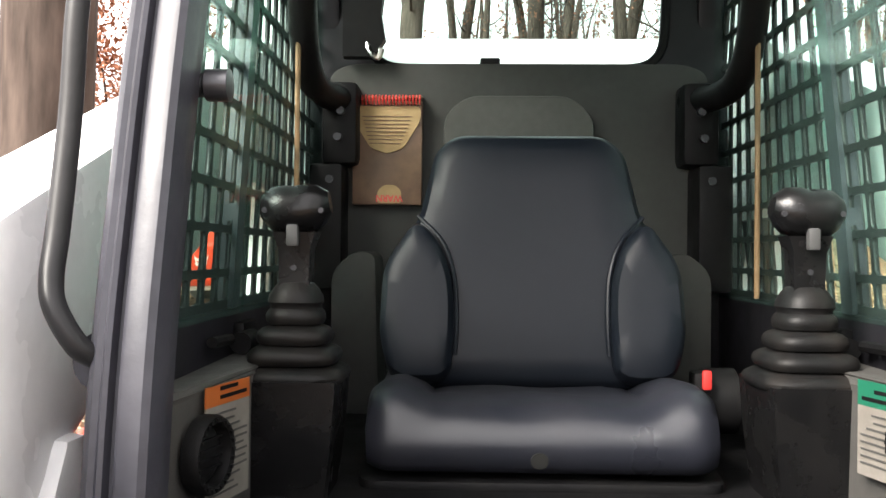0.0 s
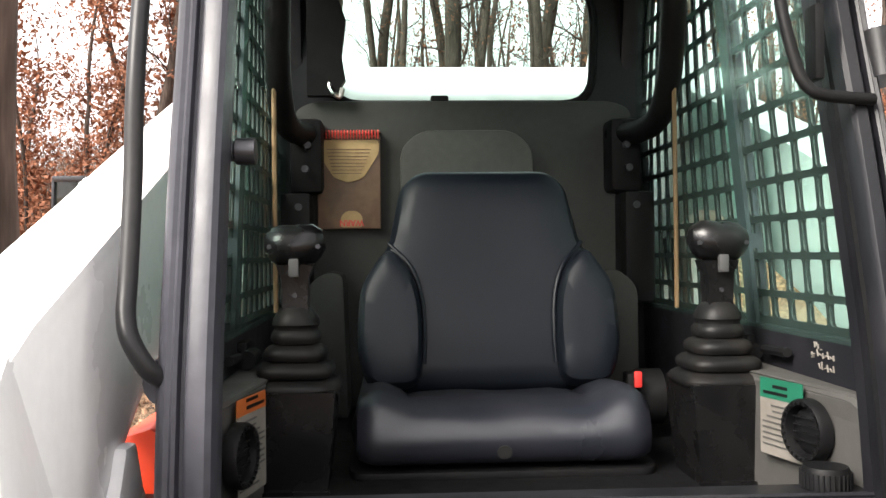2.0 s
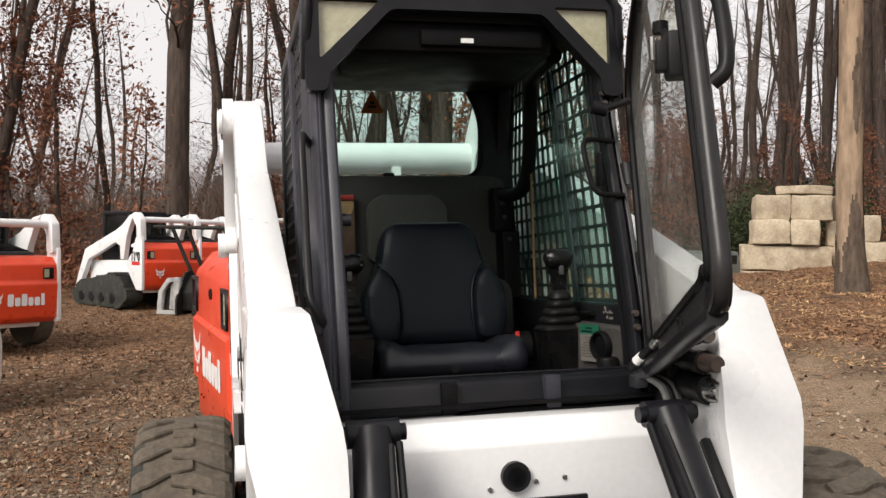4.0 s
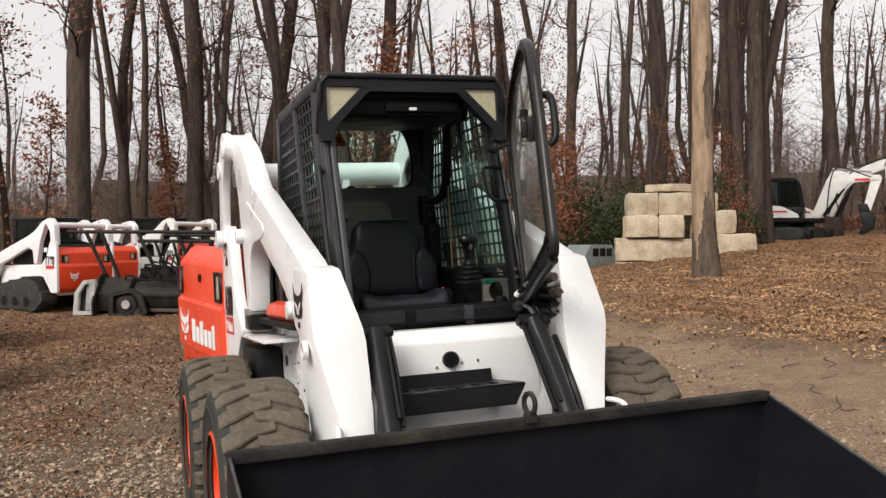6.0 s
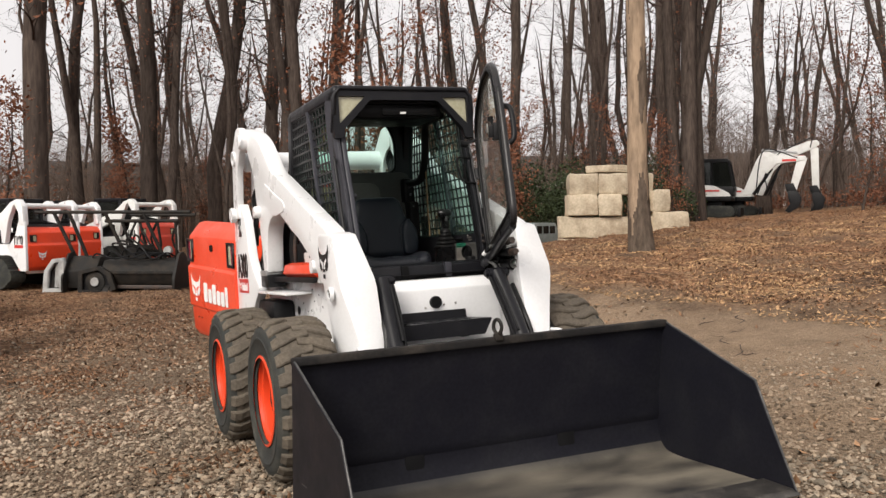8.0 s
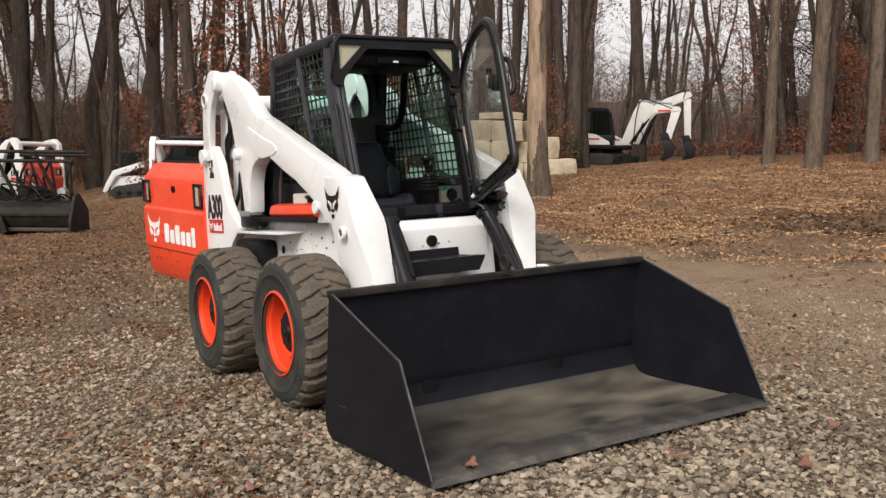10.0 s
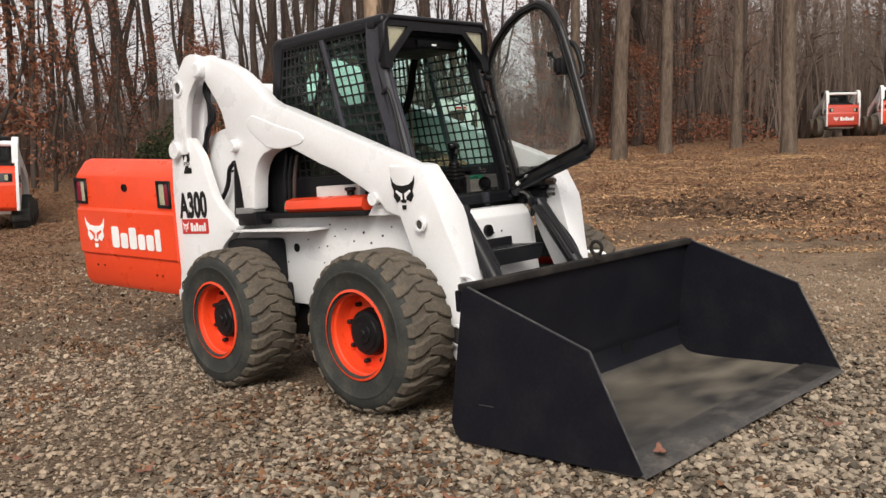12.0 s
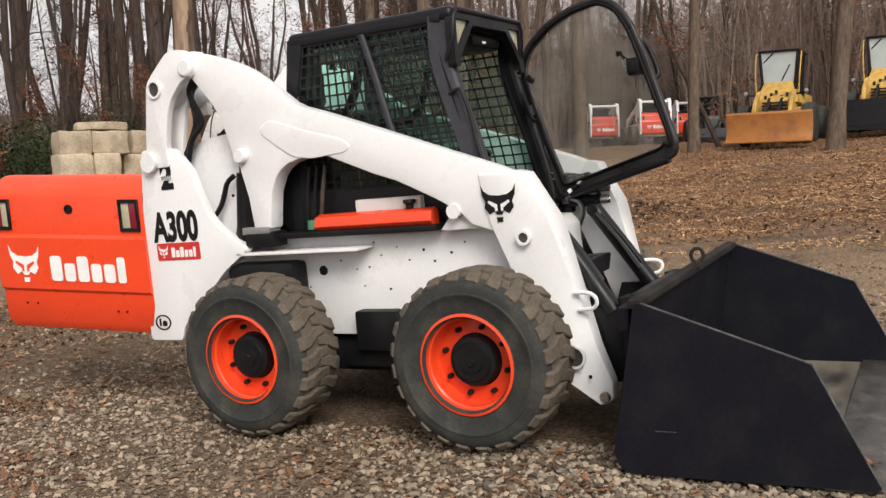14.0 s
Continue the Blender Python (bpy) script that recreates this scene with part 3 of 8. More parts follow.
def chassis():
    body = part("body", merge(
        prism([(0.04, 1.0), (-0.06, 0.95), (-0.10, 0.50), (0.10, 0.42), (0.86, 0.475), (1.05, 0.475), (1.95, 0.50), (1.95, 1.02), (1.45, 1.03), (0.3, 1.02)], -0.45, 0.45, "x", 0.012),
        box((-0.62, 0.76, 0.945), (-0.45, 1.56, 0.962), 0.003), box((0.45, 0.76, 0.945), (0.62, 1.56, 0.962), 0.003),
        box((-0.452, -0.02, 0.985), (-0.44, 0.35, 1.015)), box((0.44, -0.02, 0.985), (0.452, 0.35, 1.015))),
        WHITE, loader, "white painted steel chassis with side ledges")
    part("belly", merge(box((-0.40, -0.02, 0.26), (0.40, 1.95, 0.49), 0.03), box((-0.52, 0.62, 0.40), (0.52, 0.885, 0.615), 0.02), box((-0.47, 0.56, 0.3), (0.47, 1.0, 0.42), 0.02)), BLACK, loader, "black underside guard")
    # side inspection hole, small bolt holes, and slot
    for s in (-1, 1):
        part("side_hole", lathe([(0.027, 0.0), (0.027, 0.004), (0.0, 0.004)], "x", (s * 0.452 - (0.004 if s < 0 else 0), 1.1, 0.83), 20), BLACK, body)
    rng = random.Random(4)
    for y, z in ((0.98, 0.88), (0.88, 0.83), (0.80, 0.84), (0.72, 0.90), (0.62, 0.94), (0.55, 0.87), (0.46, 0.92), (0.40, 0.86), (0.30, 0.90), (0.84, 0.74), (0.68, 0.72), (0.76, 0.97), (1.2, 0.74), (0.22, 0.95)):
        r = rng.uniform(0.004, 0.008)
        for s in (-1, 1):
            part("bolt_hole", lathe([(r, -0.002), (r, 0.002)], "x", (s * 0.452, y, z), 8), BLACK, body)
    part("front_panel", prism([(-0.04, 1.006), (-0.085, 0.955), (-0.085, 0.70), (-0.02, 0.50), (0.06, 0.50), (0.06, 1.012)], -0.40, 0.40, "x", 0.008), WHITE, loader, "white front plate below the cab")
    part("tow_hole", merge(lathe([(0.034, -0.02), (0.034, 0.0), (0.024, 0.0), (0.024, -0.02)], "y", (0, -0.082, 0.882), 24)), BLACK, body)
    for x, z in ((0.05, 0.865), (0.12, 0.87), (-0.06, 0.855)):
        part("plate_bolt", lathe([(0.006, -0.003), (0.006, 0.003)], "y", (x, -0.087, z), 8), STEEL, body)
    # engine side: black tray, orange guard bar, pale box, hoses
    for s in (-1, 1):
        part("bay_backing", box((s * 0.42 - 0.01, 1.215, 1.0), (s * 0.42 + 0.01, 1.95, 1.5)), BLACK, loader)
        part("tray", box((min(s * 0.405, s * 0.56), 0.32, 1.022), (max(s * 0.405, s * 0.56), 1.42, 1.052), 0.004), BLACK, loader)
        part("guard_bar", prism([(s * 0.46, 1.05), (s * 0.53, 1.052), (s * 0.555, 1.075), (s * 0.54, 1.125), (s * 0.49, 1.14), (s * 0.46, 1.12)], 0.345, 1.06, "y", 0.006), RED, loader, "orange-red folded guard bar")
        part("oil_box", merge(box((min(s * 0.41, s * 0.47), 0.44, 1.10), (max(s * 0.41, s * 0.47), 0.84, 1.20), 0.01)), WHITE_OLD, loader, "off-white plastic tank")
        cap = lathe([(0.0, 0.045), (0.03, 0.045), (0.034, 0.03), (0.02, 0.02), (0.02, 0.0)], "z", (s * 0.50, 0.49, 1.14), 16)
        part("filler_cap", cap, BLACK, loader)
        part("coolant_cap", lathe([(0.0, 0.05), (0.03, 0.05), (0.035, 0.0)], "z", (s * 0.46, 1.13, 1.06), 14), shader("green_cap", (0.05, 0.22, 0.12), 0.5), loader)
        for k in range(3):
            part("hose", tube([(s * 0.45, 1.02 + 0.05 * k, 1.40), (s * 0.47, 1.04 + 0.05 * k, 1.25), (s * 0.46, 1.08 + 0.04 * k, 1.06)], 0.012, 8, soft=5), BLACK if k else RUSTY, loader)
        part("arm_stop", merge(prism([(0.06, 1.02), (0.30, 1.02), (0.24, 1.09), (0.21, 1.15), (0.17, 1.15), (0.14, 1.1)], min(s * 0.47, s * 0.55), max(s * 0.47, s * 0.55), "x", 0.008),
                               lathe([(0.0, 0.0), (0.036, 0.0), (0.036, 0.05), (0.03, 0.058), (0.0, 0.058)], "x", (s * 0.55 - (0.058 if s < 0 else 0), 0.19, 1.115), 20)), WHITE, loader)
    # rear uprights
    tower = rounded([(2.185, 1.585), (1.95, 1.58), (1.905, 1.53), (1.835, 1.45), (1.78, 1.30), (1.727, 1.18), (1.67, 1.115), (1.58, 1.05), (1.47, 0.985), (1.55, 0.93), (1.644, 0.872), (1.76, 0.77), (1.90, 0.65), (2.015, 0.54), (2.03, 0.468), (2.285, 0.468), (2.265, 0.9), (2.225, 1.25)], 0.03, 3)
    for s in (-1, 1):
        up = part("upright", prism(tower, min(s * 0.56, s * 0.62), max(s * 0.56, s * 0.62), "x", 0.004), WHITE, loader, "white rear upright with black lettering")
        part("pin_boss", lathe([(0.0, 0.0), (0.055, 0.0), (0.055, 0.03), (0.045, 0.045), (0.0, 0.045)], "x", (s * 0.62 - (0.045 if s < 0 else 0), 2.10, 1.508), 22), WHITE, up)
        inner = part("inner_upright", plate([rounded([(1.95, 1.58), (1.78, 1.62), (1.50, 1.64), (1.46, 1.32), (1.50, 1.06), (1.50, 0.95), (2.0, 0.95)], 0.03, 2)], s * 0.44, s * 0.47), WHITE, loader)
        for y, z in ((1.70, 1.34), (1.66, 1.28), (1.62, 1.22), (1.74, 1.28)):
            part("bolt_hole", lathe([(0.009, -0.004), (0.009, 0.004)], "x", (s * 0.473, y, z), 8), BLACK, inner)
        part("lift_cylinder", merge(rod((s * 0.53, 1.56, 1.02), (s * 0.53, 1.51, 1.40), 0.045), rod((s * 0.53, 1.52, 1.36), (s * 0.53, 1.50, 1.46), 0.028)), BLACK, loader, "black hydraulic lift cylinder")
        part("cylinder_shield", prism([(1.62, 0.98), (1.44, 0.98), (1.415, 1.10), (1.49, 1.42), (1.52, 1.42), (1.56, 1.2)], min(s * 0.49, s * 0.56), max(s * 0.49, s * 0.56), "x", 0.006), BLACK, loader)
        part("shield_foot", box((min(s * 0.48, s * 0.60), 1.30, 0.985), (max(s * 0.48, s * 0.60), 1.50, 1.07), 0.01), BLACK, loader)
        for k in range(3):
            part("hose", tube([(s * (0.50 + 0.02 * k), 1.79, 1.96), (s * (0.50 + 0.02 * k), 1.86 - 0.012 * k, 1.87), (s * 0.52, 1.832 - 0.024 * k, 1.716), (s * (0.50 + 0.02 * k), 1.905 - 0.024 * k, 1.61), (s * 0.51, 1.985 - 0.02 * k, 1.46), (s * 0.50, 2.03, 1.28)], 0.016, 8, soft=5), BLACK, loader)
        part("hose", tube([(s * 0.53, 1.59, 1.39), (s * 0.53, 1.645, 1.35), (s * 0.52, 1.69, 1.27), (s * 0.52, 1.735, 1.205), (s * 0.52, 1.843, 1.109), (s * 0.51, 1.93, 1.03)], 0.015, 8, soft=5), BLACK, loader)
        part("wheel_well", box((min(s * 0.45, s * 0.60), 1.20, 0.60), (max(s * 0.45, s * 0.60), 1.66, 0.90), 0.04), BLACK, loader)
        for y in (0.0, 1.26):
            part("axle", lathe([(0.13, 0.0), (0.13, 0.1), (0.09, 0.12), (0.09, 0.3)], "x", (s * 0.42 - (0.3 if s < 0 else 0), y, 0.45), 20), BLACK, loader)
            part("steering_knuckle", box((min(s * 0.45, s * 0.62), y - 0.1, 0.36), (max(s * 0.45, s * 0.62), y + 0.16, 0.62), 0.03), BLACK, loader)


chassis()


def boom(s):
    """One lift arm with its front leg, rear link and pins; s is the side."""
    outline = [(1.79, 2.10), (1.70, 2.08), (1.60, 2.048), (1.50, 2.012), (1.42, 1.975), (1.35, 1.935), (1.25, 1.86), (1.18, 1.806), (1.11, 1.748), (1.05, 1.716), (0.937, 1.680), (0.60, 1.556), (0.29, 1.440), (-0.06, 1.31), (-0.14, 1.27),
               (-0.17, 1.05), (0.0, 1.012), (0.10, 1.045), (0.157, 1.105), (0.289, 1.182), (0.50, 1.285), (0.632, 1.33), (0.90, 1.442), (0.97, 1.454), (1.041, 1.452), (1.156, 1.425), (1.21, 1.395), (1.245, 1.356), (1.283, 1.283), (1.30, 1.19),
               (1.316, 1.085), (1.43, 1.080), (1.45, 1.263), (1.495, 1.453), (1.533, 1.518), (1.567, 1.645), (1.586, 1.709), (1.635, 1.792), (1.69, 1.86), (1.74, 1.92), (1.77, 1.955)]
    arm = part("boom_arm", prism(outline, min(s * 0.485, s * 0.593), max(s * 0.485, s * 0.593), "x", 0.014), WHITE, loader, "white box-section lift arm")
    part("foot_plate", box((min(s * 0.50, s * 0.60), 1.325, 1.058), (max(s * 0.50, s * 0.60), 1.515, 1.098), 0.006), STEEL_PALE, arm, "dull grey foot plate of the arm")
    # stamped stiffener on the outer face
    part("stiffener", prism(rounded([(1.322, 1.628), (1.253, 1.668), (1.012, 1.583), (0.79, 1.520), (0.748, 1.48), (0.787, 1.453), (1.0, 1.438), (1.12, 1.458), (1.214, 1.521), (1.303, 1.585)], 0.035, 4), min(s * 0.584, s * 0.5985), max(s * 0.584, s * 0.5985), "x", 0.005, 3), WHITE, arm)
    leg = loft([[(s * a, f, z), (s * b, f, z), (s * (b + 0.06), r, z), (s * 0.602, r, z)] for z, f, r, a, b in (
        (1.288, -0.135, 0.04, 0.582, 0.478), (1.274, -0.190, 0.04, 0.592, 0.464), (1.05, -0.300, 0.0, 0.606, 0.414), (1.0, -0.313, -0.02, 0.602, 0.408), (0.80, -0.360, -0.10, 0.556, 0.408), (0.65, -0.397, -0.17, 0.524, 0.412), (0.44, -0.457, -0.24, 0.53, 0.44), (0.28, -0.525, -0.34, 0.55, 0.47), (0.205, -0.528, -0.45, 0.57, 0.48), (0.185, -0.50, -0.48, 0.58, 0.48))])
    legs = part("boom_leg", bevel(leg, 0.010, 2, 14), WHITE, arm, "white front leg of the lift arm")
    out = s * 0.6
    ring = lambda y, z, r0, r1, d, x=out: lathe([(r1, 0.0), (r0, 0.0), (r0, d), (r1, d), (r1, 0.0)] if s > 0 else [(r1, 0.0), (r0, 0.0), (r0, -d), (r1, -d), (r1, 0.0)], "x", (x, y, z), 24, False)
    part("pin_ring", ring(-0.172, 0.973, 0.036, 0.024, 0.02, s * 0.604), WHITE, legs)
    part("pin_bore", lathe([(0.0, 0.0), (0.024, 0.0), (0.024, s * 0.012)], "x", (s * 0.604, -0.172, 0.973), 20), PANEL, legs)
    part("pin_ring", ring(-0.372, 0.41, 0.055, 0.045, 0.02), WHITE, legs)
    part("pin_bore", lathe([(0.0, s * 0.01), (0.045, s * 0.01), (0.045, 0.0)], "x", (out, -0.372, 0.41), 20), PANEL, legs)
    part("pivot_pin", lathe([(0.0, s * 0.014), (0.022, s * 0.014), (0.026, s * 0.006), (0.026, 0.0)], "x", (out, -0.502, 0.224), 18), STEEL, legs)
    part("grease_hole", lathe([(0.0, s * 0.004), (0.009, s * 0.004), (0.009, 0.0)], "x", (s * 0.602, -0.44, 0.317), 10), BLACK, legs)
    part("tie_loop", tube([(s * 0.55, -0.375, 0.70), (s * 0.56, -0.440, 0.70), (s * 0.57, -0.478, 0.685), (s * 0.568, -0.486, 0.655), (s * 0.56, -0.462, 0.628), (s * 0.55, -0.39, 0.62)], 0.010, 8, soft=4), WHITE, legs)
    # rear link
    link = rounded([(2.13, 1.475), (2.122, 1.61), (2.092, 1.80), (2.068, 1.945), (2.035, 1.985), (1.895, 2.105), (1.825, 2.116), (1.755, 2.10), (1.715, 2.03), (1.735, 1.955), (1.80, 1.94), (1.89, 1.85), (1.926, 1.777), (1.955, 1.66), (1.972, 1.58), (1.96, 1.475)], 0.025, 3)
    li = part("lift_link", prism(link, min(s * 0.59, s * 0.635), max(s * 0.59, s * 0.635), "x", 0.005), WHITE, loader, "white rear lift link")
    part("lift_link", prism(link, min(s * 0.47, s * 0.50), max(s * 0.47, s * 0.50), "x", 0.005), WHITE, loader)
    x = s * 0.635
    part("pin_ring", ring(2.002, 1.915, 0.052, 0.040, 0.014, x), WHITE, li)
    part("pin_bore", lathe([(0.0, s * 0.002), (0.041, s * 0.002), (0.041, 0.0)], "x", (x, 2.002, 1.915), 22), PANEL, li)
    part("pin_boss", lathe([(0.0, s * 0.02), (0.04, s * 0.02), (0.05, s * 0.012), (0.05, 0.0)], "x", (x, 1.752, 2.005), 22), WHITE, li)
    part("pin_boss", lathe([(0.0, s * 0.04), (0.034, s * 0.04), (0.040, s * 0.03), (0.04, 0.0)], "x", (s * 0.593, 1.455, 1.492), 22), WHITE, arm)
    return arm


arm_left, arm_right = boom(-1), boom(1)
part("cross_tube", rod((-0.56, 1.99, 1.885), (0.56, 1.99, 1.885), 0.070, 28), WHITE, loader, "white cross tube between the lift arms")
for x in (-0.30, 0.10):
    part("cross_bracket", box((x, 1.93, 1.77), (x + 0.04, 2.02, 1.84)), WHITE, loader)
part("engine_cover", prism([(1.25, 1.02), (1.95, 1.02), (1.95, 1.38), (1.6, 1.48), (1.25, 1.52)], -0.43, 0.43, "x", 0.03), BLACK, loader, "black louvred engine cover")
part("exhaust_stub", merge(rod((0.2, 1.7, 1.4), (0.2, 1.7, 1.66), 0.04), rod((-0.05, 1.75, 1.5), (0.1, 1.75, 1.72), 0.03)), BLACK, loader)


TYRE = 0.953  # size of the tyre against the pattern below


def wheel_at(x, y, s, made={}):
    """A wheel on the side s: rim, tyre, hub and nuts."""
    flip = Matrix.Rotation(math.pi, 4, "Z") if s > 0 else Matrix()
    place = Matrix.Translation((x, y, 0.444)) @ flip @ Matrix.Rotation(0.13 * (y + 0.3), 4, "X")
    if not made:
        rim = lathe([(0.222, -0.166), (0.235, -0.162), (0.235, -0.148), (0.216, -0.140), (0.212, -0.122), (0.204, -0.116), (0.200, -0.090), (0.203, -0.052), (0.194, -0.036), (0.18, -0.040), (0.085, -0.044), (0.0, -0.044), (0.0, -0.02), (0.13, -0.02), (0.19, 0.02), (0.22, 0.14)], "x", n=48, cap=False)
        made["rim"] = part("wheel", rim, RED, loader, "bolted steel wheel with heavy-tread tyre")
        prof = [(0.222, -0.155), (0.238, -0.164), (0.246, -0.168), (0.25, -0.162), (0.285, -0.170), (0.330, -0.176), (0.334, -0.180), (0.342, -0.180), (0.346, -0.176), (0.375, -0.174), (0.402, -0.160), (0.418, -0.13), (0.422, -0.06), (0.424, 0.0), (0.422, 0.06), (0.416, 0.13), (0.400, 0.158), (0.35, 0.175), (0.28, 0.17), (0.222, 0.155)]
        made["tyre"] = part("tyre", lathe([(r * TYRE, x_ * TYRE) for r, x_ in prof], "x", n=64, cap=False), RUBBER, made["rim"], "black rubber tyre sidewall")
        lugs = bmesh.new()
        count = 24
        for side in (-1, 1):
            for k in range(count):
                a0 = 2 * math.pi * (k + (0.5 if side > 0 else 0)) / count
                rows = []
                for w, lead, half, r0, r1 in ((-0.035, 0.0, 0.024, 0.418, 0.438), (0.045, 0.03, 0.034, 0.418, 0.441), (0.10, 0.10, 0.038, 0.415, 0.441), (0.142, 0.125, 0.041, 0.408, 0.431), (0.166, 0.13, 0.038, 0.392, 0.409)):
                    row = []
                    for da, r in ((-half, r0), (-half * 0.88, r1 - 0.006), (-half * 0.68, r1), (half * 0.68, r1), (half * 0.88, r1 - 0.006), (half, r0)):
                        a = a0 + (lead * 0.9) + da / 0.43
                        ww = w if r >= r1 - 0.007 or w < 0.16 else w - 0.008
                        row.append((side * ww * TYRE, r * TYRE * math.cos(a), r * TYRE * math.sin(a)))
                    rows.append(row)
                verts = [[lugs.verts.new(p) for p in row] for row in rows]
                for p, q in zip(verts, verts[1:]):
                    for j in range(5):
                        lugs.faces.new((p[j], p[j + 1], q[j + 1], q[j]))
                lugs.faces.new(verts[0])
                lugs.faces.new(verts[-1][::-1])
        made["tread"] = part("tread", lugs, TREAD, made["rim"], "dusty brown worn tread bars", smooth=False)
        made["crown"] = part("tread_base", lathe([(r * TYRE, x_ * TYRE) for r, x_ in ((0.402, -0.156), (0.419, -0.128), (0.426, 0.0), (0.419, 0.128), (0.402, 0.156))], "x", n=64, cap=False), TREAD, made["rim"])
        made["hub"] = part("hub", lathe([(0.0, -0.122), (0.018, -0.122), (0.022, -0.116), (0.050, -0.114), (0.054, -0.106), (0.088, -0.104), (0.093, -0.096), (0.112, -0.092), (0.117, -0.084), (0.118, -0.050), (0.126, -0.042)], "x", n=32, cap=False), BLACK, made["rim"], "black planetary hub")
        nuts = []
        for k in range(8):
            a = 2 * math.pi * (k + 0.3) / 8
            nuts.append(part("wheel_nut", lathe([(0.0, -0.074), (0.009, -0.074), (0.013, -0.068), (0.013, -0.040)], "x", (0, 0.160 * math.cos(a), 0.160 * math.sin(a)), 6, False), BLACK, made["rim"], smooth=False))
        made["nuts"] = nuts
        made["rim"].matrix_basis = place
        return
    copy_thing(made["rim"], place)


for wx, s in ((-0.788, -1), (0.788, 1)):
    for wy in (0.015, 1.318):
        wheel_at(wx, wy, s)


def head_mark(s, m, material, parent):
    """A plain emblem: a broad shield with two horns, a light band across it and a small block below."""
    pale = WHITE if material is INK else RED
    pts = [(-0.52, 0.52), (-0.44, 0.36), (-0.27, 0.25), (0.0, 0.22), (0.27, 0.25), (0.44, 0.36), (0.52, 0.52), (0.49, 0.25), (0.40, 0.06), (0.44, -0.10), (0.30, -0.28), (0.14, -0.20), (0.08, -0.30), (-0.08, -0.30), (-0.14, -0.20), (-0.30, -0.28), (-0.44, -0.10), (-0.40, 0.06), (-0.49, 0.25)]
    top = part("emblem", moved(prism([(a * s, b * s) for a, b in pts], -0.001, 0.001, "y"), m), material, parent, smooth=False)
    for k in (-1, 1):
        part("emblem_band", moved(prism([(k * a * s, b * s) for a, b in ((0.05, -0.02), (0.30, 0.10), (0.33, 0.04), (0.12, -0.12), (0.13, -0.20), (0.05, -0.20))], -0.0022, -0.0012, "y"), m), pale, parent, smooth=False)
    part("emblem_block", moved(prism([(a * s, b * s) for a, b in ((-0.10, -0.37), (0.10, -0.37), (0.08, -0.50), (-0.08, -0.50))], -0.001, 0.001, "y"), m), material, parent, smooth=False)
    return top


def bars(widths, h, gap, m, material, parent, name="lettering_bar"):
    """A row of plain bars in place of a brand name."""
    x = -(sum(widths) + gap * (len(widths) - 1)) / 2
    for i, w in enumerate(widths):
        tall = h if i in (0, 2, 5) else h * 0.72
        part(name, moved(prism(rounded([(x, -h / 2), (x + w, -h / 2), (x + w, -h / 2 + tall), (x, -h / 2 + tall)], w * 0.25, 2), -0.001, 0.001, "y"), m), material, parent, smooth=False)
        x += w + gap


SIDE = Matrix.Rotation(-math.pi / 2, 4, "Z")   # faces -x, reads towards -y
SIDE_R = Matrix.Rotation(math.pi / 2, 4, "Z")  # faces +x


def lettering():
    for s, turn in ((-1, SIDE), (1, SIDE_R)):
        arm = arm_left if s < 0 else arm_right
        head_mark(0.172, Matrix.Translation((s * 0.6065, -0.058, 1.138)) @ turn, INK, arm)
        up = [o for o in loader.children if o.name.startswith("upright")][0 if s < 0 else 1]
        x = s * 0.6225
        part("lettering", moved(text_shape("A300", 0.23, 0.002, 0.68, 0.04), Matrix.Translation((x, 1.985, 1.125)) @ turn), INK, up, "black model number A300", smooth=False)
        part("lettering", moved(text_shape("2", 0.205, 0.002, 0.9, 0.045), Matrix.Translation((x, 2.008, 1.418)) @ turn), INK, up, "black numeral 2", smooth=False)
        part("lettering", moved(merge(box((-0.05, -0.003, -0.0125), (0.05, -0.0015, 0.0125))), Matrix.Translation((x, 2.008, 1.413)) @ turn), STICKER, up, smooth=False)
        part("lettering", moved(text_shape("SPEED", 0.03, 0.002, 0.95), Matrix.Translation((x + s * 0.003, 2.008, 1.413)) @ turn), INK, up, "small black word SPEED", smooth=False)
        part("brand_sticker", moved(prism(rounded([(-0.165, -0.05), (0.165, -0.05), (0.165, 0.05), (-0.165, 0.05)], 0.01, 2), -0.001, 0.001, "y"), Matrix.Translation((x, 1.982, 0.99)) @ turn), STICKER_RED, up, "small red brand sticker", smooth=False)
        head_mark(0.07, Matrix.Translation((x + s * 0.002, 1.982 - s * 0.115, 0.99)) @ turn, STICKER, up)
        bars((0.026, 0.026, 0.026, 0.024, 0.026, 0.018), 0.058, 0.008, Matrix.Translation((x + s * 0.002, 1.982 + s * 0.04, 0.985)) @ turn, STICKER, up)
        ringm = moved(lathe([(0.046, -0.001), (0.046, 0.001), (0.038, 0.001), (0.038, -0.001), (0.046, -0.001)], "y", n=28, cap=False), Matrix.Translation((x, 2.17, 0.575)) @ turn @ Matrix.Diagonal((1.35, 1, 1, 1)))
        part("round_mark", ringm, INK, up, smooth=False)
        bars((0.014, 0.036), 0.046, 0.01, Matrix.Translation((x, 2.17, 0.575)) @ turn, INK, up)


lettering()


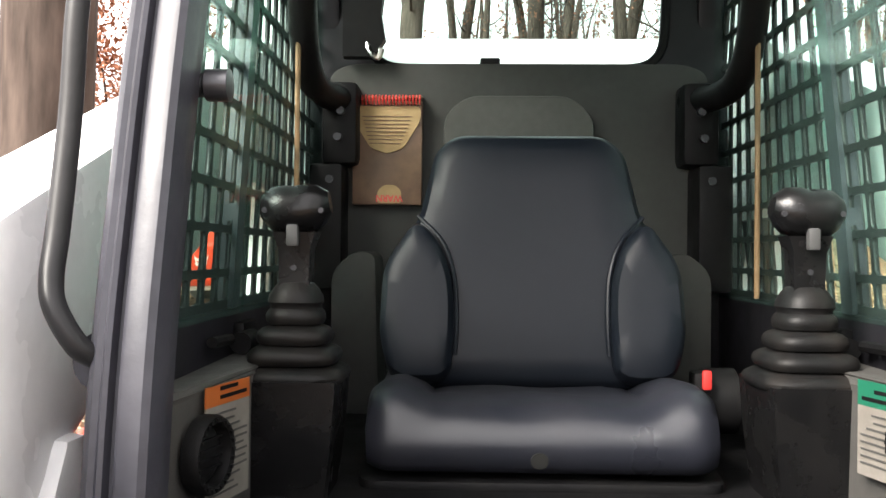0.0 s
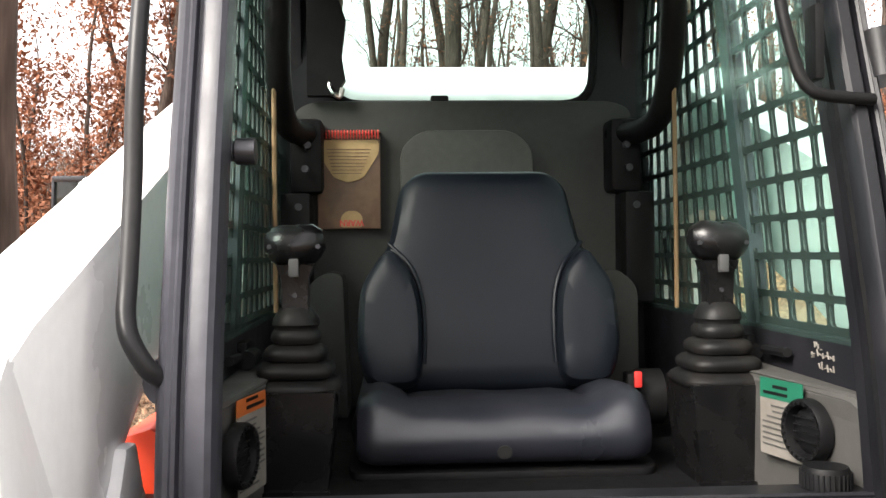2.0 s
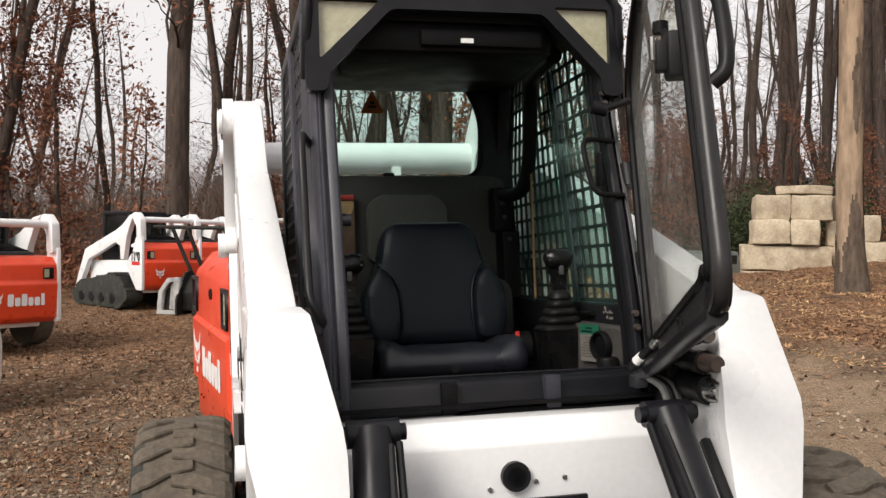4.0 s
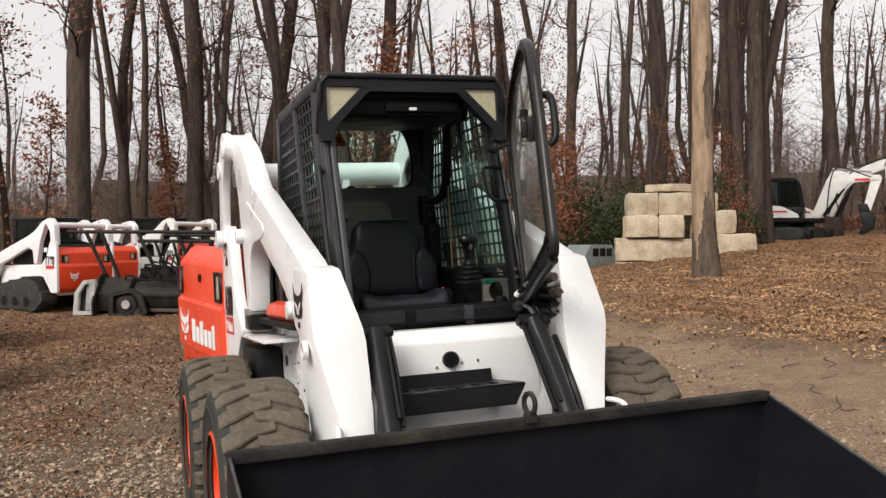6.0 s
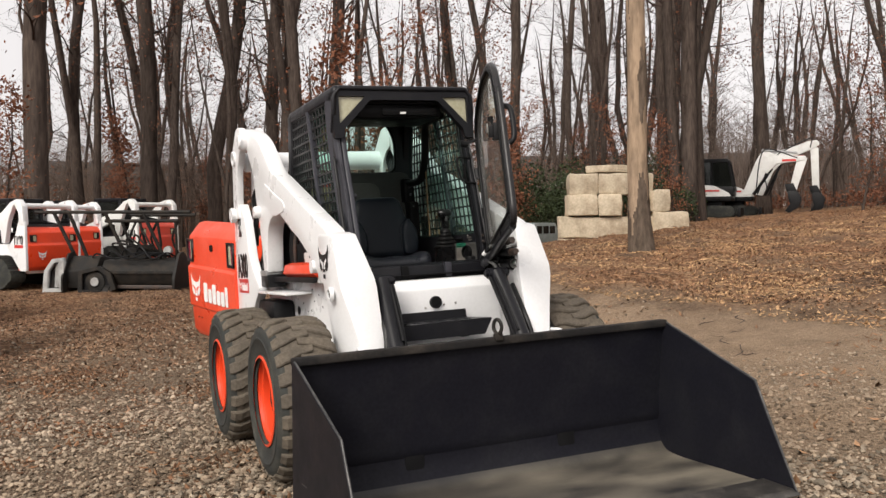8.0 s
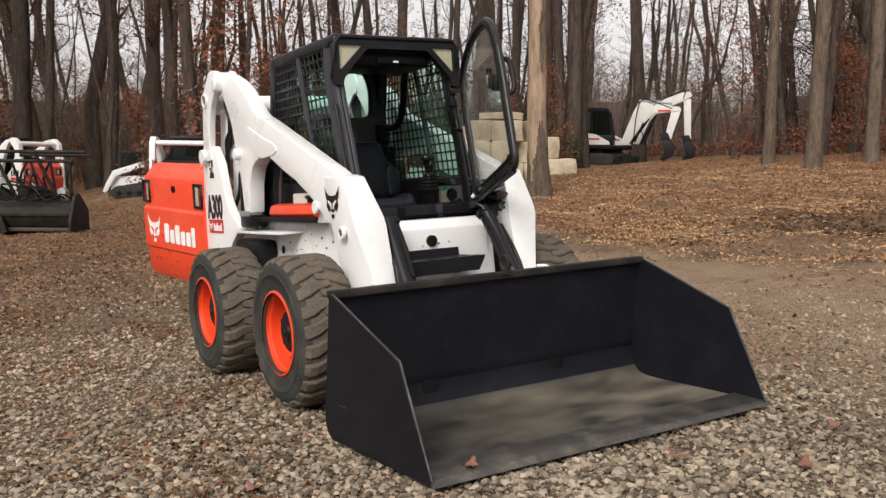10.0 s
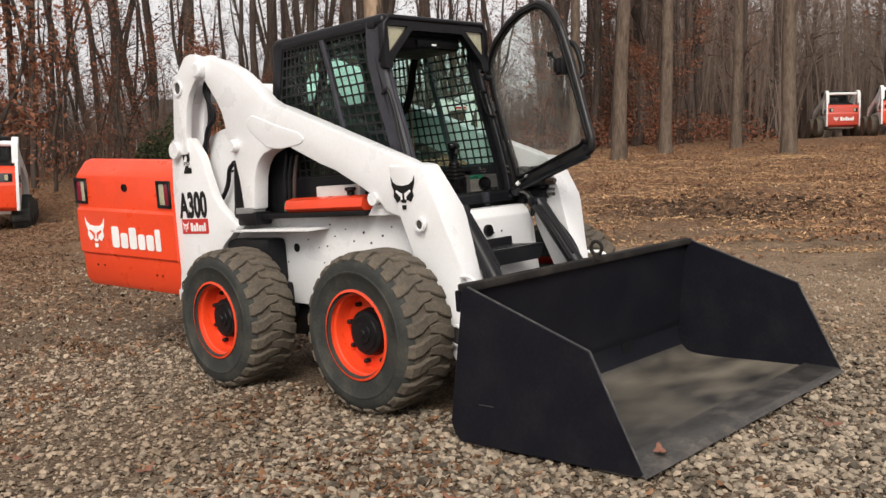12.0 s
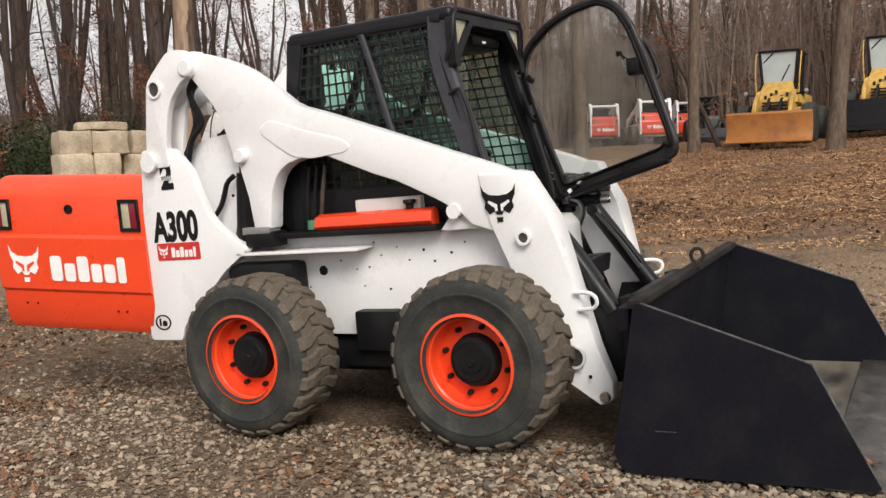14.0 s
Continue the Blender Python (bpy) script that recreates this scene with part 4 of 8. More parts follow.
def tailgate():
    """The tailgate stands open, its outer face turned to the side."""
    a, b = Vector((-0.615, 2.225, 0)), Vector((-0.807, 3.345, 0))
    u = (b - a).normalized()
    m = Matrix(((u.x, u.y, 0, a.x), (u.y, -u.x, 0, a.y), (0.078, 0, 1, 0), (0, 0, 0, 1)))  # local x along the gate, rising a little, local y inwards
    length = (b - a).length
    prof = [(0.035, 0.50), (0.0, 0.55), (-0.008, 0.735), (-0.028, 0.755), (-0.030, 1.07), (-0.010, 1.09), (-0.004, 1.32), (0.0, 1.335), (0.085, 1.435), (0.13, 1.45), (0.17, 1.43), (0.17, 0.52)]
    gate_bm = bmesh.new()
    cols = []
    for t, inset in ((0.0, 0.0), (0.015, 0.0), (0.93, 0.0), (0.975, 0.012), (1.0, 0.05)):
        cols.append([gate_bm.verts.new((t * length, y + inset, 1.0 + (z - 1.0) * (1 - inset * 1.2))) for y, z in prof])
    for p, q in zip(cols, cols[1:]):
        for j in range(len(prof)):
            k = (j + 1) % len(prof)
            gate_bm.faces.new((p[j], p[k], q[k], q[j]))
    gate_bm.faces.new(cols[0])
    gate_bm.faces.new(cols[-1][::-1])
    gate = part("tailgate", moved(bevel(gate_bm, 0.008, 2, 25), m), RED, loader, "orange-red tailgate swung open")
    for x0 in (0.03, length - 0.165):
        near = x0 < 0.5
        lamp = part("tail_lamp", moved(plate([[(x0, 1.115), (x0 + 0.135, 1.115), (x0 + 0.135, 1.305), (x0, 1.305)], [(x0 + 0.015, 1.135), (x0 + 0.12, 1.135), (x0 + 0.12, 1.285), (x0 + 0.015, 1.285)]], -0.022, 0.03, "y"), m), BLACK, gate, "tail lamp with black surround", smooth=False)
        p, q = (x0 + 0.015, x0 + 0.068) if near else (x0 + 0.068, x0 + 0.12)
        part("red_lens", moved(box((p, -0.012, 1.135), (q, 0.02, 1.285), 0.004), m), LENS_RED, lamp)
        p, q = (x0 + 0.068, x0 + 0.12) if near else (x0 + 0.015, x0 + 0.068)
        part("pale_lens", moved(box((p, -0.012, 1.135), (q, 0.02, 1.285), 0.004), m), LENS_PALE, lamp)
    part("gate_lock", moved(lathe([(0.0, 0.0), (0.02, 0.0), (0.02, -0.008), (0.028, -0.008), (0.028, 0.01)], "y", (0.53, -0.008, 1.245), 20, False), m), BLACK, gate)
    face = m @ Matrix.Translation((0, -0.033, 0)) @ Matrix.Diagonal((-1, 1, 1, 1))
    head_mark(0.22, face @ Matrix.Translation((-0.885, 0, 0.905)), STICKER, gate)
    bars((0.084, 0.078, 0.081, 0.074, 0.078, 0.056), 0.155, 0.018, face @ Matrix.Translation((-0.425, 0, 0.885)), STICKER, gate)
    for x, z in ((0.20, 0.63), (0.26, 0.63), (0.85, 0.66), (0.93, 0.66)):
        part("gate_bolt", moved(lathe([(0.006, -0.004), (0.006, 0.01)], "y", (x, -0.008, z), 8), m), BLACK, gate)
    part("gate_hinge", rod((-0.585, 2.225, 0.6), (-0.585, 2.225, 1.35), 0.018, 12), BLACK, gate)


tailgate()


def bucket():
    side = [(-0.785, 0.728), (-0.83, 0.715), (-1.44, 0.488), (-1.655, 0.030), (-1.64, 0.016), (-0.72, 0.016), (-0.675, 0.045), (-0.655, 0.10)]
    back = smooth_line([(0, -0.775, 0.722), (0, -0.72, 0.40), (0, -0.695, 0.19), (0, -0.735, 0.075), (0, -0.85, 0.04), (0, -1.2, 0.034), (0, -1.55, 0.030)], 5)
    bm = bmesh.new()
    rows = []
    for p in back:
        rows.append([bm.verts.new((-0.975, p.y, p.z)), bm.verts.new((0.975, p.y, p.z))])
    under = []
    for i, p in enumerate(back):
        q = back[min(i + 1, len(back) - 1)] - back[max(0, i - 1)]
        nrm = Vector((0, q.z, -q.y)).normalized() * 0.012
        nrm = nrm if nrm.y > 0 or nrm.z < 0 else -nrm
        under.append([bm.verts.new((-0.975, p.y + nrm.y, p.z + nrm.z)), bm.verts.new((0.975, p.y + nrm.y, p.z + nrm.z))])
    for (a, b), (c, d) in zip(rows, rows[1:]):
        bm.faces.new((a, b, d, c))
    for (a, b), (c, d) in zip(under, under[1:]):
        bm.faces.new((a, c, d, b))
    for r, uu in ((rows[0], under[0]), (rows[-1], under[-1])):
        bm.faces.new((r[0], r[1], uu[1], uu[0]))
    shell = part("bucket", bm, BUCKET, loader, "large black bucket with worn dusty floor")
    low = [p for p in back if p.z < 0.10]
    part("wear_plate", loft([[(-0.968, p.y, p.z + 0.004), (0.968, p.y, p.z + 0.004), (0.968, p.y, p.z - 0.004), (-0.968, p.y, p.z - 0.004)] for p in low]), FLOOR_WEAR, shell, "worn dusty floor plate")
    for s in (-1, 1):
        part("side_plate", prism(side, min(s * 0.972, s * 0.986), max(s * 0.972, s * 0.986), "x", 0.003, 1), BUCKET, shell)
        part("wear_strip", tube([(s * 0.979, -0.80, 0.727), (s * 0.979, -1.44, 0.489), (s * 0.979, -1.652, 0.032)], 0.0050, 8), WORN_EDGE, shell)
    part("scratch", box((-0.9875, -0.92, 0.200), (-0.9855, -0.837, 0.2035)), WORN_EDGE, shell, smooth=False)
    part("top_lip", box((-0.985, -0.815, 0.700), (0.985, -0.755, 0.736), 0.008), shader("dusty_black_lip", (0.016, 0.015, 0.015), 0.7, spot=(0.050, 0.043, 0.036), spot_scale=6, spot_amount=0.75, grain=0.3, spec=0.12), shell, "dusty top lip")
    part("back_stiffener", box((-0.95, -0.752, 0.60), (0.95, -0.70, 0.70), 0.01), BUCKET, shell)
    part("cutting_edge", prism([(-1.46, 0.032), (-1.46, 0.048), (-1.64, 0.040), (-1.672, 0.016), (-1.46, 0.012)], -0.985, 0.985, "x", 0.002, 1), EDGE, shell, "worn steel cutting edge")
    part("quick_coupler", merge(box((-0.46, -0.70, 0.12), (-0.36, -0.56, 0.66), 0.01), box((0.36, -0.70, 0.12), (0.46, -0.56, 0.66), 0.01), box((-0.46, -0.68, 0.54), (0.46, -0.58, 0.66), 0.01), box((-0.40, -0.68, 0.14), (0.40, -0.60, 0.30), 0.01), *[prism([(-0.30, 0.60), (-0.60, 0.60), (-0.62, 0.26), (-0.44, 0.24), (-0.24, 0.42)], x - 0.012, x + 0.012, "x", 0.003) for x in (-0.40, 0.40)]), BLACK, loader, "black quick-coupler frame")
    eye = [(0.004 - 0.24 * 0.029 * math.cos(a), -0.817 + 0.97 * 0.029 * math.cos(a), 0.786 + 0.034 * math.sin(a)) for a in [2 * math.pi * k / 22 for k in range(22)]]
    part("lifting_eye", merge(tube(eye, 0.0092, 8, True), box((-0.016, -0.832, 0.722), (0.024, -0.802, 0.756), 0.005)), MUDDY, shell, "dark rusty lifting ring")
    for s in (-1, 1):
        a, b = Vector((s * 0.335 - 0.008, -0.20, 1.02)), Vector((s * 0.362 - 0.018, -0.515, 0.56))
        d = (b - a).normalized()
        b = a + d * 0.645
        cyl = part("tilt_cylinder", merge(rod(a, a + d * 0.535, 0.044, 20, 0.006), lathe([(0.03, -0.055), (0.03, 0.055)], "x", tuple(a), 16), rod(a + Vector((s * -0.07, 0, 0)), a + Vector((s * 0.07, 0, 0)), 0.018, 12)), CAB, loader, "black tilt cylinder")
        part("piston_rod", rod(a + d * 0.52, b, 0.017, 14), STEEL, cyl)
        part("tube_line", tube([a + Vector((s * -0.052, -0.02, -0.02)), a + d * 0.2 + Vector((s * -0.055, -0.02, 0)), a + d * 0.40 + Vector((s * -0.05, -0.01, 0))], 0.009, 8), BLACK, cyl)
        part("tube_line", tube([a + Vector((s * -0.03, -0.045, -0.02)), a + d * 0.2 + Vector((s * -0.03, -0.045, 0)), a + d * 0.36 + Vector((s * -0.03, -0.045, 0))], 0.009, 8), BLACK, cyl)
        part("hose", tube([(s * 0.42, -0.2, 0.95), (s * 0.40, -0.36, 0.80), (s * 0.41, -0.42, 0.66), (s * 0.38, -0.45, 0.56)], 0.014, 8, soft=5), BLACK, loader)
        part("coupler_lever", merge(box((s * 0.41 - 0.02, -0.60, 0.57), (s * 0.41 + 0.02, -0.54, 0.655), 0.01)), BLACK, loader)


def worn_floor():
    m = shader("bucket_floor", (0.014, 0.014, 0.016), 0.5, spot=(0.07, 0.062, 0.05), spot_scale=3.5, spot_amount=0.8, grain=0.3, bump=0.06, bump_scale=140)
    n, l = m.node_tree.nodes, m.node_tree.links
    # dust lies on the flat floor, thickest towards +x
    tc = n.new("ShaderNodeTexCoord")
    xyz = n.new("ShaderNodeSeparateXYZ")
    l.new(tc.outputs["Object"], xyz.inputs[0])
    flat = n.new("ShaderNodeMapRange")
    flat.inputs[1].default_value, flat.inputs[2].default_value, flat.inputs[3].default_value, flat.inputs[4].default_value = 0.04, 0.12, 1.0, 0.0
    l.new(xyz.outputs[2], flat.inputs[0])
    streak = n.new("ShaderNodeTexNoise")
    streak.inputs["Scale"].default_value, streak.inputs["Detail"].default_value = 3.0, 7
    mp = n.new("ShaderNodeMapping")
    mp.inputs["Scale"].default_value = (0.8, 1.5, 1)
    l.new(tc.outputs["Object"], mp.inputs[0])
    l.new(mp.outputs[0], streak.inputs["Vector"])
    cover = n.new("ShaderNodeMapRange")
    cover.inputs[1].default_value, cover.inputs[2].default_value = 0.30, 0.78
    l.new(streak.outputs[0], cover.inputs[0])
    side = n.new("ShaderNodeMapRange")
    side.inputs[1].default_value, side.inputs[2].default_value, side.inputs[3].default_value, side.inputs[4].default_value = -0.8, 0.75, 0.15, 1.0
    l.new(xyz.outputs[0], side.inputs[0])
    f = None
    for sock in (cover.outputs[0], side.outputs[0]):
        mul = n.new("ShaderNodeMath")
        mul.operation = "MULTIPLY"
        l.new(f or flat.outputs[0], mul.inputs[0])
        l.new(sock, mul.inputs[1])
        f = mul.outputs[0]
    mix = n.new("ShaderNodeMix")
    mix.data_type = "RGBA"
    b = n["Principled BSDF"]
    hsv = b.inputs["Base Color"].links[0].from_socket
    dark = n.new("ShaderNodeMix")
    dark.data_type = "RGBA"
    dark.inputs[6].default_value = (0.008, 0.008, 0.011, 1)
    l.new(hsv, dark.inputs[7])
    l.new(flat.outputs[0], dark.inputs[0])
    l.new(f, mix.inputs[0])
    l.new(dark.outputs[2], mix.inputs[6])
    mix.inputs[7].default_value = (0.28, 0.245, 0.19, 1)
    l.new(mix.outputs[2], b.inputs["Base Color"])
    return m


FLOOR_WEAR = worn_floor()
EDGE = shader("worn_cutting_edge", (0.06, 0.056, 0.052), 0.45, 0.4, spot=(0.16, 0.14, 0.12), spot_scale=9, spot_amount=0.7, grain=0.3)
WORN_EDGE = shader("edge_rubbed_to_metal", (0.05, 0.05, 0.05), 0.4, 0.3, spot=(0.17, 0.16, 0.15), spot_scale=12, spot_amount=0.6, grain=0.2)
bucket()
part("step", merge(plate([[(-0.295, -0.30), (0.245, -0.30), (0.18, -0.11), (-0.295, -0.11)]] + [rounded([(x - 0.022, -0.27), (x + 0.022, -0.27), (x + 0.022, -0.21), (x - 0.022, -0.21)], 0.015, 3) for x in (-0.24, -0.165, -0.09, -0.015, 0.06, 0.135)], 0.818, 0.826, "z"),
     prism([(-0.295, 0.82), (0.245, 0.82), (0.20, 0.742), (-0.285, 0.742)], -0.304, -0.296, "y"), prism([(-0.295, 0.822), (0.18, 0.822), (0.175, 0.872), (-0.29, 0.872)], -0.125, -0.115, "y"),
     prism([(-0.30, 0.82), (-0.12, 0.86), (-0.12, 0.70), (-0.29, 0.74)], -0.297, -0.287, "x")), CAB, loader, "black perforated step", smooth=False).location = (-0.014, 0, -0.036)
part("step_lug", merge(lathe([(0.022, -0.02), (0.022, 0.02)], "x", (0.155, -0.13, 0.735), 16), box((0.135, -0.13, 0.72), (0.175, -0.09, 0.76), 0.004)), BLACK, loader).location = (-0.010, 0, -0.03)


# ---- the cab ----
STEEL_DARK = shader("oily_dark_steel", (0.05, 0.05, 0.055), 0.35, 0.6, grain=0.15)


def cab_shell():
    cab = part("cab", box((-0.425, 0.195, 2.046), (0.425, 1.205, 2.120), 0.036, 4), CAB, loader, "black steel cab with roof, posts and side screens")
    part("roof_trim", merge(box((-0.38, 0.32, 2.116), (0.38, 1.10, 2.124), 0.004), *[box((-0.36, 0.36 + 0.16 * k, 2.122), (0.36, 0.40 + 0.16 * k, 2.130), 0.003) for k in range(5)]), CAB, cab)
    part("roof_lining", box((-0.39, 0.24, 2.020), (0.39, 1.15, 2.047)), PLASTIC, cab)
    # front header with a triangular pane at each corner
    rim = rounded([(-0.428, 1.82), (-0.428, 2.055), (-0.385, 2.108), (0.385, 2.108), (0.428, 2.055), (0.428, 1.82), (0.372, 1.82), (0.366, 1.87), (0.205, 2.035), (-0.205, 2.035), (-0.366, 1.87), (-0.372, 1.82)], 0.018, 3)
    tri = lambda s: rounded([(s * 0.392, 2.055), (s * 0.235, 2.055), (s * 0.392, 1.90)], 0.012, 3)
    part("header", plate([rim, tri(-1), tri(1)], 0.188, 0.232, "y"), CAB, cab, "black cab header")
    for s in (-1, 1):
        part("corner_pane", prism(tri(s), 0.205, 0.211, "y"), LENS_PALE, cab, "pale dusty corner pane")
    part("header_lip", tube([(-0.424, 0.24, 1.86), (-0.424, 0.196, 1.96), (-0.418, 0.188, 2.06), (-0.385, 0.186, 2.10), (0.385, 0.186, 2.10), (0.418, 0.188, 2.06), (0.424, 0.196, 1.96), (0.424, 0.24, 1.86)], 0.014, 10), CAB, cab)
    part("console", merge(box((-0.30, 0.255, 1.94), (0.26, 0.62, 2.03), 0.03), box((-0.12, 0.235, 1.955), (0.22, 0.27, 2.0), 0.012)), PLASTIC, cab, "black overhead console")
    part("console_label", box((-0.012, 0.228, 1.962), (0.022, 0.234, 1.974)), STICKER, cab)
    # posts: left bare, right with the hinges
    run = smooth_line([(0, 0.222, 2.08), (0, 0.230, 1.93), (0, 0.222, 1.84), (0, 0.182, 1.67), (0, 0.130, 1.50), (0, 0.098, 1.38), (0, 0.066, 1.25), (0, 0.046, 1.12), (0, 0.036, 1.0)], 4)
    for s in (-1, 1):
        p = part("post", loft([[(s * 0.374, c.y + 0.03, c.z), (s * 0.404, c.y + 0.03, c.z), (s * 0.404, c.y + 0.085, c.z), (s * 0.374, c.y + 0.085, c.z)] for c in run]), CAB, cab, "scuffed dark post")
        # ridged front of the post
        prof = ((0.430, 0.10), (0.417, 0.04), (0.414, 0.012), (0.408, 0.0), (0.402, -0.005), (0.397, -0.003), (0.394, -0.006), (0.390, -0.004), (0.388, 0.007), (0.384, 0.007), (0.381, -0.004), (0.377, -0.007), (0.360, -0.007), (0.354, -0.002), (0.351, 0.02), (0.352, 0.05), (0.388, 0.10))
        if s > 0:
            prof = tuple((0.43 - (0.43 - x) * 0.78, d) for x, d in prof)  # the hinge side is slimmer
        # the -x front is greyer than CAB, with the sky's reflection in its colour
        part("post_rib", loft([[(s * x, c.y + 0.004 + d, c.z) for x, d in prof] for c in run]), POST if s < 0 else CAB, p, "ridged worn post front")
        part("seal", tube([(s * (0.362 if s < 0 else 0.374), c.y + 0.03, c.z) for c in run[3:-2]], 0.008, 8), PLASTIC, p)
        part("lower_wall", merge(box((min(s * 0.40, s * 0.43), 0.17, 0.98), (max(s * 0.40, s * 0.43), 1.21, 1.256), 0.006)), CAB, cab)
        part("upper_rail", box((min(s * 0.395, s * 0.428), 0.26, 2.046), (max(s * 0.395, s * 0.428), 1.19, 2.085), 0.008), CAB, cab)
        part("rear_post", prism([(1.12, 1.0), (1.255, 1.0), (1.26, 1.72), (1.205, 2.09), (1.10, 2.09), (1.185, 1.72)], min(s * 0.36, s * 0.428), max(s * 0.36, s * 0.428), "x", 0.012), CAB, cab)
        # window bay: two panes with a screen inside
        front = lambda z: float(np.interp(z, (1.25, 1.5, 1.73, 1.9, 2.05), (0.152, 0.186, 0.236, 0.286, 0.305)))
        middle = lambda z: float(np.interp(z, (1.25, 1.38, 1.60, 1.85, 2.05), (0.53, 0.558, 0.614, 0.674, 0.730)))
        rear = lambda z: float(np.interp(z, (1.25, 1.72, 2.05), (1.19, 1.19, 1.12)))
        part("mullion", loft([[(s * 0.405, middle(z) - 0.018, z), (s * 0.428, middle(z) - 0.018, z), (s * 0.434, middle(z) - 0.010, z), (s * 0.434, middle(z) + 0.010, z), (s * 0.428, middle(z) + 0.018, z), (s * 0.405, middle(z) + 0.018, z)] for z in (1.25, 1.38, 1.6, 1.85, 2.05)]), POST, cab, "scuffed grey window bar")
        levels = (1.25, 1.42, 1.58, 1.72, 1.85, 1.95, 2.05)
        for fore, aft in ((front, middle), (middle, rear)):
            rim_ = [(fore(z), z) for z in levels] + [(aft(z), z) for z in levels[::-1]]
            pane = part("side_window", prism(rim_, min(s * 0.394, s * 0.398), max(s * 0.394, s * 0.398), "x"), GLASS_GREEN, cab, "green tinted side window", smooth=False)
            pane.visible_shadow = False
            # a punched steel screen: rows of cells with rounded corners
            k = 6 if fore is front else 10
            rungs = [1.262] + [1.303 + 0.0575 * i for i in range(13)] + [2.042]
            cells = []
            for lo_, hi_ in zip(rungs, rungs[1:]):
                lo_, hi_ = lo_ + 0.005, hi_ - 0.005
                for i in range(k):
                    at = lambda f, z: fore(z) + 0.014 + (aft(z) - fore(z) - 0.028) * f
                    cells.append(rounded([(at(i / k, lo_) + 0.0042, lo_), (at((i + 1) / k, lo_) - 0.0042, lo_), (at((i + 1) / k, hi_) - 0.0042, hi_), (at(i / k, hi_) + 0.0042, hi_)], 0.0065, 2))
            part("side_screen", plate([rim_] + cells, s * 0.412, s * 0.419), SCREEN, loader, "black punched steel side screen", smooth=False)
        part("cord", tube([(s * 0.385, 0.86, 2.02), (s * 0.386, 0.855, 1.6), (s * 0.385, 0.85, 1.26)], 0.0046, 8), STRAP, cab, "amber window-release cord")
        # raised seat bar
        part("seat_bar", tube([(s * 0.33, 1.11, 1.63), (s * 0.362, 1.02, 1.625), (s * 0.376, 0.93, 1.64), (s * 0.379, 0.87, 1.70), (s * 0.374, 0.82, 1.80), (s * 0.366, 0.78, 1.92), (s * 0.35, 0.70, 1.985), (s * 0.33, 0.45, 1.99)], 0.025, 14, soft=6), PLASTIC, loader, "black padded seat bar, raised")
        part("bar_pivot", merge(box((min(s * 0.31, s * 0.38), 1.06, 1.50), (max(s * 0.31, s * 0.38), 1.15, 1.66), 0.015), box((min(s * 0.335, s * 0.40), 1.04, 1.26), (max(s * 0.335, s * 0.40), 1.15, 1.5), 0.01)), PLASTIC, loader)
        for x, z in ((0.345, 1.55), (0.36, 1.47), (0.34, 1.60)):
            part("pivot_bolt", lathe([(0.0, -0.012), (0.008, -0.012), (0.008, 0.0)], "y", (s * x, 1.05, z), 8), STEEL_DARK, loader)
        part("switch_box", merge(box((min(s * 0.335, s * 0.40), 1.06, 1.40), (max(s * 0.335, s * 0.40), 1.12, 1.445), 0.006), lathe([(0.016, -0.01), (0.016, 0.0)], "y", (s * 0.372, 1.055, 1.42), 16)), PLASTIC, loader)
    # rear wall with its window
    hole = rounded([(-0.30, 1.705), (0.292, 1.705), (0.300, 1.93), (0.24, 2.058), (-0.24, 2.058), (-0.300, 1.93)], 0.07, 5)
    part("rear_wall", plate([[(-0.42, 1.0), (0.42, 1.0), (0.42, 2.06), (-0.42, 2.06)], hole], 1.17, 1.20, "y"), CAB, cab, smooth=False)
    part("liner", prism(rounded([(-0.365, 1.0), (0.365, 1.0), (0.375, 1.69), (0.33, 1.708), (-0.33, 1.708), (-0.375, 1.69)], 0.03, 3), 1.13, 1.169, "y", 0.008), LINER, loader, "grey foam rear liner")
    part("liner_pad", prism(rounded([(-0.145, 1.40), (0.145, 1.40), (0.145, 1.60), (0.10, 1.638), (-0.10, 1.638), (-0.145, 1.60)], 0.03, 4), 1.085, 1.135, "y", 0.012), PAD, loader, "rounded raised pad of the liner")
    pane = part("rear_window", prism(hole, 1.183, 1.187, "y"), GLASS_CLEAR, cab, smooth=False)
    pane.visible_shadow = False
    part("window_seal", tube([(x, 1.165, z) for x, z in hole], 0.010, 8, True), PLASTIC, cab)
    part("window_latch", merge(box((-0.075, 1.14, 1.70), (-0.035, 1.17, 1.722), 0.004), box((-0.075, 1.15, 1.697), (0.22, 1.168, 1.703))), PLASTIC, cab)
    # torn strip of liner hanging beside the window
    part("torn_strip", loft([[(-0.345, 1.10, z), (x, 1.10, z), (x, 1.13, z), (-0.345, 1.13, z)] for z, x in ((2.02, -0.27), (1.95, -0.285), (1.88, -0.26), (1.80, -0.27), (1.75, -0.262), (1.715, -0.285))]), PLASTIC, cab, "torn black strip of lining")
    part("strip_clip", tube([(-0.30, 1.11, 1.755), (-0.292, 1.10, 1.725), (-0.275, 1.10, 1.712), (-0.268, 1.10, 1.73)], 0.006, 8, soft=3), STEEL, cab)
    for s in (-1, 1):
        part("side_bolster", prism(rounded([(s * 0.255, 1.02), (s * 0.345, 1.02), (s * 0.345, 1.30), (s * 0.30, 1.335), (s * 0.265, 1.33)], 0.025, 3), 0.98, 1.13, "y", 0.012), LINER, loader, "dark grey side bolster")
    part("cab_floor", box((-0.40, 0.0, 1.03), (0.40, 1.20, 1.037)), PLASTIC, cab)
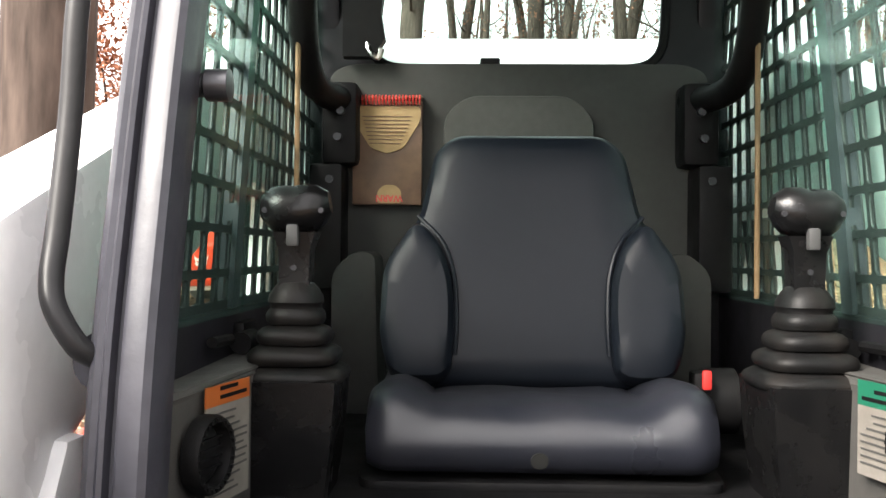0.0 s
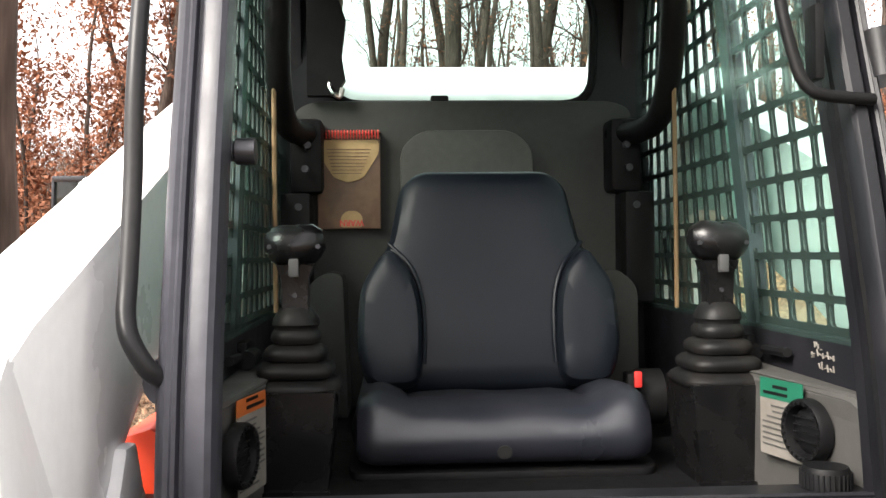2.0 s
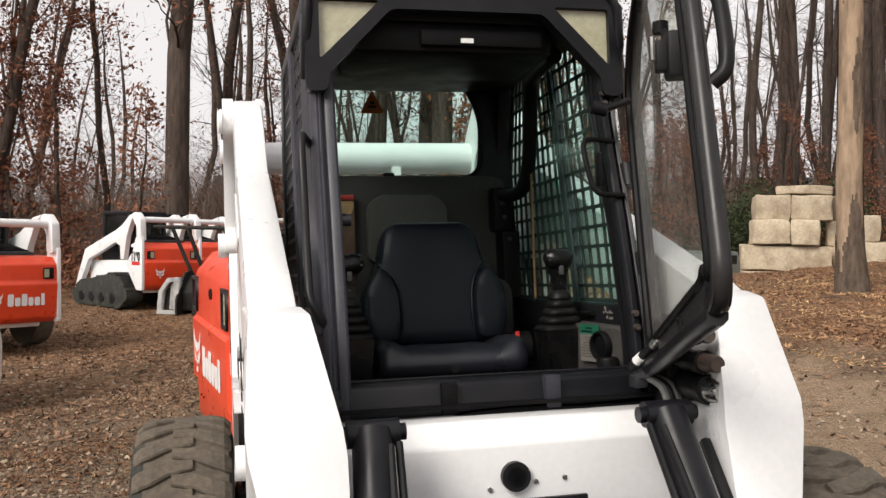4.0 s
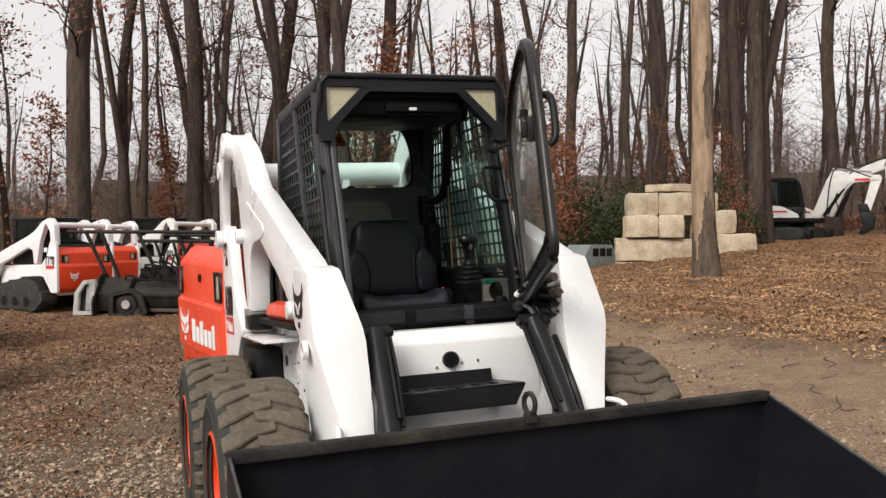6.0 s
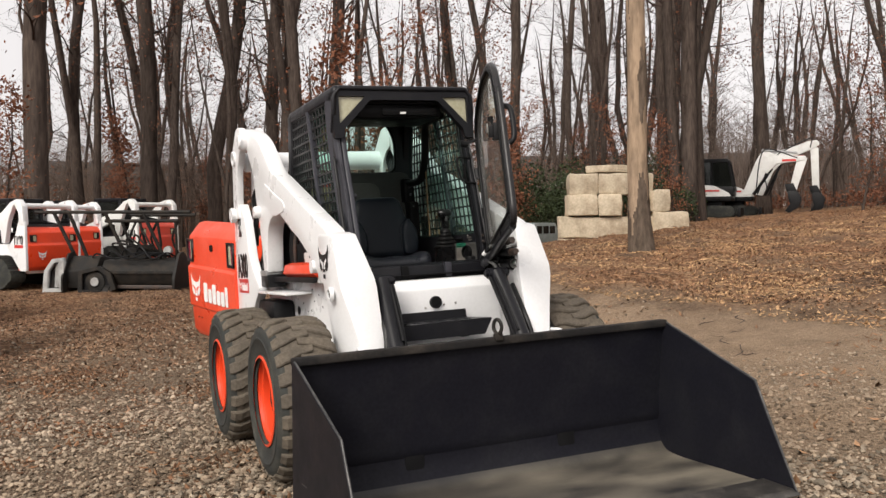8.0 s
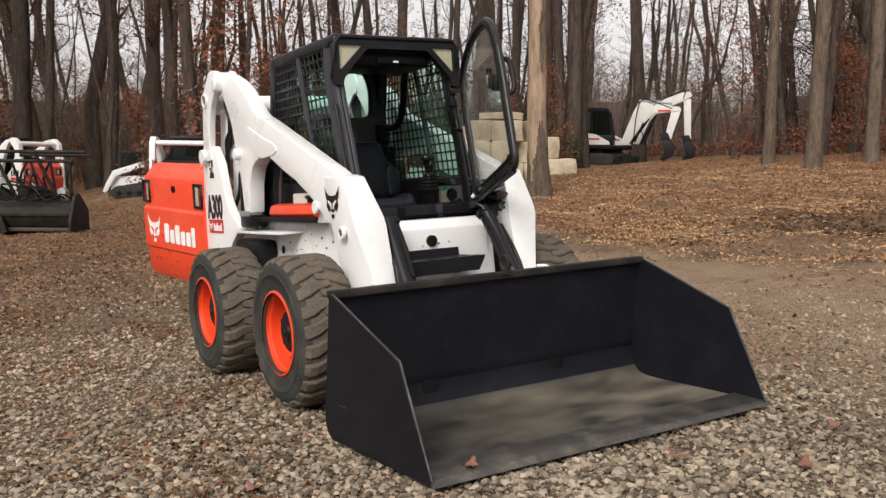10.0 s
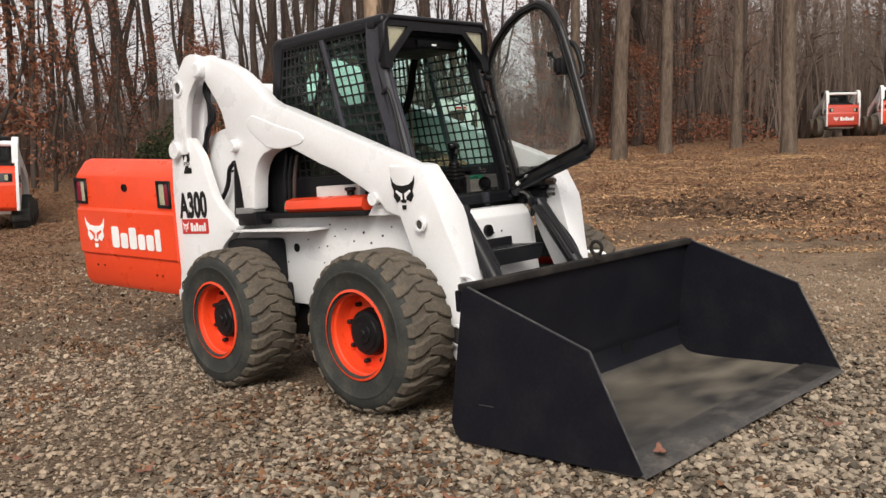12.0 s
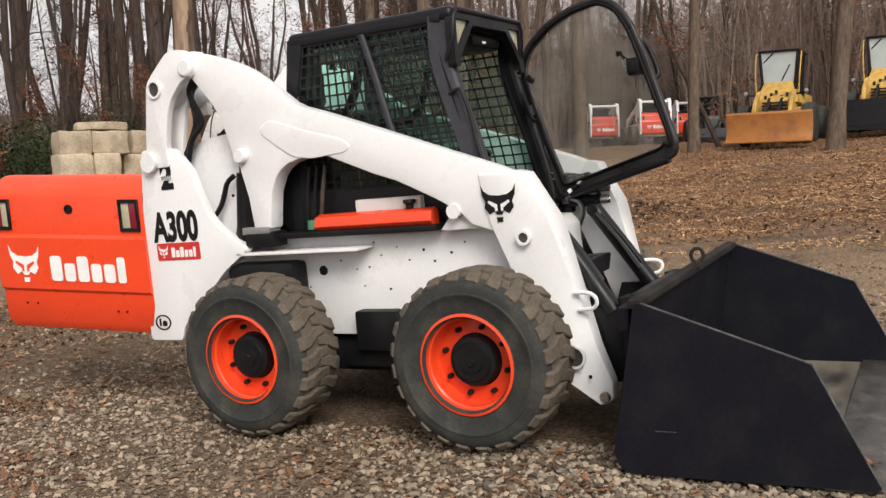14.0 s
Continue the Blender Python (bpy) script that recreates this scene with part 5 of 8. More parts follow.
    # sill
    sill = part("sill", prism([(0.040, 1.004), (0.034, 1.02), (0.046, 1.082), (0.060, 1.092), (0.165, 1.092), (0.165, 1.03), (0.10, 1.0)], -0.415, 0.392, "x", 0.005), CAB, cab, "worn black door sill")
    part("sill_step", box((-0.140, 0.024, 1.014), (-0.100, 0.055, 1.088), 0.006), PLASTIC, sill)
    part("sill_step", box((0.120, 0.020, 1.012), (0.160, 0.055, 1.094), 0.006), POST, sill, "greyer worn block of the sill")
    part("sill_trim", tube([(-0.415, 0.036, 1.000), (-0.25, 0.028, 0.994), (-0.12, 0.026, 1.0), (-0.05, 0.028, 1.010), (0.1, 0.030, 1.014), (0.2, 0.028, 1.008), (0.392, 0.030, 1.012)], 0.010, 8, soft=5), PLASTIC, sill)
    part("sill_lip", tube([(-0.40, 0.098, 1.094), (0.0, 0.10, 1.095), (0.385, 0.098, 1.094)], 0.004, 6), CAB, sill)
    for x in (-0.385, 0.37):
        part("sill_bolt", lathe([(0.0, 0.026), (0.009, 0.026), (0.011, 0.045)], "y", (x, 0, 1.055), 8, False), STEEL_DARK, sill)
    # grab handles and the striker
    part("grab_handle", tube([(-0.418, 0.245, 1.69), (-0.440, 0.185, 1.705), (-0.446, 0.160, 1.68), (-0.446, 0.124, 1.556), (-0.445, 0.108, 1.452), (-0.444, 0.084, 1.351), (-0.443, 0.070, 1.308), (-0.436, 0.062, 1.282), (-0.418, 0.066, 1.250), (-0.404, 0.082, 1.238)], 0.0105, 12, soft=6), SCREEN, cab, "black tubular grab handle")
    part("handle_foot", lathe([(0.0, -0.012), (0.026, -0.010), (0.028, 0.0)], "y", (-0.405, 0.095, 1.235), 16, False), POST, cab)
    part("grab_handle", tube([(0.395, 0.19, 1.694), (0.315, 0.165, 1.696), (0.294, 0.155, 1.680), (0.293, 0.143, 1.640), (0.302, 0.130, 1.580), (0.311, 0.124, 1.557), (0.330, 0.122, 1.546), (0.395, 0.135, 1.543)], 0.0072, 10, soft=5), PLASTIC, cab)
    part("handle_pad", box((0.334, 0.15, 1.57), (0.346, 0.18, 1.66), 0.004), PLASTIC, cab)
    part("striker", merge(lathe([(0.012, 0.0), (0.012, 0.035), (0.016, 0.038), (0.016, 0.06), (0.0, 0.062)], "x", (-0.385, 0.19, 1.492), 16), lathe([(0.022, -0.004), (0.022, 0.012)], "x", (-0.385, 0.19, 1.492), 6)), STEEL_DARK, cab, "black door striker pin")
    for y, z in ((0.216, 1.83), (0.208, 1.80), (0.060, 1.235), (0.053, 1.20)):
        part("hinge_bolt", lathe([(0.0, -0.014), (0.008, -0.014), (0.009, 0.0)], "y", (0.378, y, z), 8, False), RUSTY, cab)


cab_shell()


def seat():
    base = part("seat", merge(box((-0.215, 0.46, 0.985), (0.215, 0.93, 1.045), 0.02), prism(rounded([(-0.225, 0.445), (0.225, 0.445), (0.235, 0.50), (0.235, 0.9), (-0.235, 0.9), (-0.235, 0.50)], 0.03, 3), 1.032, 1.048, "z", 0.004)), PLASTIC, loader, "dark blue-grey vinyl suspension seat")
    # cushion: a fat front roll, raised side wings, a low bulge at the back
    bm = bmesh.new()
    run = smooth_line([(0, 0.475, 1.053), (0, 0.447, 1.062), (0, 0.434, 1.088), (0, 0.440, 1.116), (0, 0.466, 1.138), (0, 0.52, 1.145), (0, 0.60, 1.140), (0, 0.70, 1.138), (0, 0.77, 1.150), (0, 0.82, 1.150), (0, 0.86, 1.12)], 3)
    nx, grid = 36, []
    for c in run:
        row = []
        for i in range(nx + 1):
            u = 2 * i / nx - 1
            e = math.sqrt(max(0.0004, 1 - (max(0.0, abs(u) - 0.80) / 0.20) ** 2))
            up = max(0.0, min(1.0, (c.z - 1.10) / 0.04))
            wing = 0.020 * up * max(0.0, min(1.0, (abs(u) - 0.58) / 0.2)) * (1 - 0.7 * max(0.0, min(1.0, (c.y - 0.62) / 0.2)))
            crease = -0.010 * up * math.exp(-((abs(u) - 0.60) / 0.035) ** 2) * max(0.0, min(1.0, (c.y - 0.50) / 0.1))
            dip = -0.004 * up * (1 - u * u) * (0.5 + 0.5 * math.sin(9 * u + 20 * c.y))
            row.append(bm.verts.new((u * 0.232, 0.64 + (c.y - 0.64) * e ** 0.22, 1.09 + (c.z + wing + crease + dip - 1.09) * e ** 0.6)))
        grid.append(row)
    for p, q in zip(grid, grid[1:]):
        for i in range(nx):
            bm.faces.new((p[i], p[i + 1], q[i + 1], q[i]))
    cush = part("cushion", bm, VINYL_SHEEN, base, "rounded vinyl seat cushion")
    part("dust_mark", moved(lathe([(0.0, -0.001), (0.011, -0.001), (0.011, 0.001)], "y", n=14), Matrix.Translation((-0.004, 0.4335, 1.078)) @ Matrix.Rotation(0.3, 4, "X")), DUST, cush)
    # backrest
    outline = rounded([(-0.205, 1.13), (0.205, 1.13), (0.228, 1.20), (0.224, 1.31), (0.176, 1.385), (0.170, 1.40), (0.150, 1.50), (0.118, 1.528), (-0.118, 1.528), (-0.150, 1.50), (-0.170, 1.40), (-0.176, 1.385), (-0.224, 1.31), (-0.228, 1.20)], 0.035, 4)
    tip = Matrix.Translation((0, 0.675, 1.13)) @ Matrix.Rotation(radians(-14), 4, "X") @ Matrix.Translation((0, 0, -1.13))
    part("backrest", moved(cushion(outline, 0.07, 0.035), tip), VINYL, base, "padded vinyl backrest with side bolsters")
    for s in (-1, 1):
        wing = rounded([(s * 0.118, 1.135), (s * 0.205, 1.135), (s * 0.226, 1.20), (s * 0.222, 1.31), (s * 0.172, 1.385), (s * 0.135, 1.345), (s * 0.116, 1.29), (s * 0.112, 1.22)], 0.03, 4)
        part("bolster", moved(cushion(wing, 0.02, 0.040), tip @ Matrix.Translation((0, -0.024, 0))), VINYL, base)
        seam = [(s * 0.113, -0.036, 1.175), (s * 0.111, -0.041, 1.22), (s * 0.115, -0.041, 1.29), (s * 0.133, -0.037, 1.345), (s * 0.171, -0.022, 1.390)]
        part("piping", moved(tube(seam, 0.0038, 8, soft=5), tip), VINYL, base)
    part("back_stem", merge(box((-0.16, 0.70, 1.03), (-0.11, 0.76, 1.2), 0.01), box((0.11, 0.70, 1.03), (0.16, 0.76, 1.2), 0.01)), PLASTIC, base)
    belt = part("belt_buckle", box((0.236, 0.655, 1.09), (0.262, 0.695, 1.160), 0.006), PLASTIC, base, "black seat-belt buckle")
    part("buckle_button", box((0.247, 0.647, 1.136), (0.260, 0.657, 1.164), 0.003), STICKER_RED, belt, "red release button")
    part("belt_reel", moved(lathe([(0.0, -0.03), (0.045, -0.03), (0.05, -0.02), (0.05, 0.02), (0.0, 0.02)], "x", n=24), Matrix.Translation((0.29, 0.72, 1.11))), PLASTIC, base)
    return base


DUST = shader("dusty_mark", (0.0105, 0.0105, 0.0095), 0.7, grain=0.3)
seat()


TRIGGER = shader("grey_trigger", (0.05, 0.05, 0.05), 0.5, grain=0.1)


def joystick(s):
    x, y = (0.313 if s > 0 else -0.304), 0.43
    col = part("joystick", merge(loft([[(x - a, y - b, z), (x + a, y - b, z), (x + a, y + b, z), (x - a, y + b, z)] for z, a, b in ((0.985, 0.043, 0.06), (1.04, 0.045, 0.062), (1.12, 0.054, 0.066), (1.165, 0.057, 0.068), (1.18, 0.058, 0.069))]), box((x - 0.05, y - 0.07, 1.040), (x + 0.05, y - 0.058, 1.045))), GRIP, loader, "black joystick on a pedestal")
    prof = []
    for i in range(4):
        r, z = 0.064 - 0.0095 * i, 1.172 + 0.0235 * i
        prof += [(r * 0.82, z), (r * 0.93, z + 0.001), (r, z + 0.006), (r * 1.01, z + 0.011), (r * 0.97, z + 0.016), (r * 0.87, z + 0.020)]
    prof += [(0.031, 1.266), (0.034, 1.270), (0.033, 1.278), (0.027, 1.288), (0.021, 1.294)]
    bm = bmesh.new()
    rows = []
    for r, z in prof:
        sq = max(0.0, min(1.0, (1.28 - z) / 0.1))
        ring = []
        for k in range(40):
            a = 2 * math.pi * k / 40
            c, d = math.cos(a), math.sin(a)
            e = (abs(c) ** (2 + 2.5 * sq) + abs(d) ** (2 + 2.5 * sq)) ** (-1 / (2 + 2.5 * sq))
            ring.append(bm.verts.new((x + r * c * e, y + r * 1.05 * d * e, z)))
        rows.append(ring)
    for p, q in zip(rows, rows[1:]):
        for k in range(40):
            bm.faces.new((p[k], p[(k + 1) % 40], q[(k + 1) % 40], q[k]))
    bm.faces.new(rows[-1])
    part("boot", bm, BOOT, col, "ribbed rubber boot")
    part("stem", loft([[(x - a, y - b, z), (x + a, y - b, z), (x + a, y + b, z), (x - a, y + b, z)] for z, a, b in ((1.27, 0.019, 0.018), (1.30, 0.018, 0.018), (1.335, 0.019, 0.019), (1.355, 0.026, 0.022))]), GRIP, col)
    head = []
    for k in range(9):
        t = k / 8
        head.append((x - 0.042 + 0.084 * t, y - 0.005, 1.385 - 0.004 * math.cos(math.pi * (t - 0.5) * 2)))
    grip = tube(head, [0.014, 0.025, 0.0295, 0.031, 0.031, 0.031, 0.0295, 0.025, 0.014], 18)
    part("grip", moved(grip, Matrix.Translation((x, y, 1.385)) @ Matrix.Rotation(radians(s * 4), 4, "Y") @ Matrix.Translation((-x, -y, -1.385))), GRIP, col, "rounded black grip")
    part("trigger", box((x - 0.007, y - 0.034, 1.338), (x + 0.007, y - 0.022, 1.364), 0.003), TRIGGER, col)
    for dx, dy, z in ((0.0, 0.0195, 1.312), (-0.034, 0.029, 1.381), (0.034, 0.029, 1.381)):
        part("screw", lathe([(0.0, -0.001), (0.0035, -0.001), (0.0035, 0.004)], "y", (x + dx, y - dy, z), 10), STEEL_DARK, col)
    part("pedal_rod", rod((x + 0.02, y - 0.03, 0.985), (x + 0.02, y - 0.03, 1.035), 0.008, 10), STEEL, col)


joystick(-1)
joystick(1)


def side_console(s):
    prof = rounded([(0.11, 0.985), (0.11, 1.14), (0.135, 1.197), (0.52, 1.20), (0.52, 0.985)], 0.03, 4)
    face = lambda y: s * max(0.32, 0.378 - 0.23 * (y - 0.13))
    panel = part("side_console", bevel(loft([[(s * 0.40, y, z) for y, z in prof], [(face(y), y, z) for y, z in prof]]), 0.008), PANEL, loader, "dusty grey side console", smooth=False)
    m = Matrix(((-s * 0.224, -s * 0.975, 0, s * 0.378), (0.975, -0.224, 0, 0.13), (0, 0, 1, 0), (0, 0, 0, 1)))  # along the face, out of it, up
    vu, vz = (0.090, 1.128) if s < 0 else (0.093, 1.143)
    r = 0.80
    vent = part("air_vent", moved(merge(lathe([(0.050 * r, 0.0), (0.050 * r, 0.014), (0.047 * r, 0.018), (0.040 * r, 0.016), (0.037 * r, 0.006), (0.037 * r, 0.0)], "y", (vu, 0, vz), 32, False),
                                        *[box((vu + 0.0435 * r * math.cos(a) - 0.0018, 0.012, vz + 0.0435 * r * math.sin(a) - 0.0018), (vu + 0.0435 * r * math.cos(a) + 0.0018, 0.0195, vz + 0.0435 * r * math.sin(a) + 0.0018)) for a in [2 * math.pi * k / 24 for k in range(24)]]), m), PLASTIC, panel, "round black air vent")
    part("vent_disc", moved(merge(lathe([(0.0, 0.010), (0.024, 0.008), (0.029, 0.004), (0.029, 0.0)], "y", (vu, 0, vz), 28, False), *[box((vu - 0.022, 0.008, vz - 0.014 + 0.0095 * k), (vu + 0.022, 0.0115, vz - 0.012 + 0.0095 * k)) for k in range(4)]), m), PLASTIC, vent)
    # instruction sticker: coloured heading over white with small print
    u0, u1 = (0.094, 0.190) if s < 0 else (0.108, 0.196)
    lean = (1.070, 1.172, 1.193) if s < 0 else (1.096, 1.171, 1.198)
    part("sticker", moved(box((u0, 0.001, lean[0]), (u1, 0.0022, lean[1])), m), STICKER_DUSTY, panel, "white instruction sticker", smooth=False)
    part("sticker_band", moved(box((u0, 0.001, lean[1]), (u1, 0.0024, lean[2])), m), STICKER_GREEN if s > 0 else STICKER_ORANGE, panel, "coloured sticker heading", smooth=False)
    rng = random.Random(7)
    z = lean[1] - 0.010
    while z > lean[0] + 0.006:
        a = u0 + 0.008 + (0.02 if rng.random() < 0.3 else 0.0)
        part("print_bar", moved(box((a, 0.002, z), (min(u1 - 0.006, a + rng.uniform(0.05, 0.09)), 0.003, z + 0.0022)), m), PANEL, panel, smooth=False)
        z -= 0.0075
    for k in range(2):
        part("print_bar", moved(box((u0 + 0.03, 0.0022, lean[1] + 0.006 + 0.009 * k), (u1 - 0.008 - 0.02 * k, 0.0032, lean[1] + 0.010 + 0.009 * k)), m), PLASTIC, panel, smooth=False)


side_console(-1)
side_console(1)
cup = part("ribbed_cap", lathe([(0.0, 0.026), (0.025, 0.026), (0.028, 0.020), (0.028, 0.0)], "z", (0.335, 0.14, 1.092), 28, False), PLASTIC, loader, "black ribbed cup")
tagged(part("rib", merge(*[rod((0.335 + 0.028 * math.cos(a), 0.14 + 0.028 * math.sin(a), 1.094), (0.335 + 0.028 * math.cos(a), 0.14 + 0.028 * math.sin(a), 1.112), 0.0015, 5) for a in [2 * math.pi * k / 30 for k in range(30)]]), PLASTIC, cup), kind="stuff")
for s in (-1, 1):
    part("wall_clip", merge(box((min(s * 0.385, s * 0.402), 0.50, 1.20), (max(s * 0.385, s * 0.402), 0.58, 1.238), 0.005), rod((s * 0.38, 0.46, 1.215), (s * 0.38, 0.52, 1.215), 0.014, 12), rod((s * 0.388, 0.36, 1.225), (s * 0.388, 0.44, 1.222), 0.007, 8)), PLASTIC, loader)
# chalked scribble that cannot be read, as plain strokes
for y, z, w, t in ((0.299, 1.242, 0.010, 1.3), (0.293, 1.243, 0.009, 0.9), (0.289, 1.240, 0.008, 1.5), (0.281, 1.237, 0.003, 0.0), (0.305, 1.228, 0.012, 0.8), (0.304, 1.227, 0.012, -0.7), (0.305, 1.2275, 0.011, 0.1), (0.291, 1.232, 0.012, 1.2), (0.283, 1.230, 0.008, 0.3), (0.276, 1.229, 0.009, 1.4), (0.269, 1.229, 0.007, -0.5),
                      (0.262, 1.231, 0.013, 1.2), (0.254, 1.229, 0.008, 0.4), (0.247, 1.229, 0.009, 1.3), (0.286, 1.215, 0.010, 1.0), (0.279, 1.216, 0.013, 1.5), (0.270, 1.213, 0.008, -0.4), (0.263, 1.214, 0.012, 1.2), (0.254, 1.213, 0.008, 0.7), (0.247, 1.215, 0.010, 1.4)):
    part("chalk_stroke", moved(box((-0.001, -w * 0.4, -0.0007), (0.001, w * 0.4, 0.0007)), Matrix.Translation((0.3985, y, z)) @ Matrix.Rotation(t, 4, "X")), STICKER_DUSTY, loader, smooth=False)


# ---- the open door ----
HOSE_GREY = shader("dusty_grey_hose", (0.10, 0.10, 0.095), 0.6, grain=0.15)


def door():
    """Hinged on the right post and swung out to the front."""
    hinge, free = Vector((0.435, 0.10, 0)), Vector((0.20, -0.66, 0))
    u = (free - hinge).normalized()
    m = Matrix(((u.x, -u.y, 0, hinge.x), (u.y, u.x, 0, hinge.y), (0, 0, 1, 0), (0, 0, 0, 1)))
    rim = rounded([(0.085, 1.085), (-0.03, 1.46), (-0.092, 1.64), (-0.138, 1.80), (-0.135, 1.88), (-0.070, 1.98), (0.10, 2.085), (0.25, 2.135), (0.44, 2.155), (0.555, 2.10), (0.635, 1.985), (0.715, 1.79), (0.855, 1.34), (0.845, 1.285), (0.79, 1.258)], 0.05, 4)
    c = Vector((0.38, 1.62))
    inner = []
    for p in rim:
        d = Vector(p) - c
        inner.append(tuple(c + d * (1 - (0.085 if p[1] < 1.30 else 0.042) / d.length)))
    fr = part("door", moved(plate([rim, inner], -0.016, 0.016, "y"), m), DOOR, loader, "black-framed glass cab door, swung open")
    outer = [tuple(Vector(p) + (Vector(q) - Vector(p)).normalized() * 0.014) for p, q in zip(rim, inner)]
    part("door_frame", moved(tube([(a, 0, b) for a, b in outer], 0.019, 10, True), m), DOOR, fr)
    part("door_seal", moved(tube([(a, -0.016, b) for a, b in [tuple(Vector(p) + (Vector(q) - Vector(p)).normalized() * ((Vector(q) - Vector(p)).length - 0.006) ) for p, q in zip(rim, inner)]], 0.010, 8, True), m), PLASTIC, fr)
    pane = part("door_glass", moved(prism(inner, -0.003, 0.003, "y"), m), GLASS_DOOR, fr, "clear door glass with a pale haze", smooth=False)
    pane.visible_shadow = False
    latch = part("door_latch", moved(merge(box((0.615, -0.045, 1.71), (0.675, 0.02, 1.80), 0.008), box((0.625, -0.065, 1.725), (0.66, -0.04, 1.785), 0.005)), m), BLACK, fr, "black door latch block")
    part("latch_plate", moved(box((0.605, -0.070, 1.755), (0.625, -0.065, 1.80)), m), STEEL, latch)
    part("door_pull", moved(tube([(0.62, 0.02, 1.89), (0.675, 0.045, 1.87), (0.712, 0.05, 1.80), (0.742, 0.045, 1.71), (0.735, 0.02, 1.68)], 0.015, 10, soft=5), m), BLACK, fr)
    part("door_knob", moved(merge(rod((0.57, -0.035, 1.83), (0.62, -0.04, 1.79), 0.007, 8), lathe([(0.0, -0.015), (0.016, -0.012), (0.016, 0.012), (0.0, 0.015)], "z", (0.57, -0.04, 1.83), 14, False)), m), PLASTIC, fr)
    part("bottom_arm", moved(merge(tube([(0.80, 0.0, 1.262), (0.60, -0.01, 1.212), (0.35, -0.02, 1.148), (0.10, -0.03, 1.09), (0.03, -0.02, 1.075)], 0.020, 10, soft=4)), m), CAB, fr)
    strut = part("gas_strut", rod((0.318, -0.035, 1.108), (0.362, -0.152, 1.200), 0.010, 10), BLACK, fr, "black gas strut with a white collar")
    part("strut_collar", rod((0.3255, -0.055, 1.124), (0.3320, -0.072, 1.1375), 0.0125, 12), STICKER, strut)
    part("strut_rod", rod((0.345, -0.106, 1.164), (0.362, -0.152, 1.200), 0.012, 10), STEEL, strut)
    part("strut_joint", lathe([(0.010, -0.014), (0.022, -0.014), (0.022, 0.014), (0.010, 0.014), (0.010, -0.014)], "y", (0.366, -0.160, 1.206), 16, False), STEEL_DARK, strut)
    part("hinge_arm", tube([(0.335, -0.03, 1.085), (0.37, -0.09, 1.12), (0.40, -0.10, 1.17), (0.425, -0.02, 1.20)], 0.016, 8, soft=4), STEEL_DARK, fr)
    part("hinge_foot", box((0.322, -0.05, 1.058), (0.358, -0.01, 1.09), 0.008), STEEL_DARK, fr)
    part("door_stop", merge(rod((0.305, 0.12, 1.775), (0.345, 0.115, 1.765), 0.018, 12, 0.003), rod((0.34, 0.115, 1.768), (0.43, 0.16, 1.80), 0.010, 8)), BLACK, fr)
    for y, z in ((0.07, 1.14), (0.10, 1.36), (0.17, 1.60), (0.235, 1.84)):
        part("door_hinge", rod((0.425, y - 0.008, z - 0.03), (0.425, y + 0.008, z + 0.03), 0.022, 12), BLACK, fr)
    # hoses and couplers beside the sill
    for k, (x, z, r) in enumerate(((0.405, 1.195, 0.019), (0.424, 1.130, 0.020), (0.436, 1.066, 0.026))):
        q = part("hydraulic_coupler", lathe([(0.0, 0.0), (r * 1.3, 0.0), (r * 1.3, -0.07), (r * 1.15, -0.075), (r * 1.15, -0.11), (r * 1.35, -0.115), (r * 1.35, -0.135), (r * 0.8, -0.137), (0.0, -0.137)], "y", (x, -0.07, z), 20, False), BLACK, loader, "black hydraulic coupler")
        part("coupler_tip", lathe([(r * 1.05, 0.005), (r * 1.05, -0.022), (r, -0.026), (r, -0.05), (r * 0.86, -0.056), (0.0, -0.054)], "y", (x, -0.207, z), 20, False), STEEL if k == 2 else RUSTY, q)
    part("coupler_block", merge(box((0.395, -0.075, 1.035), (0.462, 0.0, 1.225), 0.015), box((0.40, -0.04, 1.0), (0.485, 0.10, 1.23), 0.02)), BLACK, loader)
    for k in range(4):
        part("hose", tube([(0.355 + 0.012 * k, -0.05, 1.085), (0.375 + 0.014 * k, -0.09, 1.06), (0.385 + 0.016 * k, -0.10, 1.0), (0.40 + 0.012 * k, -0.07, 0.93)], 0.009, 8, soft=5), BLACK if k % 2 else HOSE_GREY, loader)


door()

# loose things in the cab
manual = thing("operator_manual", "worn brown spiral-bound manual hanging on the grey cab liner", "manual", STAND)
part("cover", merge(box((-0.325, 1.108, 1.425), (-0.188, 1.128, 1.63), 0.003)), CARD, manual)
part("page", prism(rounded([(-0.322, 1.618), (-0.191, 1.618), (-0.191, 1.59), (-0.225, 1.535), (-0.258, 1.525), (-0.29, 1.537), (-0.322, 1.59)], 0.01, 3), 1.104, 1.108, "y"), PAPER, manual, "yellowed paper page")
for k in range(8):
    part("print_bar", box((-0.305 + 0.002 * k, 1.1025, 1.597 - 0.0075 * k), (-0.208 - 0.003 * k, 1.1035, 1.5985 - 0.0075 * k)), CARD, manual, smooth=False)
part("spiral_binding", merge(*[tube([(-0.318 + 0.0066 * k, 1.102 + 0.008 * math.cos(a), 1.63 + 0.009 * math.sin(a)) for a in [2 * math.pi * j / 10 for j in range(10)]], 0.0016, 5, True) for k in range(20)]), STICKER_RED, manual, "red wire spiral binding")
part("worn_edge", prism([(-0.326, 1.632), (-0.187, 1.636), (-0.19, 1.642), (-0.25, 1.639), (-0.322, 1.641)], 1.112, 1.128, "y"), CARD, manual)
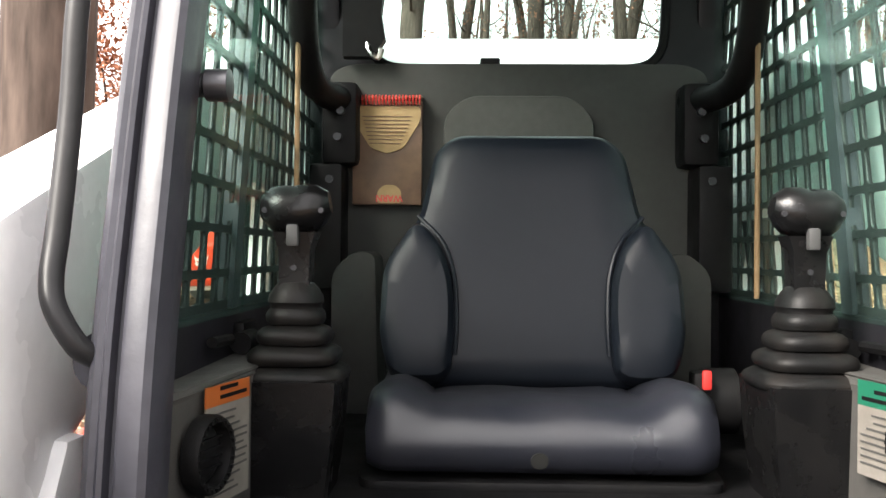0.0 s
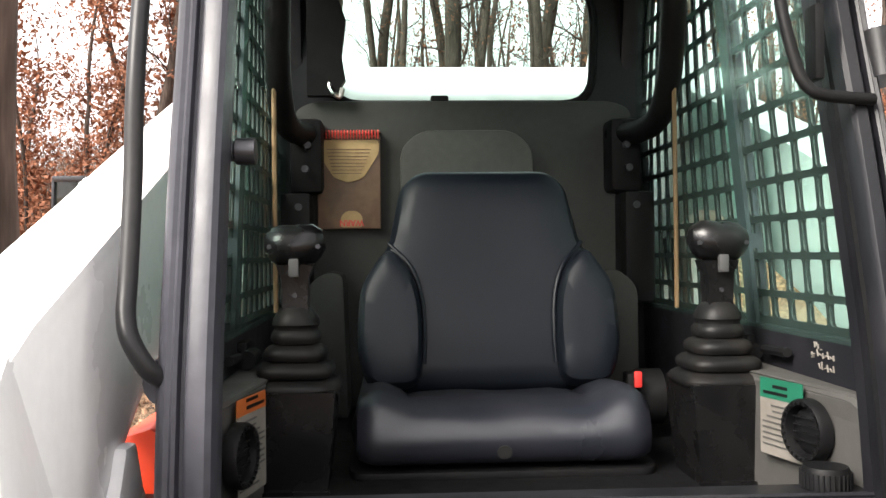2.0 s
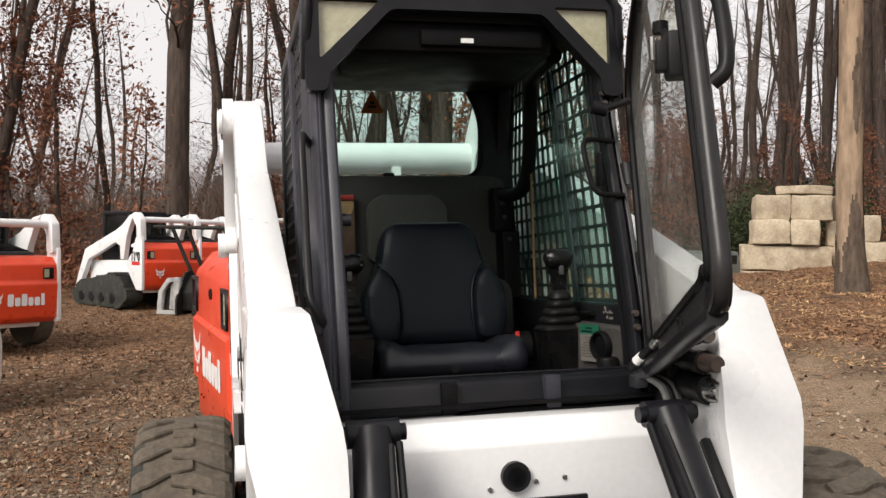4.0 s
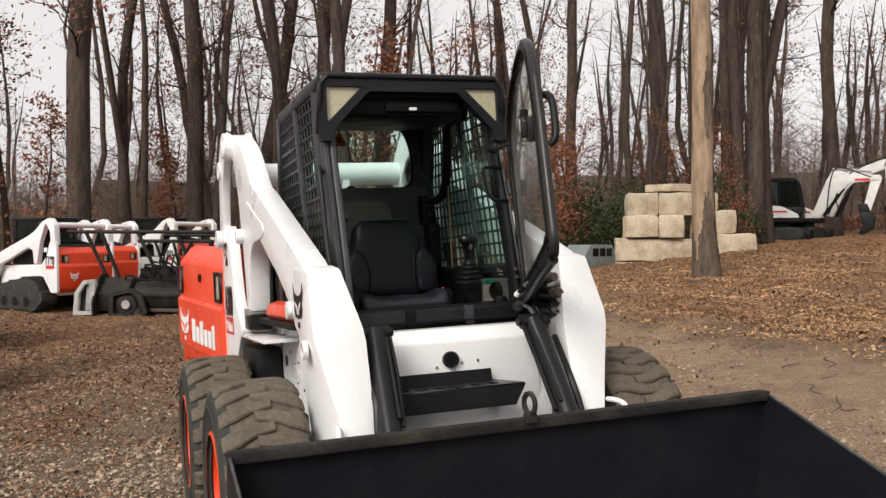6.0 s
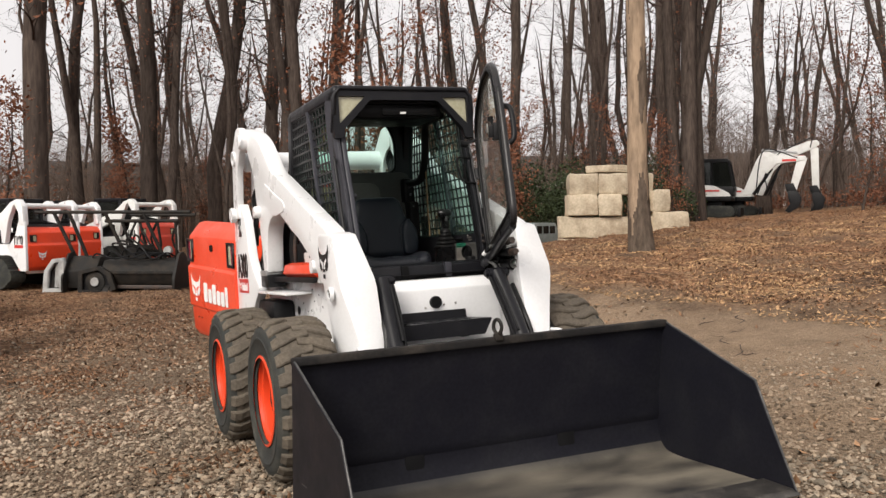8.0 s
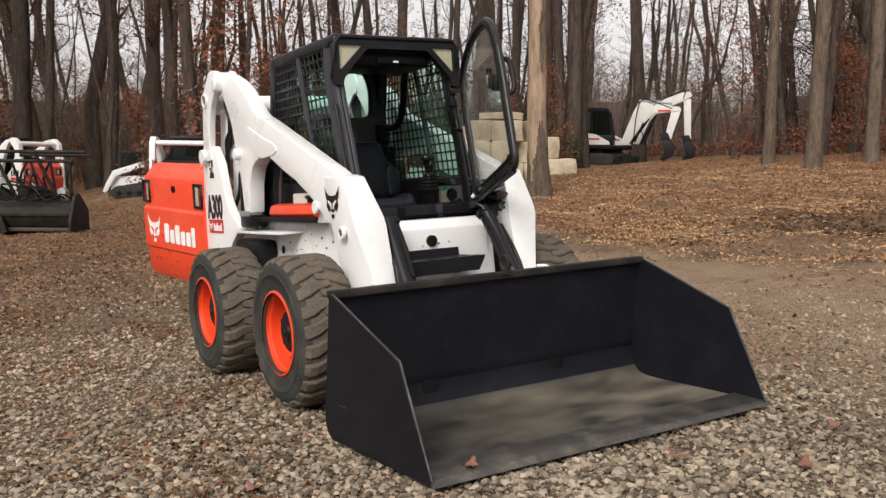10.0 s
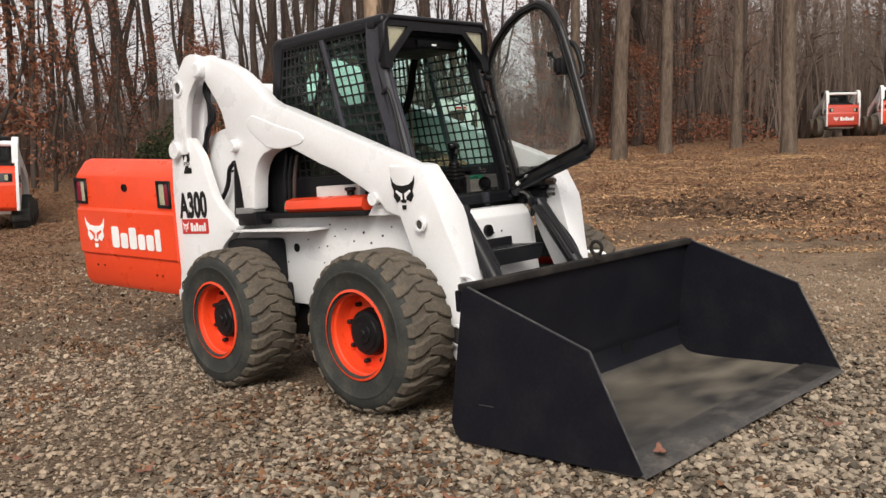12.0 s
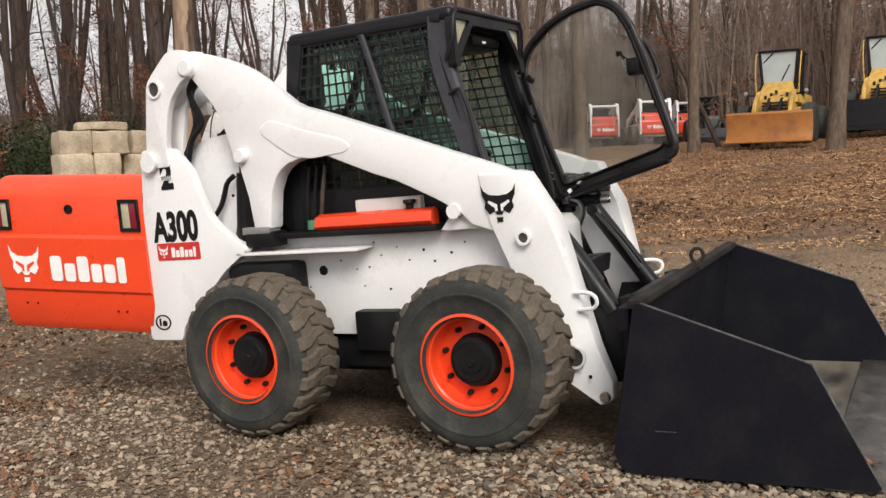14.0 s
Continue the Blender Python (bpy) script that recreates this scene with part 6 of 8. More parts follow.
part("window_cut", prism(rounded([(-0.275, 1.428), (-0.228, 1.428), (-0.228, 1.452), (-0.24, 1.464), (-0.262, 1.464), (-0.275, 1.452)], 0.006, 3), 1.1055, 1.1085, "y"), PAPER, manual)
part("lettering", moved(text_shape("WARN", 0.019, 0.001, 0.9), Matrix.Translation((-0.2515, 1.105, 1.438)) @ Matrix.Rotation(math.pi, 4, "Y") @ Matrix.Diagonal((1, 1, 1, 1))), STICKER_RED, manual, "red upside-down word WARN", smooth=False)
tag = thing("warning_triangle", "small orange triangular tag hanging in the rear window", "tag", STAND)
part("card", prism(rounded([(-0.155, 1.935), (-0.065, 1.935), (-0.11, 2.02)], 0.008, 3), 1.135, 1.139, "y"), STICKER_ORANGE, tag)
part("hook", merge(tube([(-0.11, 1.137, 2.015), (-0.11, 1.137, 2.05), (-0.06, 1.14, 2.046)], 0.003, 6)), PLASTIC, tag)
part("print_bar", merge(box((-0.125, 1.1335, 1.955), (-0.095, 1.1355, 1.963)), box((-0.118, 1.1335, 1.968), (-0.102, 1.1355, 1.978))), INK, tag, smooth=False)


# ---- trees ----
def limb(verts, faces, line, radii, n):
    start = len(verts)
    side = None
    for i, p in enumerate(line):
        d = (line[min(i + 1, len(line) - 1)] - line[max(0, i - 1)]).normalized()
        side = d.orthogonal().normalized() if side is None else (side - d * side.dot(d)).normalized()
        up = d.cross(side)
        for j in range(n):
            a = 2 * math.pi * j / n
            verts.append(p + (side * math.cos(a) + up * math.sin(a)) * radii[i])
    for i in range(len(line) - 1):
        for j in range(n):
            a, b = start + i * n + j, start + i * n + (j + 1) % n
            faces.append((a, b, b + n, a + n))


def tree_meshes(seed, height, radius, fork=False, low=0.35, leafy=0.0, bark=None, crown=True, bend=0.35, twigs=2):
    """Meshes of one tree, standing at the origin: trunk, branches with twigs, and last dry leaves."""
    rng = random.Random(seed)
    tv, tf, bv, bf, lv, lf = [], [], [], [], [], []

    def wander(start, direction, length, steps, kink):
        p, d, out = Vector(start), Vector(direction).normalized(), [Vector(start)]
        for _ in range(steps):
            d = (d + Vector((rng.gauss(0, kink), rng.gauss(0, kink), rng.gauss(0, kink * 0.5) + 0.04))).normalized()
            p = p + d * (length / steps)
            out.append(p.copy())
        return out

    ends = []

    def spray(start, direction, length, r, depth):
        steps = (3, 4, 6, 7)[depth]
        line = wander(start, direction, length, steps, 0.27)
        limb(bv, bf, line, [r * (1 - 0.8 * i / steps) for i in range(steps + 1)], 5 if depth > 1 else 3)
        if depth:
            for _ in range(rng.choice((2, 3, 4))):
                k = rng.randint(1, steps)
                d = (line[k] - line[k - 1]).normalized()
                d = (d + Vector((rng.gauss(0, 0.6), rng.gauss(0, 0.6), rng.gauss(0.15, 0.4)))).normalized()
                spray(line[k], d, length * rng.uniform(0.4, 0.7), r * 0.5, depth - 1)
        else:
            ends.append(line[-1])
            ends.append(line[1])

    stems = []
    trunk = wander((0, 0, -0.3), (rng.gauss(0, 0.03), rng.gauss(0, 0.03), 1), height, 14, 0.022 * bend / 0.35)
    radii = [radius * (1 - 0.42 * i / 14 - 0.5 * (max(0, i - 8) / 6) ** 1.3) * (1.3 if i == 0 else 1.0) for i in range(15)]
    limb(tv, tf, trunk, radii, 12)
    stems.append((trunk, radii))
    if fork:
        second = wander(trunk[3], (rng.choice((-1, 1)) * 0.16, rng.gauss(0, 0.1), 1), height * 0.72, 10, 0.02)
        rr = [radius * 0.72 * (1 - 0.92 * i / 10) for i in range(11)]
        limb(tv, tf, second, rr, 10)
        stems.append((second, rr))
    if crown:
        for line, rr in stems:
            k0 = int(len(line) * low)
            for i in range(k0, len(line)):
                for _ in range(1 + (rng.random() < 0.6) if twigs else 1):
                    a = rng.uniform(0, 2 * math.pi)
                    rise = rng.uniform(0.1, 1.2)
                    spray(line[i], (math.cos(a), math.sin(a), rise), height * rng.uniform(0.06, 0.17) * (1.2 - 0.8 * i / len(line)), min(rr[i] * 0.22, 0.04), max(1, twigs))
        # short dead twigs low on the stem
        kept = len(ends)
        for i in range(2, int(len(trunk) * low)):
            for _ in range(rng.choice((0, 1, 1, 2))):
                a = rng.uniform(0, 2 * math.pi)
                spray(trunk[i].lerp(trunk[i - 1], rng.random()), (math.cos(a), math.sin(a), rng.uniform(-0.2, 0.5)), rng.uniform(0.4, 1.8), min(radius * 0.07, 0.016), 1)
        del ends[kept:]
    if leafy and ends:
        for e in ends:
            for _ in range(int(leafy * 6)):
                if rng.random() < leafy:
                    c = e + Vector((rng.gauss(0, 0.22), rng.gauss(0, 0.22), rng.gauss(-0.05, 0.18)))
                    leaf(lv, lf, c, rng.uniform(0.045, 0.085), rng)
    return [mesh_of(name, v, f, mat) for name, v, f, mat in (("trunk", tv, tf, bark or BARK), ("branchwork", bv, bf, TWIG), ("crown", lv, lf, LEAF_RUST)) if f]


def leaf(verts, faces, c, size, rng, flat=1.0):
    """A small folded leaf."""
    a = Vector((rng.gauss(0, 1), rng.gauss(0, 1), rng.gauss(0, flat))).normalized() * size
    b = a.cross(Vector((rng.gauss(0, 1 - 0.9 * (flat < 0.5)), rng.gauss(0, 1 - 0.9 * (flat < 0.5)), 1))).normalized() * size * (rng.uniform(0.15, 0.6) if flat < 0.5 else 0.55)
    up = a.cross(b).normalized() * size * 0.25
    k = len(verts)
    verts.extend((c - a, c + b + up, c + a, c - b + up))
    faces.extend(((k, k + 1, k + 2), (k, k + 2, k + 3)))


def mesh_of(name, verts, faces, material):
    me = bpy.data.meshes.new(name)
    me.from_pydata([tuple(v) for v in verts], [], faces)
    if name in ("trunk", "branchwork"):
        me.shade_smooth()
    me.materials.append(material)
    return me


def tree_pose(x, y, turn, scale, lean):
    return Matrix.LocRotScale((x, y, ground_z(x, y)), Euler((lean[1], lean[0], turn)), (scale, scale, scale))


def plant(kind, meshes, x, y, turn, scale, label, lean=(0, 0), group="trees of the wood"):
    ob = thing(kind, label, "tree", tree_pose(x, y, turn, scale, lean), group)
    for me in meshes:
        o = new(me.name.split(".")[0], me)
        o.parent = ob
        if o.name.startswith(("branchwork", "crown")):
            tagged(o, kind="stuff")
    return ob


TALL = [tree_meshes(11, 22, 0.25, low=0.34, bend=0.8, twigs=3), tree_meshes(12, 24, 0.26, low=0.36, bend=0.6, leafy=0.16, twigs=3), tree_meshes(13, 21, 0.25, fork=True, low=0.34, bend=0.7, twigs=3), tree_meshes(14, 23, 0.25, low=0.26, leafy=0.55, bend=0.8, twigs=3),
        tree_meshes(15, 20, 0.24, low=0.28, leafy=0.55, bend=0.9, twigs=3), tree_meshes(16, 25, 0.25, fork=True, low=0.32, leafy=0.25, bend=0.7, twigs=3)]
GREY_TALL = [tree_meshes(61, 22, 0.25, low=0.34, bend=0.2, twigs=2, bark=BARK_GREY), tree_meshes(62, 23, 0.25, low=0.36, bend=0.3, twigs=2, bark=BARK_GREY)]
FAR_TALL = [tree_meshes(51, 22, 0.22, low=0.2, bend=1.0), tree_meshes(52, 23, 0.2, low=0.25, fork=True, bend=1.0), tree_meshes(53, 20, 0.2, low=0.18, leafy=0.3, bend=1.1)]
DOMED = [tree_meshes(81, 13, 0.13, low=0.12, bend=1.3, twigs=3), tree_meshes(82, 12, 0.12, low=0.14, leafy=0.25, bend=1.4, twigs=3, fork=True)]
THIN = [tree_meshes(21, 15, 0.10, low=0.12, bend=1.3, twigs=3), tree_meshes(22, 13, 0.09, low=0.1, leafy=0.45, bend=1.4, twigs=3), tree_meshes(23, 16, 0.11, low=0.15, bend=1.2, fork=True, twigs=3)]
SAPLING = [tree_meshes(31, 6.0, 0.05, low=0.1, leafy=0.8, bend=1.5), tree_meshes(32, 5.0, 0.045, low=0.08, leafy=0.85, bend=1.5), tree_meshes(33, 7.0, 0.055, low=0.12, leafy=0.6, bend=1.4)]
DEAD = tree_meshes(41, 17, 0.26, low=0.75, bark=BARK_PALE, bend=0.5, twigs=0)

def bark_rags(me, seed):
    """What is left of the bark on a dead trunk: a ragged sleeve below, shreds above."""
    r_ = random.Random(seed)
    ring = [sum((me.vertices[12 * i + j].co for j in range(12)), Vector()) / 12 for i in range(15)]
    wide = [(me.vertices[12 * i].co - ring[i]).length for i in range(15)]
    verts, faces, n, rows = [], [], 60, 250
    for k in range(rows):
        z = k / rows * 7
        i = min(13, int(z))
        f = z - i
        c, r = ring[i].lerp(ring[i + 1], f), (wide[i] * (1 - f) + wide[i + 1] * f) + 0.012
        for j in range(n):
            a = 2 * math.pi * j / n
            q = r + 0.008 * r_.random()
            verts.append((c.x + q * math.cos(a), c.y + q * math.sin(a), c.z))
    for k in range(rows - 1):
        z = k / rows * 7
        for j in range(n):
            a = 2 * math.pi * j / n
            if noise.noise((math.cos(a) * 1.1, math.sin(a) * 1.1, z * 0.5 + seed)) > min(0.16, -0.7 + 0.7 * z) + 0.22 * noise.noise((math.cos(a) * 5, math.sin(a) * 5, z * 2.5)) + 0.1 * noise.noise((math.cos(a) * 14, math.sin(a) * 14, z * 7)):
                b = k * n + j
                d = k * n + (j + 1) % n
                faces.append((b, d, d + n, b + n))
    return mesh_of("bark", verts, faces, BARK_GREY)


BARE_LABEL = "tall bare winter tree with grey-brown bark"
LEAFY_LABEL = "tall winter tree that kept a few rust-brown leaves"
plant("dead_tree", DEAD + [bark_rags(DEAD[0], 2)], 9.73, 11.6, 1.0, 0.88, "standing dead tree with stripped pale bark", group="")
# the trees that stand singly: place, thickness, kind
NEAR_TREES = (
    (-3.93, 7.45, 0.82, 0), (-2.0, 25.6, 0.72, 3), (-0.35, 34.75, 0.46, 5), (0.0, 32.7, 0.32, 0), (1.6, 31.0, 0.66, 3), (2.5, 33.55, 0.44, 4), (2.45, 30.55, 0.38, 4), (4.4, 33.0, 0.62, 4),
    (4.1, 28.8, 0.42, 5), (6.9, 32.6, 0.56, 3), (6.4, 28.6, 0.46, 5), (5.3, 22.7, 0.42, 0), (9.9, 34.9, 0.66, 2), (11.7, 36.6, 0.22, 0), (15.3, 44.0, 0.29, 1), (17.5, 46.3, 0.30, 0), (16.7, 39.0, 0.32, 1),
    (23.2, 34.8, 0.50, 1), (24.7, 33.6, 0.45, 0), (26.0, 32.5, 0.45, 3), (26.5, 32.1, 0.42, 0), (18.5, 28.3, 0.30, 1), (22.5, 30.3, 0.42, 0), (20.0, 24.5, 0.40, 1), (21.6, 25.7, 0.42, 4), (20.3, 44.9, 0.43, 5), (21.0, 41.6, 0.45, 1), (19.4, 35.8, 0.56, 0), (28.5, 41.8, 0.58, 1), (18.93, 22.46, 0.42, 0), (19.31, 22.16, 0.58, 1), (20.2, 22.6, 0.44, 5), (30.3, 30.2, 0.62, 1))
MORE_TREES = (
    (-7.3, 26.0, 0.38, 4), (19.8, 13.7, 0.45, 0), (18.8, 11.4, 0.56, 1),
    (21.2, 11.3, 0.50, 0), (20.9, 7.3, 0.54, 1), (22.9, 4.55, 0.45, 0), (20.6, 0.51, 0.56, 1), (23.4, 10.1, 0.45, 0))
rng = random.Random(5)
taken = [(9.73, 11.6)]
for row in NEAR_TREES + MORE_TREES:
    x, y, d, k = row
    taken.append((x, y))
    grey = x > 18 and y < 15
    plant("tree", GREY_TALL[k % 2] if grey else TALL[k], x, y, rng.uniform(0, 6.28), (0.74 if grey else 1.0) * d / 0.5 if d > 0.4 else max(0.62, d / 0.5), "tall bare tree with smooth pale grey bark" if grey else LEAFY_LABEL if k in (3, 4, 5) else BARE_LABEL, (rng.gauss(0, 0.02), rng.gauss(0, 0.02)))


def clear_of(x, y, gap):
    return all((x - a) ** 2 + (y - b) ** 2 > gap * gap for a, b in taken)


def lane(x, y):
    """The cleared lane down to the two red loaders in the wood, and the open ground before the yellow machines."""
    if math.hypot(x + 4.5, y + 1.9) < 33 and 0.5 < math.degrees(math.atan2(y + 1.9, x + 4.5)) < 10.8:
        return True
    return math.hypot(x + 2.3, y + 4.4) < 46 and 17.5 < math.degrees(math.atan2(y + 4.4, x + 2.3)) < 25.5


def in_yard(x, y):
    """The open ground that stays free of trees."""
    if lane(x, y):
        return True
    if math.hypot(x + 2.3, y + 4.4) < 46 and 41.5 < math.degrees(math.atan2(y + 4.4, x + 2.3)) < 51.5:
        return True
    return (-14 < x < 17 and -22 < y < 19) or (x >= 17 and -20 < y < 20 and x < 25 - 0.15 * y) or (20 < x < 34 and 22 < y < 34) or (26 < x < 40 and 3 < y < 13)


def joined_wood(name, rows, label):
    """Trees too far back to be told apart: stems, twigs and leaves joined."""
    verts, faces, slots, mats, base = [], [], [], [], 0
    for meshes, m in rows:
        m = np.array(m)
        for me in meshes:
            v = np.empty(3 * len(me.vertices))
            me.vertices.foreach_get("co", v)
            if me.materials[0] not in mats:
                mats.append(me.materials[0])
            verts.append(v.reshape(-1, 3) @ m[:3, :3].T + m[:3, 3])
            faces.extend([tuple(i + base for i in p.vertices) for p in me.polygons])
            slots.extend([mats.index(me.materials[0])] * len(me.polygons))
            base += len(me.vertices)
    me = bpy.data.meshes.new(name)
    me.from_pydata(np.concatenate(verts).tolist(), [], faces)
    for m in mats:
        me.materials.append(m)
    me.polygons.foreach_set("material_index", slots)
    tagged(new(name, me), label, "wood", kind="stuff")


def fill_wood(count, kinds, gap, lo, hi, scale, label, front=0.93, mid=0.85, spread=0.65, joined=""):
    made, rows = 0, []
    while made < count:
        # the few trees spread all round, out of view, are added to shape the light
        a = rng.gauss(mid, spread) if rng.random() < front else rng.uniform(0, 2 * math.pi)
        r = lo + (hi - lo) * rng.random() ** 0.8
        x, y = r * math.cos(a), r * math.sin(a)
        if in_yard(x, y) or not clear_of(x, y, gap):
            continue
        taken.append((x, y))
        k = rng.randrange(len(kinds))
        turn, size, lean = rng.uniform(0, 6.28), rng.uniform(*scale), (rng.gauss(0, 0.035), rng.gauss(0, 0.035))
        if joined:
            rows.append((kinds[k], tree_pose(x, y, turn, size, lean)))
        else:
            plant("tree", kinds[k], x, y, turn, size, label, lean)
        made += 1
    if joined:
        joined_wood(joined, rows, label)


plant("tree", DOMED[0], 21.35, 34.65, 0.4, 1.0, "slender pale-stemmed tree with a fine twiggy crown")
for x, y, k, sc in ((33.5, 35.0, 0, 0.9), (36.5, 34.0, 1, 1.0), (39.0, 36.5, 0, 1.1), (35.0, 41.0, 1, 1.2), (31.0, 38.5, 0, 1.0), (43.0, 37.0, 1, 1.2), (24.0, 40.0, 0, 1.0), (40.0, 44.0, 0, 1.3), (26.0, 46.0, 1, 1.3), (13.0, 41.0, 0, 1.2), (46.0, 45.0, 1, 1.4)):
    plant("tree", DOMED[k], x, y, x * 1.7, sc, "small bare tree with a domed crown of fine twigs")
    taken.append((x, y))
fill_wood(22, FAR_TALL, 2.8, 36, 62, (0.42, 0.72), "bare winter tree in the wood behind the yard")
fill_wood(60, FAR_TALL, 2.4, 48, 110, (0.35, 0.6), "bare winter trees far back in the wood", joined="far_trees")
RUSTY_TREE = [tree_meshes(25, 13, 0.10, low=0.1, leafy=0.62, bend=1.3, twigs=3), tree_meshes(26, 11, 0.09, low=0.08, leafy=0.68, bend=1.4, twigs=3)]
for x, y, sc in ((-7.4, 27.6, 1.0), (-5.2, 25.0, 0.9), (-4.3, 28.6, 1.1), (-8.6, 24.6, 0.8)):
    plant("tree", RUSTY_TREE[int(x * 3) % 2], x, y, x * 2.3, sc, "young tree still full of rust-brown leaves", group="rusty trees")
    taken.append((x, y))
POLE = [tree_meshes(71, 20, 0.19, low=0.2, bend=1.1, twigs=2), tree_meshes(72, 22, 0.2, low=0.25, bend=0.9, twigs=2, fork=True), tree_meshes(73, 19, 0.17, low=0.18, leafy=0.35, bend=1.2, twigs=2)]
fill_wood(50, POLE, 1.5, 28, 48, (0.5, 0.95), "bare winter tree in the wood beyond the mound", 1.0, 0.24, 0.22)
fill_wood(70, POLE, 1.5, 46, 78, (0.5, 0.95), "bare winter trees deep in the wood beyond the mound", 1.0, 0.24, 0.22, "deep_wood")
fill_wood(26, POLE, 1.4, 30, 56, (0.7, 1.1), "bare winter tree in the wood beyond the mound", 1.0, 0.58, 0.09)
fill_wood(34, DOMED, 2.0, 36, 64, (1.0, 1.6), "small bare trees with domed crowns of fine twigs", 1.0, 0.95, 0.35, "twiggy_trees")
fill_wood(62, THIN, 1.6, 26, 60, (0.6, 1.1), "thin young tree with bare twigs")
fill_wood(60, SAPLING, 1.0, 19, 46, (0.6, 1.2), "low sapling that kept its rust-brown leaves")
for x, y, sc in ((-6.5, 25.2, 1.4), (-9.0, 27.0, 1.7), (-7.9, 22.5, 1.0), (-9.6, 23.8, 1.3), (-3.1, 22.6, 0.9), (33.0, 21.0, 1.2), (31.0, 18.6, 1.0)):
    plant("sapling", SAPLING[int(abs(x * 7)) % 3], x, y, x, sc, "dense sapling full of rust-brown leaves", group="rusty saplings")


def brushwood(name, label, count, seed, near, far, tall, material, spread=None):
    """The far wood: a haze of upright stems and twigs all round, past counting."""
    r_ = random.Random(seed)
    verts, faces = [], []
    for k in range(count):
        # every third clump goes all round; those out of view are added surroundings
        a = r_.uniform(*spread) if spread else r_.uniform(0, 2 * math.pi) if k % 3 == 0 else r_.gauss(0.85, 0.6)
        r = r_.uniform(near, far)
        x, y = r * math.cos(a), r * math.sin(a)
        if lane(x, y):
            continue
        if 50 < math.degrees(math.atan2(y + 4, x + 3)) < 72 and r_.random() < 0.5:
            continue  # a clearing
        h = r_.uniform(0.3, 1.0) * tall * (1 if r_.random() < 0.8 else 1.3)
        base = ground_z(max(-40, min(60, x)), max(-40, min(60, y)))
        t = a + math.pi / 2 + r_.gauss(0, 0.4)
        dx, dy = math.cos(t), math.sin(t)
        for _ in range(3):
            # a stem of two lengths that leans out, with fine twigs
            w = r_.uniform(0.012, 0.036)
            lean = r_.gauss(0, 0.22) * h
            m1 = (x + dx * lean * 0.3, y + dy * lean * 0.3, base + h * 0.5)
            top = (x + dx * lean, y + dy * lean, base + h)
            q = len(verts)
            verts.extend(((x - dx * w, y - dy * w, base - 0.2), (x + dx * w, y + dy * w, base - 0.2), (m1[0] + dx * w * 0.6, m1[1] + dy * w * 0.6, m1[2]), (m1[0] - dx * w * 0.6, m1[1] - dy * w * 0.6, m1[2]), top))
            faces.extend(((q, q + 1, q + 2, q + 3), (q + 3, q + 2, q + 4)))
            for _ in range(7):
                f = r_.uniform(0.25, 0.98)
                g = r_.choice((-1, 1))
                o = lean * (0.6 * f if f < 0.5 else 0.3 + 1.4 * (f - 0.5))
                l, u = h * r_.uniform(0.05, 0.22), h * r_.uniform(0.05, 0.2)
                z = base + h * f
                q = len(verts)
                verts.extend(((x + dx * o, y + dy * o, z - 0.014), (x + dx * o, y + dy * o, z + 0.014), (x + dx * (o + g * l), y + dy * (o + g * l), z + u)))
                faces.append((q, q + 1, q + 2))
    me = mesh_of(name, verts, faces, material)
    tagged(new(name, me), label, "wood", kind="stuff")


# no mist in the air here; the pale stem colours carry the haze
brushwood("far_brushwood", "hazy grey-brown brushwood of the far wood", 7500, 9, 46, 120, 7.0, BRUSH_HAZED)
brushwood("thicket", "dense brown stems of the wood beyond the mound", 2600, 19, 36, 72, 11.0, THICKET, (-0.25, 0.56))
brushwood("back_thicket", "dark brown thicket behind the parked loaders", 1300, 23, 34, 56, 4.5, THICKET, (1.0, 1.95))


def undergrowth(name, spots, material, label, count, size, tall, seed):
    """Low bushes: heaps of leaves on thin stems."""
    r_ = random.Random(seed)
    verts, faces = [], []
    for x, y, rad in spots:
        if lane(x, y):
            continue
        for _ in range(count):
            a, d = r_.uniform(0, 6.28), rad * math.sqrt(r_.random())
            px, py = x + d * math.cos(a), y + d * math.sin(a)
            top = tall * (1 - 0.6 * (d / rad) ** 2) * (0.75 + 0.5 * noise.noise((px, py, seed)))
            c = Vector((px, py, ground_z(max(-40, min(60, px)), max(-40, min(60, py))) + max(0.05, top * r_.random() ** 0.6)))
            leaf(verts, faces, c, r_.uniform(*size), r_)
    tagged(new(name, mesh_of(name, verts, faces, material)), label, "bush", kind="stuff")


undergrowth("evergreen_bushes", ((13.4, 21.8, 1.8), (14.3, 25.0, 2.6), (16.6, 24.0, 2.2), (17.8, 22.6, 1.8), (19.6, 24.6, 2.0), (13.0, 25.5, 1.6)), LEAF_GREEN, "dark evergreen bushes at the edge of the wood", 4500, (0.035, 0.075), 3.1, 3)
undergrowth("rusty_undergrowth", tuple((27.0 + 1.0 * k + rng.gauss(0, 1.0), 18.5 - 2.0 * k + rng.gauss(0, 1.2) + (3 if k % 2 else 0), 2.4) for k in range(4)) + ((31.0, 33.0, 2.6), (34.0, 31.0, 2.6), (36.0, 27.0, 2.6)) + tuple((-14 + 1.7 * k, 25.5 + rng.gauss(0, 1.5), 2.2) for k in range(9)), LEAF_RUST, "rust-brown undergrowth between the trunks", 800, (0.05, 0.10), 1.7, 8)


# ---- things standing round the yard ----
PLASTIC_GREY = shader("dull_grey_paint", (0.07, 0.075, 0.08), 0.5, grain=0.1)


def place(x, y, turn, drop=0.0, scale=1.0):
    return Matrix.LocRotScale((x, y, ground_z(x, y) - drop), Euler((0, 0, radians(turn))), (scale,) * 3)


